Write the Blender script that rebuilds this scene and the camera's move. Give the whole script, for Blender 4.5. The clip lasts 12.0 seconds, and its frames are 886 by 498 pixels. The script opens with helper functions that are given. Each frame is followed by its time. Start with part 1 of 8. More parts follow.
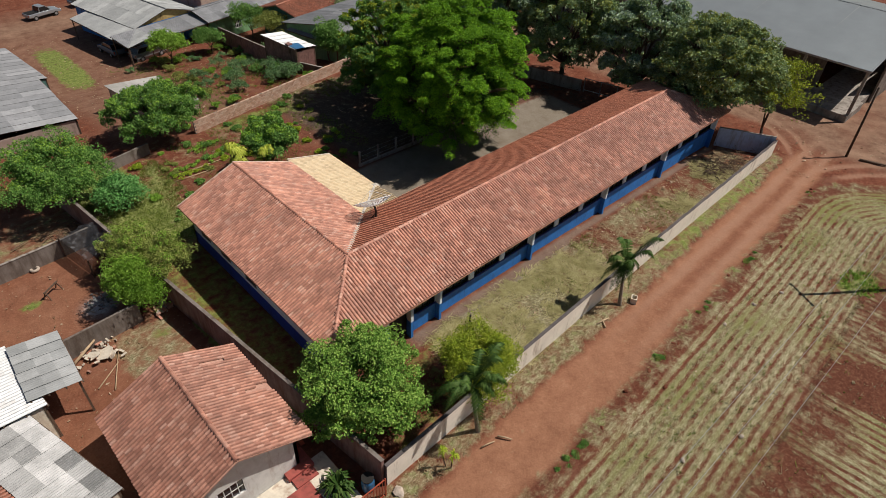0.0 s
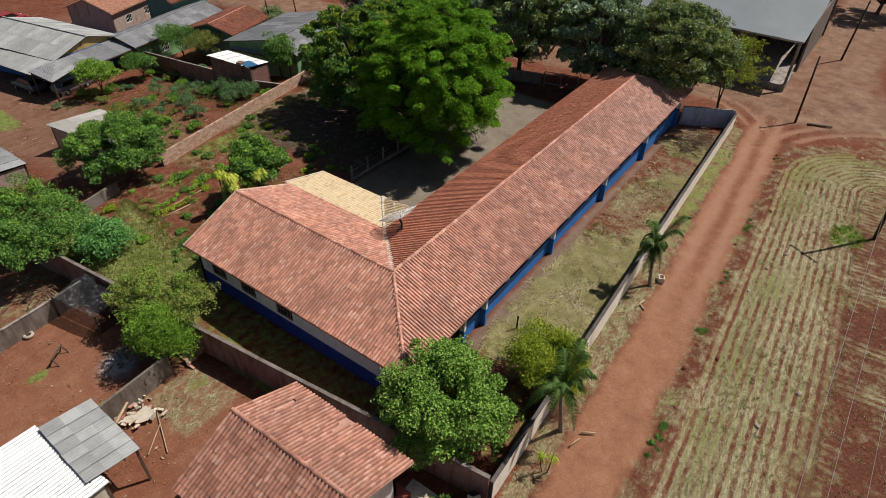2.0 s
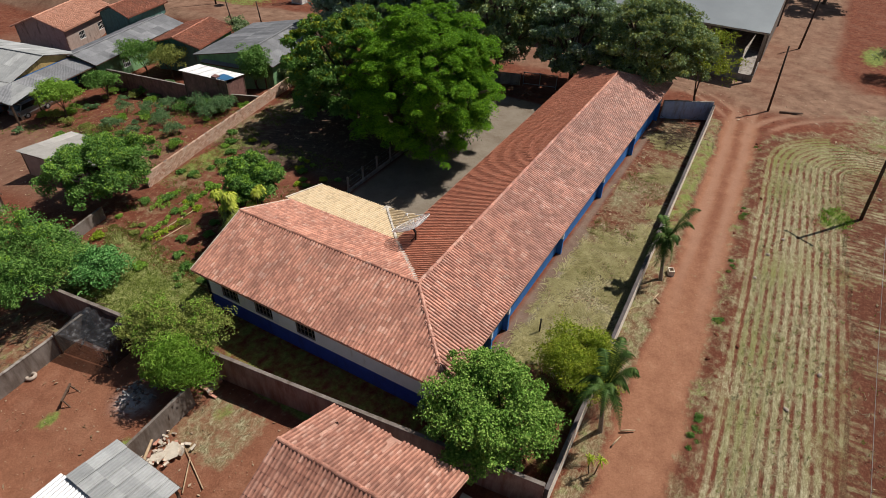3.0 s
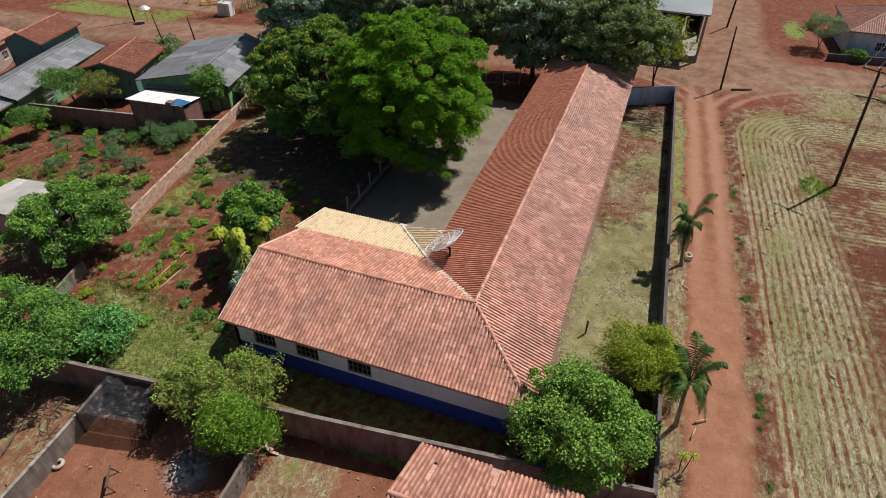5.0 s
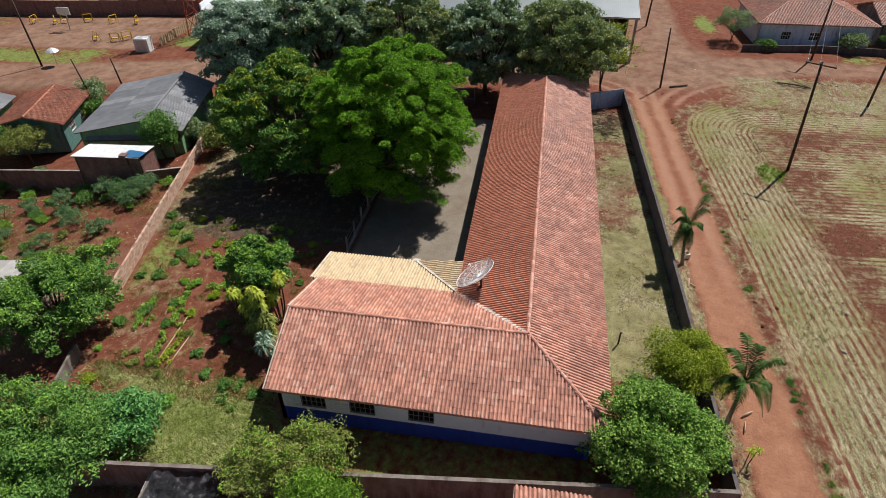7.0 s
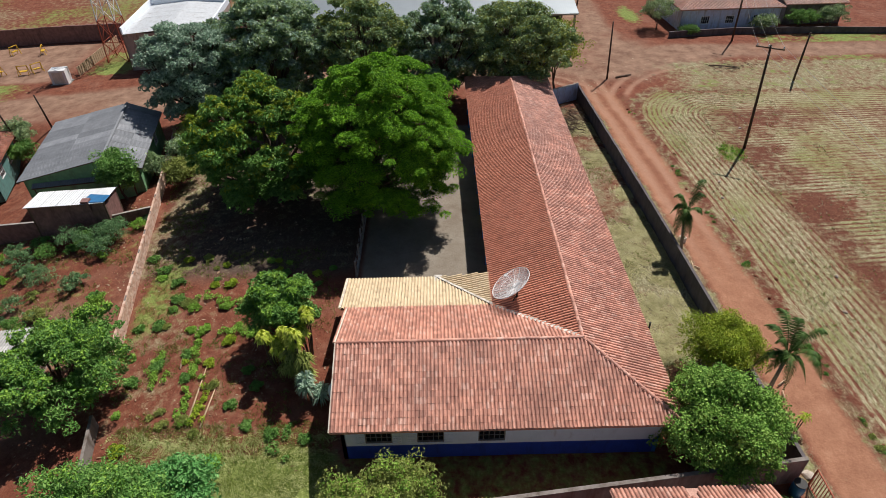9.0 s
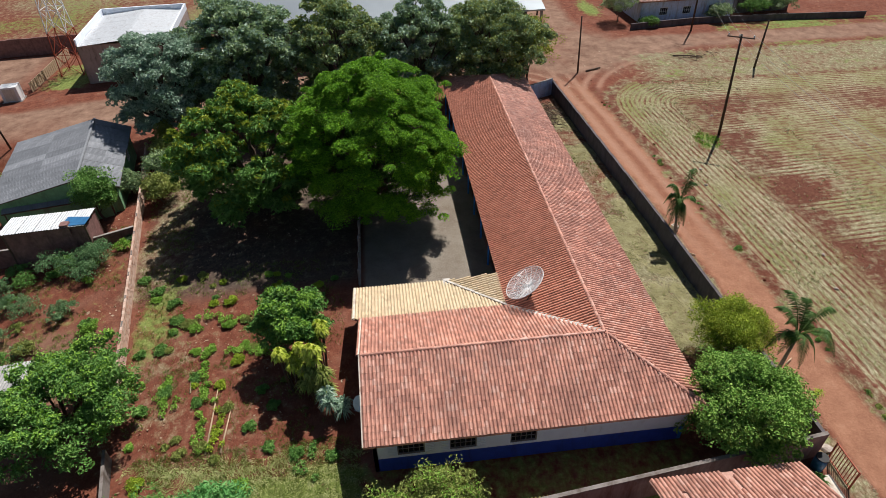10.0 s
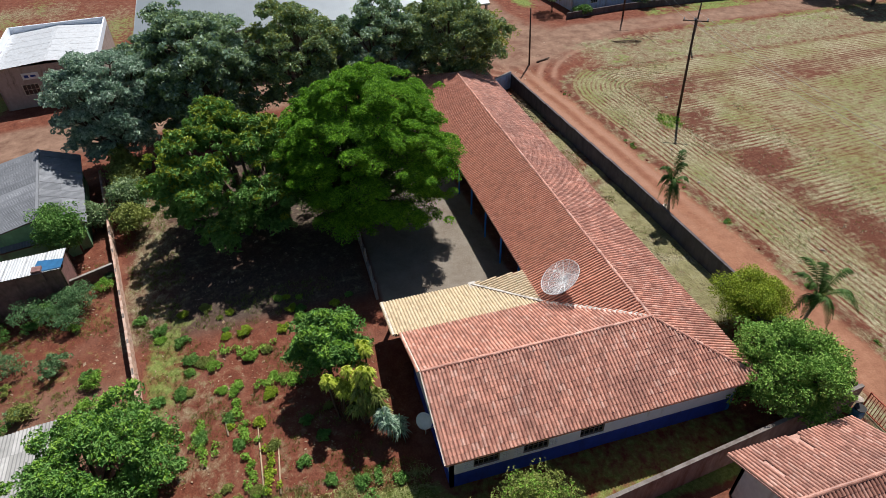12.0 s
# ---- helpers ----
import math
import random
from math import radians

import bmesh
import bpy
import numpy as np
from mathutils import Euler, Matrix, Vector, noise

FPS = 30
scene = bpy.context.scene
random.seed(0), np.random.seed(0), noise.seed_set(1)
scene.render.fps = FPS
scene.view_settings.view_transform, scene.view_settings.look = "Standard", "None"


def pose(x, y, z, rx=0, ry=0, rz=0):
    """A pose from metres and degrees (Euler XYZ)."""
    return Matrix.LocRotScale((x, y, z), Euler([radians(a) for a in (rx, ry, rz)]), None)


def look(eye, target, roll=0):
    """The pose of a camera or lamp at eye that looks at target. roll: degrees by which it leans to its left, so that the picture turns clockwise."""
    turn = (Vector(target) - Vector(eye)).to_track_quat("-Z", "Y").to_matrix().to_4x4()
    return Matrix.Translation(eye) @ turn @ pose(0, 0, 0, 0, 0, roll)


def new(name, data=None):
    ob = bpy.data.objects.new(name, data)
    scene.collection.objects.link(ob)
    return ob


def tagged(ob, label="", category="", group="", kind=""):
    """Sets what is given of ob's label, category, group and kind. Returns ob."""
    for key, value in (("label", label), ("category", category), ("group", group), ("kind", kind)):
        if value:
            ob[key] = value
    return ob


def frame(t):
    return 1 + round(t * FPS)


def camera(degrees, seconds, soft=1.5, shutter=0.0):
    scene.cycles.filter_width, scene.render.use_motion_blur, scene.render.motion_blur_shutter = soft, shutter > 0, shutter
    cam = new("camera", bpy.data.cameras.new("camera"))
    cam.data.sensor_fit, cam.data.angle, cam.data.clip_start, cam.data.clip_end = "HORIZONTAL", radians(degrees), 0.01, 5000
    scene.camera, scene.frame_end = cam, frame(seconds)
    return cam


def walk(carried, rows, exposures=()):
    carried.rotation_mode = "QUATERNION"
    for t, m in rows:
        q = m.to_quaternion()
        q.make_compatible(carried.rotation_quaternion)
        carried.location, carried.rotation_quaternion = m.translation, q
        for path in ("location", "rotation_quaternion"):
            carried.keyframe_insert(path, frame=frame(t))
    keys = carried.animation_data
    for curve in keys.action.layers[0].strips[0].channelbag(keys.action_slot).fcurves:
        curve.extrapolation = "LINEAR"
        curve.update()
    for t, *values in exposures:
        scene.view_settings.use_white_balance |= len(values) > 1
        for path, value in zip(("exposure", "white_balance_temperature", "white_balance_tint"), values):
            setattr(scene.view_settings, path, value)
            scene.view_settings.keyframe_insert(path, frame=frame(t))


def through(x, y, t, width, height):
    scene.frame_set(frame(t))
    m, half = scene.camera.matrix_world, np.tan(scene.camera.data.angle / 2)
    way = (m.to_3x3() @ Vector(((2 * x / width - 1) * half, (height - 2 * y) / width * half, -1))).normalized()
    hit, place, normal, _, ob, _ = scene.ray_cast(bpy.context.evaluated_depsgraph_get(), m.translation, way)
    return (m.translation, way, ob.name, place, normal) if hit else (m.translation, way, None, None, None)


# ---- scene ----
cam = camera(72.7, 12.0, soft=0.45)
PATH = [
    (0, (0.328, -0.852, 25.371), (1.432, 0.239, 24.11), 2.9),
    (0.5, (-0.748, 0.452, 25.244), (0.407, 1.494, 23.987), 2.6),
    (1, (-1.784, 1.793, 25.109), (-0.588, 2.793, 23.856), 2.4),
    (1.5, (-2.72, 3.216, 24.937), (-1.474, 4.161, 23.69), 2.1),
    (2, (-3.643, 4.741, 24.8), (-2.352, 5.631, 23.559), 1.9),
    (2.5, (-4.381, 6.297, 24.691), (-3.049, 7.131, 23.454), 1.7),
    (2.7, (-4.668, 6.915, 24.675), (-3.319, 7.726, 23.441), 1.6),
    (4.3, (-6.103, 12.256, 24.796), (-4.658, 12.87, 23.557), 0.9),
    (4.5, (-6.214, 12.903, 24.788), (-4.76, 13.493, 23.548), 0.9),
    (5, (-6.472, 14.452, 24.83), (-4.994, 14.984, 23.592), 0.6),
    (5.5, (-6.644, 16.073, 25.037), (-5.142, 16.541, 23.802), 0.4),
    (6, (-6.769, 17.756, 25.303), (-5.243, 18.149, 24.071), 0.2),
    (6.5, (-6.82, 19.406, 25.624), (-5.278, 19.737, 24.395), -0.0),
    (7, (-6.911, 20.959, 25.967), (-5.352, 21.218, 24.742), -0.2),
    (7.2, (-6.993, 21.553, 26.038), (-5.426, 21.785, 24.818), -0.3),
    (8.8, (-6.586, 26.763, 26.499), (-5.007, 26.778, 25.271), -0.8),
    (9, (-6.507, 27.397, 26.517), (-4.929, 27.381, 25.288), -0.9),
    (9.5, (-6.252, 28.916, 26.61), (-4.679, 28.827, 25.378), -1.1),
    (10, (-5.926, 30.438, 26.725), (-4.363, 30.279, 25.488), -1.2),
    (10.5, (-5.49, 32.038, 26.799), (-3.939, 31.805, 25.557), -1.2),
    (11, (-5.001, 33.618, 26.834), (-3.465, 33.315, 25.589), -1.2),
    (11.5, (-4.466, 35.145, 26.837), (-2.946, 34.78, 25.589), -1.1),
    (12, (-3.886, 36.526, 26.861), (-2.384, 36.102, 25.609), -1.1),
]
walk(cam, [(t, look(eye, target, roll)) for t, eye, target, roll in PATH],
     exposures=[(0.0, -0.23, 6900, 10), (2.5, -0.14, 6850, 10), (5.5, 0.03, 6600, 10), (9.0, 0.15, 6450, 10), (12.0, 0.20, 6250, 10)])

# ---- light ----
SUN_DIR = Vector((0.477, -0.291, 0.830)).normalized()      # towards the sun
world = bpy.data.worlds.new("sky")
scene.world = world
world.use_nodes = True
sky = world.node_tree.nodes.new("ShaderNodeTexSky")
sky.sky_type, sky.sun_disc = "NISHITA", False
sky.sun_elevation = math.asin(SUN_DIR.z)
sky.sun_rotation = math.atan2(SUN_DIR.x, SUN_DIR.y)
world.node_tree.nodes["Background"].inputs["Strength"].default_value = 0.048
world.node_tree.links.new(sky.outputs[0], world.node_tree.nodes["Background"].inputs["Color"])
sun = new("sun", bpy.data.lights.new("sun", "SUN"))
sun.data.energy, sun.data.angle, sun.data.color = 5.0, radians(0.5), (1.0, 0.95, 0.90)
sun.matrix_world = look((0, 0, 60), Vector((0, 0, 60)) - SUN_DIR)

# ---- numbers and noise ----
rng = np.random.default_rng(7)
LATTICE = rng.random((64, 64))


def value_noise(x, y, size, shift=0.0):
    """Smooth noise 0..1 with blobs of about that size."""
    u, v = np.asarray(x) / size + shift * 7.3, np.asarray(y) / size + shift * 3.1
    i, j = np.floor(u).astype(int), np.floor(v).astype(int)
    a, b = u - i, v - j
    a, b = a * a * (3 - 2 * a), b * b * (3 - 2 * b)
    g = lambda p, q: LATTICE[p % 64, q % 64]
    return (g(i, j) * (1 - a) + g(i + 1, j) * a) * (1 - b) + (g(i, j + 1) * (1 - a) + g(i + 1, j + 1) * a) * b


def fbm(x, y, size, shift=0.0):
    return (value_noise(x, y, size, shift) * 0.55 + value_noise(x, y, size / 2.3, shift + 1) * 0.3
            + value_noise(x, y, size / 5.1, shift + 2) * 0.15)


def step(x, a, b):
    t = np.clip((np.asarray(x, float) - a) / (b - a), 0, 1)
    return t * t * (3 - 2 * t)


def between(x, a, b, soft):
    return step(x, a - soft, a + soft) * (1 - step(x, b - soft, b + soft))


def road_y(x):
    """Centre line of the dirt road beside the school."""
    return 7.55 + (x - 11) * 0.042


def street_x(y):
    """Centre line of the cross street."""
    y = np.asarray(y, float)
    return 66.0 - 0.14 * np.clip(y, 0, 400) + 2.4 * step(-y, -3, 9)


def ground_z(x, y):
    """The lie of the land: level round the school, falling gently beyond it and more steeply behind the block wall."""
    s = np.clip(np.asarray(x, float) - 27, 0, 60)
    u = np.clip(np.asarray(y, float) - 36, 0, 60)
    return -0.025 * s * s / (s + 4) - 0.03 * u * u / (u + 6) - 3.2 * step(y, 50, 72) * (1 - step(x, 44, 53))


def gz(x, y):
    return float(ground_z(x, y))


# ---- materials ----
class Nodes:
    """A material with a short way of writing its nodes."""

    def __init__(self, name, rough=0.85, metal=0.0, spec=0.3):
        self.mat = bpy.data.materials.new(name)
        self.mat.use_nodes = True
        self.nt = self.mat.node_tree
        self.b = self.nt.nodes["Principled BSDF"]
        self.b.inputs["Roughness"].default_value = rough
        self.b.inputs["Metallic"].default_value = metal
        self.b.inputs["Specular IOR Level"].default_value = spec

    def put(self, socket, value):
        if hasattr(value, "links"):
            self.nt.links.new(value, socket)
        elif isinstance(value, (tuple, list)) and len(value) == 3 and len(socket.default_value) == 4:
            socket.default_value = (*value, 1)
        else:
            socket.default_value = value

    def node(self, kind, **inputs):
        n = self.nt.nodes.new(kind)
        for k, v in inputs.items():
            self.put(n.inputs[k.replace("_", " ")], v)
        return n

    def pos(self):
        return self.nt.nodes.new("ShaderNodeNewGeometry").outputs["Position"]

    def obj(self):
        return self.nt.nodes.new("ShaderNodeTexCoord").outputs["Object"]

    def noise(self, scale, detail=4, rough=0.6, vec=None):
        return self.node("ShaderNodeTexNoise", Vector=vec or self.pos(), Scale=scale, Detail=detail, Roughness=rough).outputs["Fac"]

    def scaled(self, vec, s):
        n = self.nt.nodes.new("ShaderNodeVectorMath")
        n.operation = "MULTIPLY"
        self.put(n.inputs[0], vec)
        n.inputs[1].default_value = s
        return n.outputs[0]

    def math(self, op, a, b=0.0, c=0.0):
        n = self.nt.nodes.new("ShaderNodeMath")
        n.operation = op
        for s, v in zip(n.inputs, (a, b, c)):
            self.put(s, v)
        return n.outputs[0]

    def ramp(self, fac, *stops):
        n = self.nt.nodes.new("ShaderNodeValToRGB")
        self.put(n.inputs[0], fac)
        e = n.color_ramp.elements
        while len(e) < len(stops):
            e.new(0.5)
        for el, (p, c) in zip(e, stops):
            el.position, el.color = p, (*c, 1) if isinstance(c, tuple) else (c, c, c, 1)
        return n.outputs["Color"]

    def mix(self, fac, a, b, how="MIX"):
        n = self.nt.nodes.new("ShaderNodeMix")
        n.data_type, n.blend_type = "RGBA", how
        for s, v in ((n.inputs[0], fac), (n.inputs[6], a), (n.inputs[7], b)):
            self.put(s, v)
        return n.outputs[2]

    def attr(self, name):
        n = self.nt.nodes.new("ShaderNodeAttribute")
        n.attribute_name = name
        return n.outputs["Fac"]

    def chance(self):
        """A number for each piece, be it an object or an island of a joined mesh."""
        a = self.nt.nodes.new("ShaderNodeObjectInfo").outputs["Random"]
        b = self.nt.nodes.new("ShaderNodeNewGeometry").outputs["Random Per Island"]
        return self.math("FRACT", self.math("ADD", a, b))

    def bump(self, height, strength=0.4, distance=0.02):
        n = self.node("ShaderNodeBump", Height=height, Strength=strength, Distance=distance)
        self.nt.links.new(n.outputs[0], self.b.inputs["Normal"])

    def done(self, colour):
        self.put(self.b.inputs["Base Color"], colour)
        return self.mat


def m_plain(name, c, rough=0.85, metal=0.0, spec=0.3, vary=0.25, size=3.0, stain=0.0, stain_colour=(0.08, 0.05, 0.04), bump=0.3):
    """Painted or rendered surface: broad tone drift, fine grain, and rain stains where asked."""
    n = Nodes(name, rough, metal, spec)
    lo = tuple(v * (1 - vary) for v in c)
    hi = tuple(min(1, v * (1 + vary * 0.6)) for v in c)
    col = n.ramp(n.noise(size, 5, 0.65), (0.3, lo), (0.7, hi))
    if stain:
        streak = n.noise(1.3, 6, 0.7, n.scaled(n.pos(), (1.6, 1.6, 0.35)))
        col = n.mix(n.ramp(streak, (0.62 - stain * 0.3, 0.0), (0.86 - stain * 0.25, 1.0)), col, stain_colour)
    n.bump(n.noise(size * 14, 4, 0.7), bump, 0.01)
    return n.done(col)


def m_tile(name, dark, mid, light, moss, moss_amount=0.5, dirt=0.9):
    """Fired clay roof tiles: each of its own tone, with grain and grey-black lichen in patches."""
    n = Nodes(name, 0.5, 0, 0.5)
    c = n.ramp(n.chance(), (0.0, tuple(v * 0.72 for v in dark)), (0.22, dark), (0.5, mid), (0.78, mid), (1.0, light))
    c = n.mix(n.ramp(n.noise(38, 4, 0.7), (0.35, 0.0), (0.72, 0.75)), c, tuple(v * 0.55 for v in mid))
    patch = n.math("MULTIPLY", n.noise(0.55, 5, 0.65), n.math("ADD", n.noise(7, 4, 0.7), 0.55))
    c = n.mix(n.math("MULTIPLY", n.ramp(patch, (0.40, 0.0), (0.66, 1.0)), moss_amount), c, moss)
    blot = n.math("ADD", n.math("MULTIPLY", n.noise(2.1, 4, 0.7), 0.6), n.math("MULTIPLY", n.noise(9, 4, 0.75), 0.4))
    c = n.mix(n.math("MULTIPLY", n.ramp(blot, (0.49, 0.0), (0.60, 1.0)), moss_amount * 1.1), c, tuple(v * 0.48 for v in mid))
    c = n.mix(n.ramp(n.noise(16, 5, 0.75), (0.58, 0.0), (0.74, 0.4)), c, tuple(min(1, v * 1.15 + 0.02) for v in light))
    # dirt in the pans and under the laps, deepened with painted groove shadow
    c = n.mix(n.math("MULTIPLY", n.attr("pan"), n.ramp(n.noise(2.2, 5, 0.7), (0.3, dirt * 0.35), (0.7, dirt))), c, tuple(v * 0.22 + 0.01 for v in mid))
    n.bump(n.noise(60, 3, 0.7), 0.35, 0.006)
    return n.done(c)


def m_leaf(name, dark, mid, light, through=0.35, gloss=0.25, rough=0.6, single=0.36):
    """Foliage: leaf by leaf and clump by clump variation, light coming through."""
    n = Nodes(name, rough, 0, gloss)
    isl = n.nt.nodes.new("ShaderNodeNewGeometry").outputs["Random Per Island"]
    blend = n.math("ADD", n.math("MULTIPLY", isl, single), n.math("MULTIPLY", n.noise(1.3, 4, 0.65), 1.08 - single))
    c = n.ramp(blend, (0.2, dark), (0.5, mid), (0.85, light))
    n.put(n.b.inputs["Base Color"], c)
    t = n.node("ShaderNodeBsdfTranslucent", Color=n.mix(0.6, c, light))
    m = n.node("ShaderNodeMixShader", Fac=through)
    n.nt.links.new(n.b.outputs[0], m.inputs[1])
    n.nt.links.new(t.outputs[0], m.inputs[2])
    n.nt.links.new(m.outputs[0], n.nt.nodes["Material Output"].inputs["Surface"])
    return n.mat


def m_ground():
    """The red earth with what grows, lies or is laid on it."""
    n = Nodes("red_earth", 0.95, 0, 0.15)
    p = n.pos()
    fine, mid, broad = n.noise(9, 6, 0.7), n.noise(1.6, 5, 0.65), n.noise(0.22, 4, 0.6)
    soil = n.ramp(n.math("ADD", n.math("MULTIPLY", fine, 0.5), n.math("MULTIPLY", mid, 0.5)),
                  (0.3, (0.07, 0.022, 0.013)), (0.5, (0.155, 0.05, 0.029)), (0.72, (0.26, 0.098, 0.06)))
    litter = n.ramp(n.noise(26, 3, 0.85), (0.57, 0.0), (0.66, 1.0))
    soil = n.mix(n.math("MULTIPLY", litter, n.ramp(mid, (0.4, 0.0), (0.7, 0.7))), soil, (0.30, 0.21, 0.12))
    soil = n.mix(n.ramp(n.noise(0.45, 5, 0.65), (0.48, 0.0), (0.75, 0.42)), soil, n.mix(fine, (0.20, 0.10, 0.068), (0.33, 0.19, 0.135)))
    # freshly turned, damp soil of the field
    soil = n.mix(n.attr("tilled"), soil, n.ramp(n.noise(7, 6, 0.8), (0.3, (0.055, 0.021, 0.013)), (0.52, (0.115, 0.04, 0.024)), (0.72, (0.23, 0.125, 0.075))))
    # packed, dusty road
    dust = n.ramp(n.math("ADD", n.math("MULTIPLY", n.noise(0.9, 6, 0.7), 0.6), n.math("MULTIPLY", fine, 0.4)),
                  (0.3, (0.20, 0.090, 0.053)), (0.55, (0.31, 0.150, 0.090)), (0.75, (0.40, 0.225, 0.145)))
    c = n.mix(n.attr("packed"), soil, dust)
    c = n.mix(n.attr("tracks"), c, n.mix(n.noise(6, 6, 0.75), (0.25, 0.125, 0.08), (0.42, 0.25, 0.175)))
    # sandy street and playground
    sand = n.ramp(n.math("ADD", n.math("MULTIPLY", n.noise(0.7, 6, 0.7), 0.7), n.math("MULTIPLY", n.noise(12, 4, 0.8), 0.3)), (0.34, (0.125, 0.066, 0.044)), (0.64, (0.31, 0.195, 0.135)))
    c = n.mix(n.attr("sandy"), c, sand)
    # leaf litter below the big trees, its colour darkened to deepen their shade
    shaded_litter = n.ramp(n.math("ADD", n.math("MULTIPLY", n.noise(5, 6, 0.75), 0.6), n.math("MULTIPLY", n.noise(30, 3, 0.8), 0.4)),
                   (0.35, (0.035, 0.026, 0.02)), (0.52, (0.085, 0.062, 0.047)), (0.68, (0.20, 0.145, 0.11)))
    c = n.mix(n.attr("litter_shade"), c, shaded_litter)
    # dry cut grass
    strands = n.node("ShaderNodeTexNoise", Vector=n.scaled(p, (1.0, 1.8, 1.0)), Scale=2.6, Detail=7, Roughness=0.75, Distortion=1.6).outputs["Fac"]
    dry = n.ramp(n.math("ADD", n.math("MULTIPLY", strands, 0.7), n.math("MULTIPLY", n.noise(26, 3, 0.8), 0.3)),
                 (0.37, (0.055, 0.042, 0.02)), (0.49, (0.20, 0.175, 0.095)), (0.62, (0.48, 0.45, 0.30)))
    c = n.mix(n.ramp(n.math("ADD", n.attr("straw"), n.math("MULTIPLY", n.math("SUBTRACT", mid, 0.5), 1.6)), (0.25, 0.0), (0.75, 1.0)), c, dry)
    # living grass
    turf = n.ramp(n.math("ADD", n.math("MULTIPLY", n.noise(3.5, 5, 0.7), 0.6), n.math("MULTIPLY", n.noise(30, 3, 0.8), 0.4)),
                  (0.3, (0.04, 0.062, 0.013)), (0.5, (0.155, 0.195, 0.048)), (0.7, (0.34, 0.37, 0.125)))
    c = n.mix(n.ramp(n.math("ADD", n.attr("grass"), n.math("MULTIPLY", n.math("SUBTRACT", mid, 0.5), 1.2)), (0.35, 0.0), (0.65, 1.0)), c, turf)
    # stubble rows of the field
    wave = n.math("SINE", n.math("MULTIPLY_ADD", n.noise(0.55, 4), 2.6, n.math("MULTIPLY", n.attr("rows"), 2 * math.pi / 0.5)))
    wave = n.math("MULTIPLY", wave, n.ramp(n.noise(0.35, 4, 0.6), (0.36, 0.25), (0.6, 1.0)))
    wave = n.math("MULTIPLY", wave, n.math("MULTIPLY_ADD", n.attr("green"), -0.85, 1.35))
    lay = n.nt.nodes.new("ShaderNodeCombineXYZ")
    n.put(lay.inputs[0], n.math("MULTIPLY", n.attr("rows"), 6.0))
    n.put(lay.inputs[1], n.math("MULTIPLY", n.attr("along"), 1.5))
    smear = n.noise(1.3, 6, 0.75, lay.outputs[0])
    wave = n.math("ADD", wave, n.math("MULTIPLY", n.math("SUBTRACT", n.noise(4.5, 7, 0.8), 0.5), 2.1))
    wave = n.math("ADD", wave, n.math("MULTIPLY", n.math("SUBTRACT", smear, 0.42), 2.8))
    stubble = n.math("MULTIPLY", n.ramp(n.math("MULTIPLY_ADD", wave, 0.5, 0.5), (0.24, 0.0), (0.74, 1.0)),
                     n.ramp(n.math("ADD", n.attr("stubble"), n.math("MULTIPLY", n.math("SUBTRACT", mid, 0.5), 1.3)), (0.15, 0.0), (0.72, 1.0)))
    pale = n.ramp(n.math("ADD", n.math("MULTIPLY", n.noise(18, 4, 0.8), 0.5), n.math("MULTIPLY", smear, 0.5)), (0.33, (0.075, 0.06, 0.028)), (0.48, (0.245, 0.215, 0.118)), (0.63, (0.57, 0.53, 0.37)))
    pale = n.mix(n.ramp(n.math("ADD", n.attr("green"), n.math("MULTIPLY", n.math("SUBTRACT", broad, 0.5), 1.2)), (0.15, 0.0), (0.75, 0.85)), pale, n.mix(n.noise(14, 5, 0.8), (0.065, 0.072, 0.016), (0.30, 0.31, 0.105)))
    c = n.mix(stubble, c, pale)
    # ash of a burnt heap
    c = n.mix(n.math("MULTIPLY", n.attr("ash"), n.ramp(n.noise(3.5, 6, 0.75), (0.34, 0.0), (0.52, 1.0))), c, n.mix(fine, (0.34, 0.33, 0.33), (0.78, 0.77, 0.77)))
    # cement paving, dirty
    pave = n.ramp(n.math("ADD", n.math("MULTIPLY", n.noise(0.6, 6, 0.7), 0.6), n.math("MULTIPLY", n.noise(11, 4, 0.7), 0.4)),
                  (0.32, (0.145, 0.108, 0.08)), (0.5, (0.215, 0.182, 0.143)), (0.7, (0.275, 0.245, 0.20)))
    c = n.mix(n.attr("paved"), c, pave)
    h = n.math("ADD", n.math("MULTIPLY", fine, 0.5), n.math("MULTIPLY", n.math("MULTIPLY", wave, n.attr("stubble")), 0.25))
    n.bump(n.math("ADD", h, n.math("MULTIPLY", mid, 0.8)), 0.7, 0.10)
    return n.done(c)


def m_brick_wall():
    n = Nodes("wall_brick", 0.92, 0, 0.2)
    c = n.ramp(n.chance(), (0.0, (0.40, 0.22, 0.155)), (0.5, (0.52, 0.33, 0.245)), (1.0, (0.60, 0.43, 0.34)))
    c = n.mix(n.ramp(n.noise(1.2, 5, 0.7), (0.4, 0.0), (0.75, 0.7)), c, (0.52, 0.42, 0.34))
    n.bump(n.noise(45, 4, 0.7), 0.4, 0.008)
    return n.done(c)


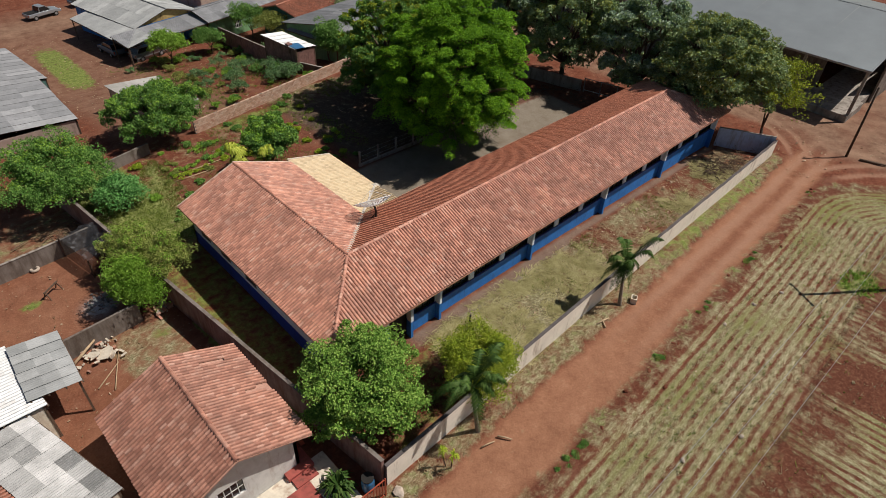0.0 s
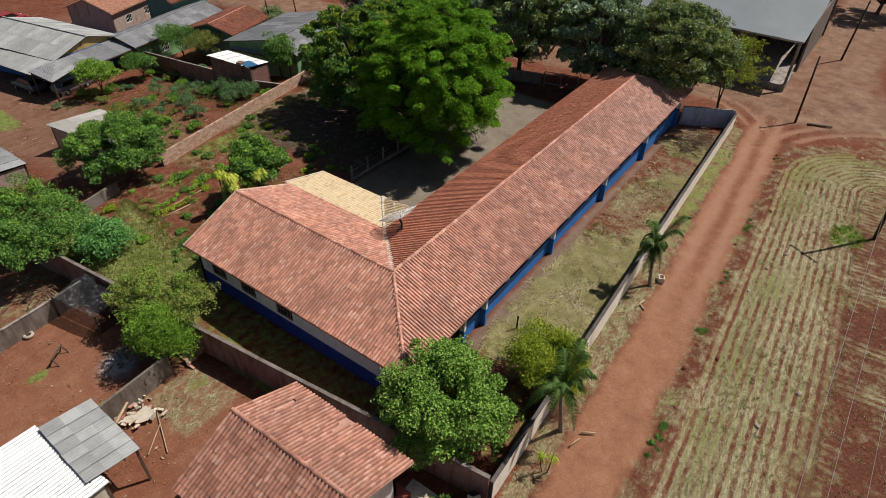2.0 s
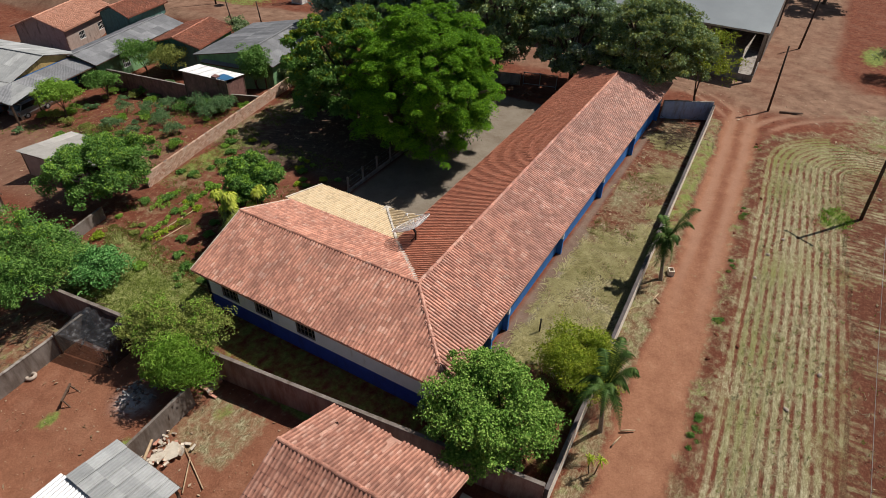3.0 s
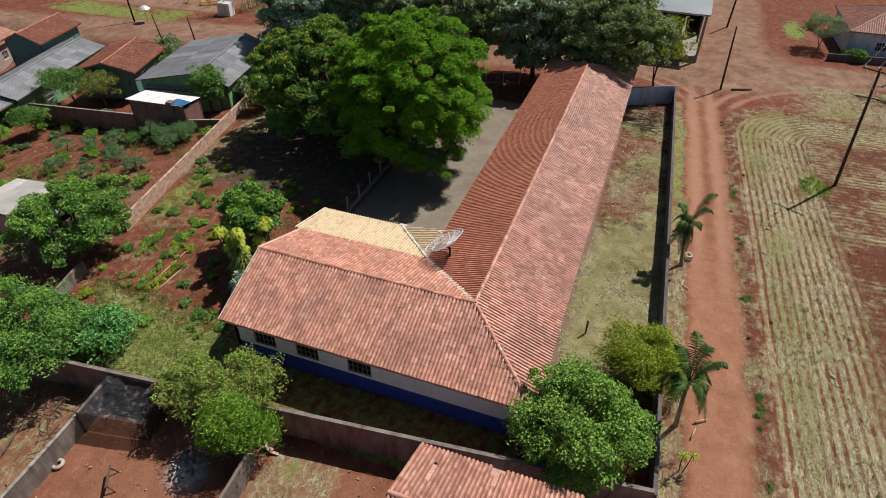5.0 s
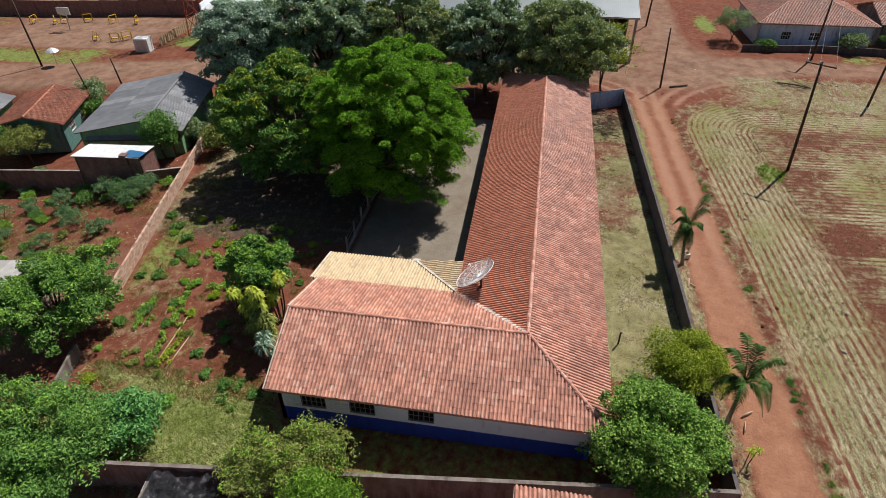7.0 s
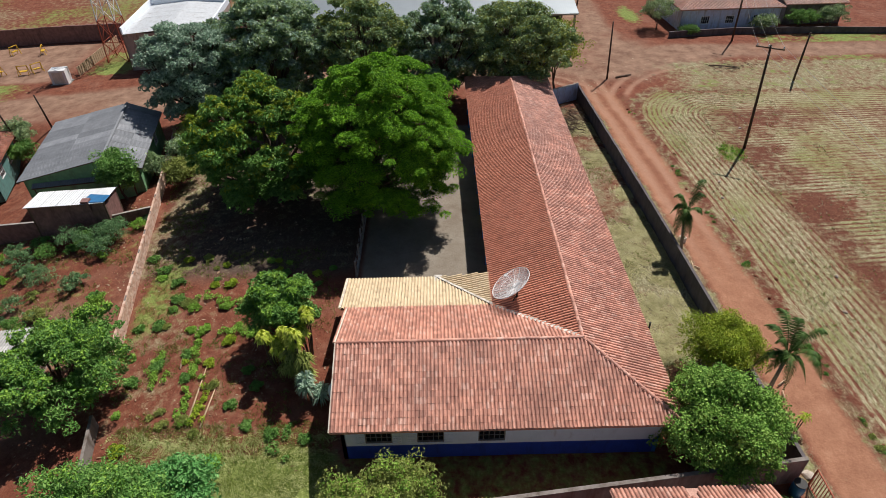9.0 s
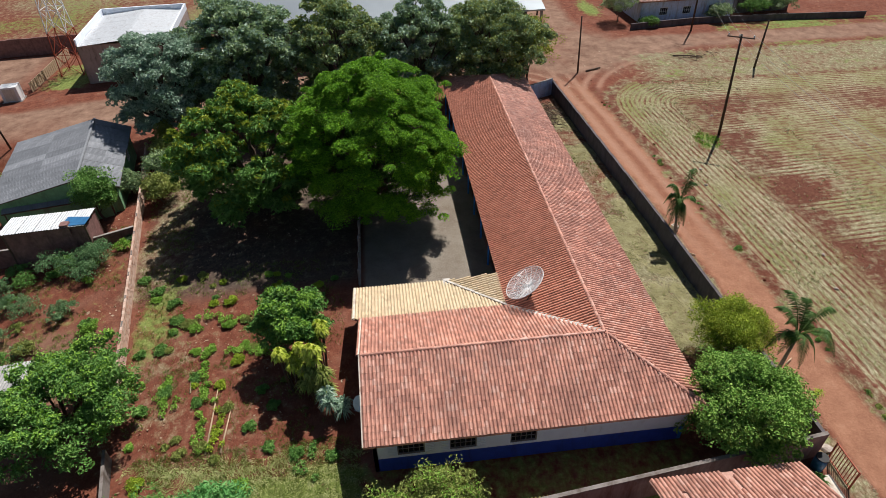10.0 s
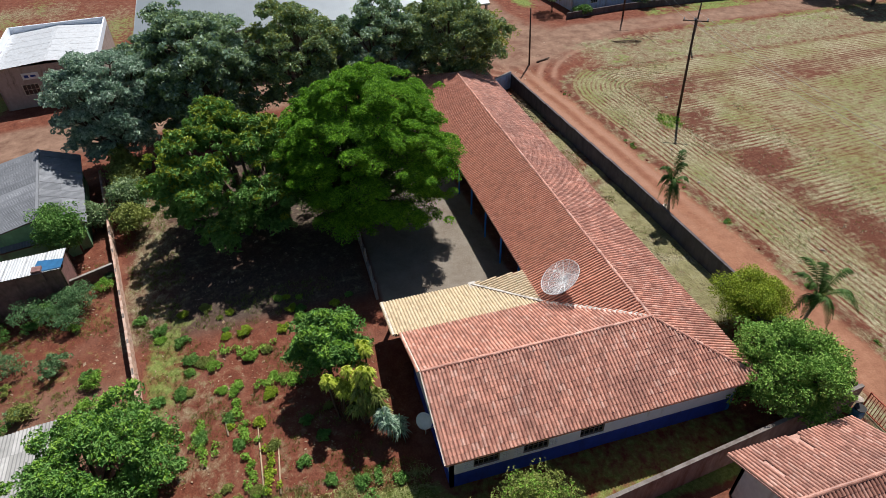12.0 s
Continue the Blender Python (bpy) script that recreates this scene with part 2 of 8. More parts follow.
def m_fibre(name, lo, hi):
    """Corrugated fibre cement: sheet by sheet tone, dark weathering that runs down the sheets."""
    n = Nodes(name, 0.9, 0, 0.2)
    c = n.ramp(n.chance(), (0.0, lo), (0.6, tuple((a + b) / 2 for a, b in zip(lo, hi))), (1.0, hi))
    c = n.mix(n.ramp(n.noise(0.9, 6, 0.7), (0.35, 0.0), (0.75, 0.6)), c, tuple(v * 0.55 for v in lo))
    c = n.mix(n.ramp(n.noise(14, 4, 0.75), (0.5, 0.0), (0.8, 0.4)), c, hi)
    n.bump(n.noise(30, 3), 0.2, 0.005)
    return n.done(c)


EARTH = m_ground()
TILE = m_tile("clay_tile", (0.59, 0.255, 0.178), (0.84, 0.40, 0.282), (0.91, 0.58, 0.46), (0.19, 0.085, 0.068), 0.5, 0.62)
TILE_RED = m_tile("clay_tile_redder", (0.64, 0.24, 0.145), (0.72, 0.285, 0.175), (0.79, 0.36, 0.235), (0.22, 0.09, 0.06), 0.18, 0.97)
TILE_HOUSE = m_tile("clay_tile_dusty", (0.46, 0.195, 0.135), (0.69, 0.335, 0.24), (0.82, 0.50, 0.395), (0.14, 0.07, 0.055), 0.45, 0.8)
TILE_FAR = m_tile("clay_tile_orange", (0.36, 0.12, 0.07), (0.54, 0.20, 0.12), (0.64, 0.31, 0.21), (0.16, 0.085, 0.06), 0.55)
TILE_PEACH = m_tile("peach_tile", (0.62, 0.30, 0.20), (0.74, 0.39, 0.27), (0.80, 0.46, 0.34), (0.4, 0.2, 0.13), 0.1, 0.5)
TILE_CREAM = m_tile("cream_tile", (0.74, 0.57, 0.35), (0.80, 0.64, 0.41), (0.84, 0.70, 0.47), (0.55, 0.40, 0.26), 0.2, 0.25)
MORTAR = m_plain("lime_mortar", (0.62, 0.58, 0.52), vary=0.3, size=5, stain=0.5, stain_colour=(0.2, 0.16, 0.13))
WHITE = m_plain("white_paint", (0.83, 0.88, 0.95), vary=0.06, size=1.5, stain=0.12, stain_colour=(0.5, 0.46, 0.42))
BLUE = m_plain("blue_paint", (0.03, 0.20, 0.58), rough=0.6, vary=0.2, size=1.5, stain=0.3, stain_colour=(0.03, 0.07, 0.2))
ROYAL = m_plain("royal_blue_paint", (0.028, 0.072, 0.42), rough=0.6, vary=0.2, size=1.5, stain=0.3, stain_colour=(0.02, 0.03, 0.12))
NAVY = m_plain("navy_paint", (0.012, 0.035, 0.21), rough=0.55, vary=0.2, size=1.5)
CREAM_WALL = m_plain("cream_paint", (0.66, 0.60, 0.50), vary=0.15, stain=0.4, stain_colour=(0.3, 0.17, 0.11))
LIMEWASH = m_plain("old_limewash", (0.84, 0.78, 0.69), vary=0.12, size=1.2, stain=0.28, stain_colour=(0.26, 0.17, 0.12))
CEMENT = m_plain("bare_cement_render", (0.23, 0.20, 0.18), vary=0.3, size=1.2, stain=0.7, stain_colour=(0.10, 0.075, 0.06))
PINKISH = m_plain("stained_render", (0.28, 0.18, 0.17), vary=0.3, size=1.0, stain=0.7, stain_colour=(0.15, 0.06, 0.04))
DARK_RENDER = m_plain("dark_grey_render", (0.12, 0.105, 0.105), vary=0.3, size=1.0, stain=0.6, stain_colour=(0.06, 0.05, 0.055))
CONCRETE = m_plain("concrete", (0.32, 0.29, 0.26), vary=0.3, size=1.0, stain=0.5)
BRICK = m_brick_wall()
FIBRE = m_fibre("fibre_cement", (0.24, 0.25, 0.265), (0.38, 0.39, 0.41))
FIBRE_WHITE = m_fibre("fibre_cement_bleached", (0.30, 0.295, 0.28), (0.48, 0.47, 0.45))
FIBRE_PALE = m_fibre("fibre_cement_pale", (0.31, 0.325, 0.33), (0.46, 0.475, 0.48))
TIN = m_plain("white_tin", (0.62, 0.64, 0.65), rough=0.45, metal=0.25, vary=0.14, stain=0.25, stain_colour=(0.34, 0.30, 0.27))
TIN_PATCH = m_fibre("patched_sheet", (0.17, 0.175, 0.175), (0.72, 0.72, 0.72))
STEEL_ROOF = m_plain("zinc_sheet", (0.27, 0.30, 0.315), rough=0.38, metal=0.35, vary=0.10, size=0.3, stain=0.1, stain_colour=(0.3, 0.3, 0.3))
GREEN_WALL = m_plain("green_paint", (0.20, 0.40, 0.20), vary=0.2, stain=0.3, stain_colour=(0.14, 0.16, 0.10))
TEAL_WALL = m_plain("teal_paint", (0.10, 0.22, 0.20), vary=0.2, stain=0.3)
OCHRE = m_plain("ochre_paint", (0.50, 0.36, 0.15), vary=0.2, stain=0.4)
SHED_BRICK = m_plain("shed_brick", (0.24, 0.13, 0.115), vary=0.35, size=2.5, stain=0.4)
TAUPE = m_plain("taupe_paint", (0.42, 0.33, 0.29), vary=0.15, stain=0.3)
PALE_BLUE = m_plain("pale_blue_paint", (0.56, 0.63, 0.80), vary=0.15, stain=0.4, stain_colour=(0.3, 0.25, 0.24))
RED_PAINT = m_plain("red_floor_paint", (0.36, 0.09, 0.075), vary=0.25, stain=0.4)
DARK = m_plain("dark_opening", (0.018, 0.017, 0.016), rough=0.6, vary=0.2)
TIMBER = m_plain("weathered_timber", (0.13, 0.085, 0.06), vary=0.4, size=6)
PALE_WOOD = m_plain("pale_wood", (0.46, 0.34, 0.22), vary=0.3, size=6)
POLE_WOOD = m_plain("pole_timber", (0.075, 0.05, 0.038), vary=0.4, size=5)
BARK = m_plain("bark", (0.12, 0.085, 0.06), vary=0.45, size=8, bump=0.8)
PALM_BARK = m_plain("palm_bark", (0.24, 0.20, 0.16), vary=0.35, size=9)
GALV = m_plain("galvanised_steel", (0.42, 0.43, 0.44), rough=0.5, metal=0.6, vary=0.2)
BLACK = m_plain("black_rubber", (0.02, 0.02, 0.02), rough=0.8)
YELLOW = m_plain("yellow_enamel", (0.62, 0.38, 0.02), rough=0.5)
RED_METAL = m_plain("red_oxide_paint", (0.35, 0.07, 0.035), rough=0.6)
WHITE_METAL = m_plain("white_enamel", (0.75, 0.75, 0.74), rough=0.5, vary=0.1)
STONE = m_plain("field_stone", (0.45, 0.38, 0.32), vary=0.3, size=4)
BLUE_PLASTIC = m_plain("blue_plastic", (0.03, 0.14, 0.30), rough=0.4, spec=0.5)


def m_glass():
    n = Nodes("window_glass", 0.08, 0, 0.5)
    return n.done((0.015, 0.018, 0.022))


GLASS = m_glass()
LEAF_FLAME = m_leaf("flame_tree_leaf", (0.024, 0.085, 0.008), (0.11, 0.27, 0.014), (0.29, 0.55, 0.03), 0.10, 0.15, 0.6, 0.45)
# darker copy of the flame leaf, with the crown's inner shade in its colour
LEAF_SHADE = m_leaf("shaded_flame_tree_leaf", (0.018, 0.05, 0.01), (0.05, 0.12, 0.018), (0.11, 0.22, 0.03), 0.08, 0.15)
LEAF_MANGO = m_leaf("dark_leaf", (0.035, 0.085, 0.035), (0.17, 0.275, 0.11), (0.46, 0.57, 0.28), 0.2, 0.5, 0.45, 0.5)
PALE_WALL = m_plain("pale_grey_paint", (0.66, 0.66, 0.64), vary=0.12, stain=0.3, stain_colour=(0.36, 0.27, 0.22))
LEAF_CORNER = m_leaf("broad_leaf", (0.055, 0.145, 0.022), (0.165, 0.325, 0.055), (0.38, 0.55, 0.13), 0.14, 0.15, 0.6, 0.5)
BLADES_LIME = m_leaf("lawn_blades", (0.13, 0.15, 0.045), (0.34, 0.37, 0.13), (0.58, 0.59, 0.28), 0.25, 0.2)
LEAF_GREY = m_leaf("grey_green_leaf", (0.07, 0.14, 0.085), (0.235, 0.36, 0.245), (0.56, 0.68, 0.53), 0.18, 0.45, 0.45, 0.55)
LEAF_BRIGHT = m_leaf("bright_leaf", (0.065, 0.15, 0.016), (0.19, 0.37, 0.04), (0.40, 0.58, 0.11), 0.14)
LEAF_OLIVE = m_leaf("olive_leaf", (0.085, 0.12, 0.026), (0.22, 0.27, 0.06), (0.43, 0.46, 0.13), 0.16)
LEAF_MID = m_leaf("citrus_leaf", (0.036, 0.11, 0.021), (0.11, 0.25, 0.047), (0.28, 0.46, 0.115), 0.14)
LEAF_YELLOW = m_leaf("variegated_leaf", (0.07, 0.15, 0.015), (0.40, 0.48, 0.045), (0.80, 0.80, 0.19), 0.16)
LEAF_LETTUCE = m_leaf("lettuce_leaf", (0.099, 0.176, 0.011), (0.264, 0.374, 0.022), (0.495, 0.572, 0.066), 0.16)
LEAF_PALM = m_leaf("palm_leaf", (0.018, 0.05, 0.010), (0.05, 0.11, 0.022), (0.13, 0.205, 0.05), 0.11, 0.2)
LEAF_TIP = m_leaf("yellowing_leaf", (0.07, 0.13, 0.012), (0.24, 0.33, 0.03), (0.48, 0.50, 0.06), 0.16)
LEAF_BLUE = m_leaf("cassava_leaf", (0.035, 0.09, 0.032), (0.115, 0.23, 0.09), (0.28, 0.42, 0.19), 0.14)
LEAF_JADE = m_leaf("jade_leaf", (0.04, 0.13, 0.03), (0.11, 0.31, 0.08), (0.25, 0.49, 0.16), 0.14)
BLADES_PALE = m_leaf("mown_blades", (0.12, 0.11, 0.04), (0.33, 0.30, 0.13), (0.58, 0.53, 0.30), 0.2, 0.2)
BLADES = m_leaf("dry_blades", (0.16, 0.13, 0.06), (0.40, 0.36, 0.21), (0.64, 0.60, 0.42), 0.2, 0.2)
LITTER = m_leaf("dead_leaf", (0.07, 0.035, 0.02), (0.24, 0.15, 0.085), (0.55, 0.45, 0.33), 0.1, 0.1)
BLADES_GREEN = m_leaf("grass_blades", (0.045, 0.085, 0.012), (0.13, 0.19, 0.03), (0.27, 0.32, 0.07), 0.3, 0.2)


# ---- building blocks ----
class Shape:
    """Gathers vertices and faces, and becomes one mesh."""

    def __init__(self):
        self.v, self.f = [], []

    def add(self, verts, faces):
        k = len(self.v)
        self.v += [tuple(p) for p in verts]
        self.f += [tuple(i + k for i in f) for f in faces]
        return self

    def box(self, x0, x1, y0, y1, z0, z1, m=None):
        p = [Vector((x, y, z)) for z in (z0, z1) for y in (y0, y1) for x in (x0, x1)]
        if m is not None:
            p = [m @ q for q in p]
        return self.add(p, [(0, 2, 3, 1), (4, 5, 7, 6), (0, 1, 5, 4), (2, 6, 7, 3), (0, 4, 6, 2), (1, 3, 7, 5)])

    def tube(self, points, radii, sides=8):
        """A tapered tube through the points."""
        pts = [Vector(p) for p in points]
        rings = []
        for i, p in enumerate(pts):
            d = (pts[min(i + 1, len(pts) - 1)] - pts[max(i - 1, 0)]).normalized()
            a = d.cross(Vector((0, 0, 1)) if abs(d.z) < 0.9 else Vector((1, 0, 0))).normalized()
            b = d.cross(a)
            rings.append([p + (a * math.cos(t) + b * math.sin(t)) * radii[i] for t in [2 * math.pi * k / sides for k in range(sides)]])
        faces = [(i * sides + k, i * sides + (k + 1) % sides, (i + 1) * sides + (k + 1) % sides, (i + 1) * sides + k)
                 for i in range(len(pts) - 1) for k in range(sides)]
        faces += [tuple(range(sides))[::-1], tuple((len(pts) - 1) * sides + k for k in range(sides))]
        return self.add([q for r in rings for q in r], faces)

    def bar(self, a, b, w):
        """A square bar from a to b."""
        a, b = Vector(a), Vector(b)
        d = (b - a).normalized()
        s = d.cross(Vector((0, 0, 1)) if abs(d.z) < 0.95 else Vector((1, 0, 0))).normalized() * w / 2
        u = d.cross(s).normalized() * w / 2
        p = [q + e for q in (a, b) for e in (s + u, s - u, -s - u, -s + u)]
        return self.add(p, [(0, 3, 2, 1), (4, 5, 6, 7), (0, 1, 5, 4), (1, 2, 6, 5), (2, 3, 7, 6), (3, 0, 4, 7)])

    def prism(self, outline, direction):
        """A flat outline given depth along a direction."""
        d = Vector(direction)
        n = len(outline)
        a = [Vector(p) for p in outline]
        return self.add(a + [p + d for p in a], [tuple(range(n))[::-1], tuple(range(n, 2 * n))] + [(i, (i + 1) % n, n + (i + 1) % n, n + i) for i in range(n)])

    def mesh(self, name, material, smooth=False):
        me = bpy.data.meshes.new(name)
        me.from_pydata(self.v, [], self.f)
        me.materials.append(material)
        if smooth:
            me.shade_smooth()
        me.update()
        return me


def fast_mesh(name, verts, faces, material, smooth=False):
    """A mesh from numpy arrays; all faces have the same number of corners."""
    me = bpy.data.meshes.new(name)
    n, k = faces.shape
    me.vertices.add(len(verts))
    me.vertices.foreach_set("co", np.ascontiguousarray(verts, dtype=np.float32).ravel())
    me.loops.add(n * k)
    me.loops.foreach_set("vertex_index", np.ascontiguousarray(faces, dtype=np.int32).ravel())
    me.polygons.add(n)
    me.polygons.foreach_set("loop_start", np.arange(0, n * k, k, dtype=np.int32))
    if smooth:
        me.polygons.foreach_set("use_smooth", np.ones(n, dtype=bool))
    me.materials.append(material)
    me.update(calc_edges=True)
    if not smooth:
        me.shade_flat()
    me.validate()
    return me


def thing(name, label, category, m=None, group="", kind=""):
    """An Empty at the thing's base; its parts are built in its own axes."""
    e = new(name)
    e.empty_display_size = 0.3
    if m is not None:
        e.matrix_basis = m
    return tagged(e, label, category, group, kind)


def part(name, shape, material, parent, label="", smooth=False):
    ob = new(name, shape if isinstance(shape, bpy.types.Mesh) else shape.mesh(name, material, smooth))
    ob.parent = parent
    return tagged(ob, label)


def piece(name, me, parent, m):
    ob = new(name, me)
    ob.parent = parent
    ob.matrix_basis = m
    return ob


def solid(name, shape, material, label, category, kind="", group="", smooth=False):
    return tagged(new(name, shape if isinstance(shape, bpy.types.Mesh) else shape.mesh(name, material, smooth)), label, category, group, kind)


# ---- roof coverings ----
TILE_W, TILE_L, TILE_LAP = 0.187, 0.37, 0.33


def tile_shape(jitter=0.0):
    """One roll-and-pan clay tile, in its own axes: x across, y up the slope, z off the roof."""
    w = TILE_W
    prof = [(-0.5, 0.002), (-0.36, 0.0), (-0.26, 0.034), (-0.10, 0.061), (0.08, 0.069), (0.26, 0.058), (0.40, 0.031), (0.5, 0.002)]
    v = []
    for y, lift in ((0.0, 0.017), (TILE_L, 0.002)):
        v += [(x * w * (1 if y == 0 else 0.96), y, z + lift) for x, z in prof]
    v += [(x * w, 0.0, z + 0.008) for x, z in prof]
    n = len(prof)
    f = [(i, i + 1, n + i + 1, n + i) for i in range(n - 1)] + [(2 * n + i, 2 * n + i + 1, i + 1, i) for i in range(n - 1)]
    return v, f


TILE_V, TILE_F = tile_shape()
TILE_PAN = [1.0, 1.0, 0.85, 0.05, 0.0, 0.0, 0.75, 1.0] * 2 + [0.4] * 8      # where dirt and painted groove shadow darken it


def mark_pans(me, count=1):
    """Gives a mesh of tiles the mark of where dirt and groove shadow darken it."""
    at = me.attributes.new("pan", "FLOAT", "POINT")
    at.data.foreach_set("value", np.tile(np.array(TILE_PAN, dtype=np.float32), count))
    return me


def tiled_plane(roof, eave_a, eave_b, up, length, inside, material, near=None, limit=300, skip=(), colour_name="roof_tiles"):
    """Covers a slope with clay tiles. eave_a to eave_b: the eave's line; up: the unit way up the slope.
    inside(u, v): does the roof reach there. near(u, v): tiles that become objects of their own, up to the limit. Returns how many did."""
    a, b, up = Vector(eave_a), Vector(eave_b), Vector(up).normalized()
    along = (b - a).normalized()
    if along.cross(up).z < 0:
        a, b, along = b, a, -along
    normal = along.cross(up).normalized()
    r = random.Random(int(abs(a.x * 31 + a.y * 17) * 10) + 5)
    tv = np.array(TILE_V)
    frames, singles = [], 0
    me = None
    rows = math.ceil(length / TILE_LAP - 0.3)
    lap = length / rows
    for j in range(rows):
        for i in range(int((b - a).length / TILE_W) + 1):
            u, v = (i + 0.5) * TILE_W, j * lap
            if not inside(u, v + 0.18) or (i, j) in skip:
                continue
            dz, turn, slip = r.gauss(0, 0.004), r.gauss(0, 0.012), r.gauss(0, 0.006)
            x = (along + up * turn).normalized()
            y = normal.cross(x).normalized()
            o = a + along * u + up * (v + slip) + normal * (0.03 + dz)
            if near is not None and singles < limit and near(u, v):
                if me is None:
                    me = bpy.data.meshes.new("tile")
                    me.from_pydata(TILE_V, [], TILE_F)
                    me.materials.append(material)
                    mark_pans(me)
                m = Matrix((x, y, normal)).transposed().to_4x4()
                m.translation = o
                piece("tile", me, roof, m)
                singles += 1
            else:
                frames.append((x, y, normal, o))
    if frames:
        fr = np.array([[list(q) for q in row] for row in frames])
        co = (tv[None, :, 0:1] * fr[:, None, 0] + tv[None, :, 1:2] * fr[:, None, 1] + tv[None, :, 2:3] * fr[:, None, 2] + fr[:, None, 3]).reshape(-1, 3)
        fa = (np.array(TILE_F)[None] + (np.arange(len(frames)) * len(TILE_V))[:, None, None]).reshape(-1, 4)
        tagged(part(colour_name, mark_pans(fast_mesh(colour_name, co, fa, material), len(frames)), material, roof), kind="stuff")
    return singles


def cap_mesh(material, r=0.11, length=0.42):
    """One half-round ridge tile, along x."""
    s = Shape()
    n = 7
    v = []
    for x, k in ((0, 1.0), (length, 0.84)):
        for q in (r * k, (r - 0.018) * k):
            v += [(x, q * math.cos(t), q * math.sin(t)) for t in [math.pi * i / (n - 1) for i in range(n)]]
    f = [(i, i + 1, 2 * n + i + 1, 2 * n + i) for i in range(n - 1)] + [(n + i, i, 2 * n + i, 3 * n + i) for i in (0,)]
    f += [(i + 1, i, n + i, n + i + 1) for i in range(n - 1)]
    s.add(v, f)
    return s.mesh("ridge_tile", material)


def ridge_line(roof, a, b, material, mortar=None, lift=-0.025, gap=0.36):
    """Half-round tiles bedded in mortar along a ridge or hip, from a up to b."""
    a, b = Vector(a), Vector(b)
    d = (b - a).normalized()
    side = Vector((0, 0, 1)).cross(d).normalized()
    upv = d.cross(side).normalized()
    me = cap_mesh(material)
    r = random.Random(int(a.x * 13 + a.y * 7 + b.x))
    for i in range(int((b - a).length / gap)):
        m = Matrix((d, side, upv)).transposed().to_4x4() @ pose(0, 0, 0, r.gauss(0, 2), r.gauss(0, 1.2), r.gauss(0, 1.5))
        m.translation = a + d * (i * gap) + upv * (lift + r.gauss(0, 0.005))
        piece("ridge_tile", me, roof, m)
    if mortar is not None:
        s = Shape()
        w = 0.13
        s.prism([a + side * w - upv * 0.05, a + side * w * 0.7 + upv * 0.055, a - side * w * 0.7 + upv * 0.055, a - side * w - upv * 0.05], (b - a))
        part("ridge_mortar", s, mortar, roof)


def sheet_mesh(name, material, width, length, pitch=0.177, depth=0.05, thick=0.008):
    """One corrugated sheet: x across, y up the slope."""
    n = max(4, int(width / pitch * 4))
    xs = [width * i / n for i in range(n + 1)]
    s = Shape()
    v = []
    for dz in (0, -thick):
        for y in (0, length):
            v += [(x, y, depth / 2 * math.cos(2 * math.pi * x / pitch) + dz) for x in xs]
    k = n + 1
    f = [(i, i + 1, k + i + 1, k + i) for i in range(n)] + [(2 * k + i + 1, 2 * k + i, 3 * k + i, 3 * k + i + 1) for i in range(n)]
    f += [(2 * k + i, 2 * k + i + 1, i + 1, i) for i in range(n)]
    s.add(v, f)
    return s.mesh(name, material)


def sheeted_plane(roof, eave_a, eave_b, up, length, material, width=1.05, rows=1, name="roof_sheet", pitch=0.177, depth=0.05, drop=()):
    """Covers a slope with corrugated sheets, each an object of its own."""
    a, b, up = Vector(eave_a), Vector(eave_b), Vector(up).normalized()
    along = (b - a).normalized()
    if along.cross(up).z < 0:
        a, b, along = b, a, -along
    normal = along.cross(up).normalized()
    r = random.Random(int(abs(a.x * 7 + a.y * 3)) + 1)
    n = max(1, round((b - a).length / width))
    w = (b - a).length / n
    me = sheet_mesh(name, material, w + 0.05, length / rows + 0.12, pitch, depth)
    for j in range(rows):
        for i in range(n):
            if (i, j) in drop:
                continue
            x = (along + up * r.gauss(0, 0.004)).normalized()
            y = normal.cross(x).normalized()
            m = Matrix((x, y, normal)).transposed().to_4x4()
            m.translation = a + along * (i * w) + up * (j * length / rows + r.gauss(0, 0.012)) + normal * (0.035 + 0.012 * j + 0.006 * (i % 2))
            piece(name, me, roof, m)


# ---- leaves and trees ----
def leaf_cloud(name, centres, radii, count, size, material, r, flat=0.7, upward=0.5, slim=0.5, shell=0.55, wild=0.6):
    """Many small leaf blades in clumps. Each leaf is a folded pair of triangles."""
    c = np.repeat(np.asarray(centres, float), count, axis=0)
    R = np.repeat(np.asarray(radii, float), count)
    n = len(c)
    d = r.normal(size=(n, 3))
    d[:, 2] = np.where(r.random(n) < 0.8, np.abs(d[:, 2]) - 0.25, d[:, 2])
    d /= np.linalg.norm(d, axis=1)[:, None]
    rad = (shell + (1 - shell) * r.random(n) ** 0.6) * R * (0.8 + 0.4 * r.random(n))
    p = c + d * rad[:, None] * np.array([1, 1, flat])
    nrm = d * (1 - upward) + np.array([0, 0, upward]) + r.normal(size=(n, 3)) * wild
    nrm /= np.linalg.norm(nrm, axis=1)[:, None]
    t = np.cross(nrm, r.normal(size=(n, 3)))
    t /= np.linalg.norm(t, axis=1)[:, None] + 1e-9
    s = np.cross(nrm, t)
    L = size * (0.65 + 0.7 * r.random(n))[:, None]
    W = L * slim
    v = np.stack([p - t * L / 2, p + s * W / 2 + nrm * L * 0.12, p + t * L / 2 - nrm * L * 0.1, p - s * W / 2 + nrm * L * 0.12], axis=1).reshape(-1, 3)
    k = np.arange(n)[:, None] * 4
    f = np.concatenate([k + np.array([[0, 1, 2]]), k + np.array([[0, 2, 3]])], axis=1).reshape(-1, 3)
    return fast_mesh(name, v, f, material)


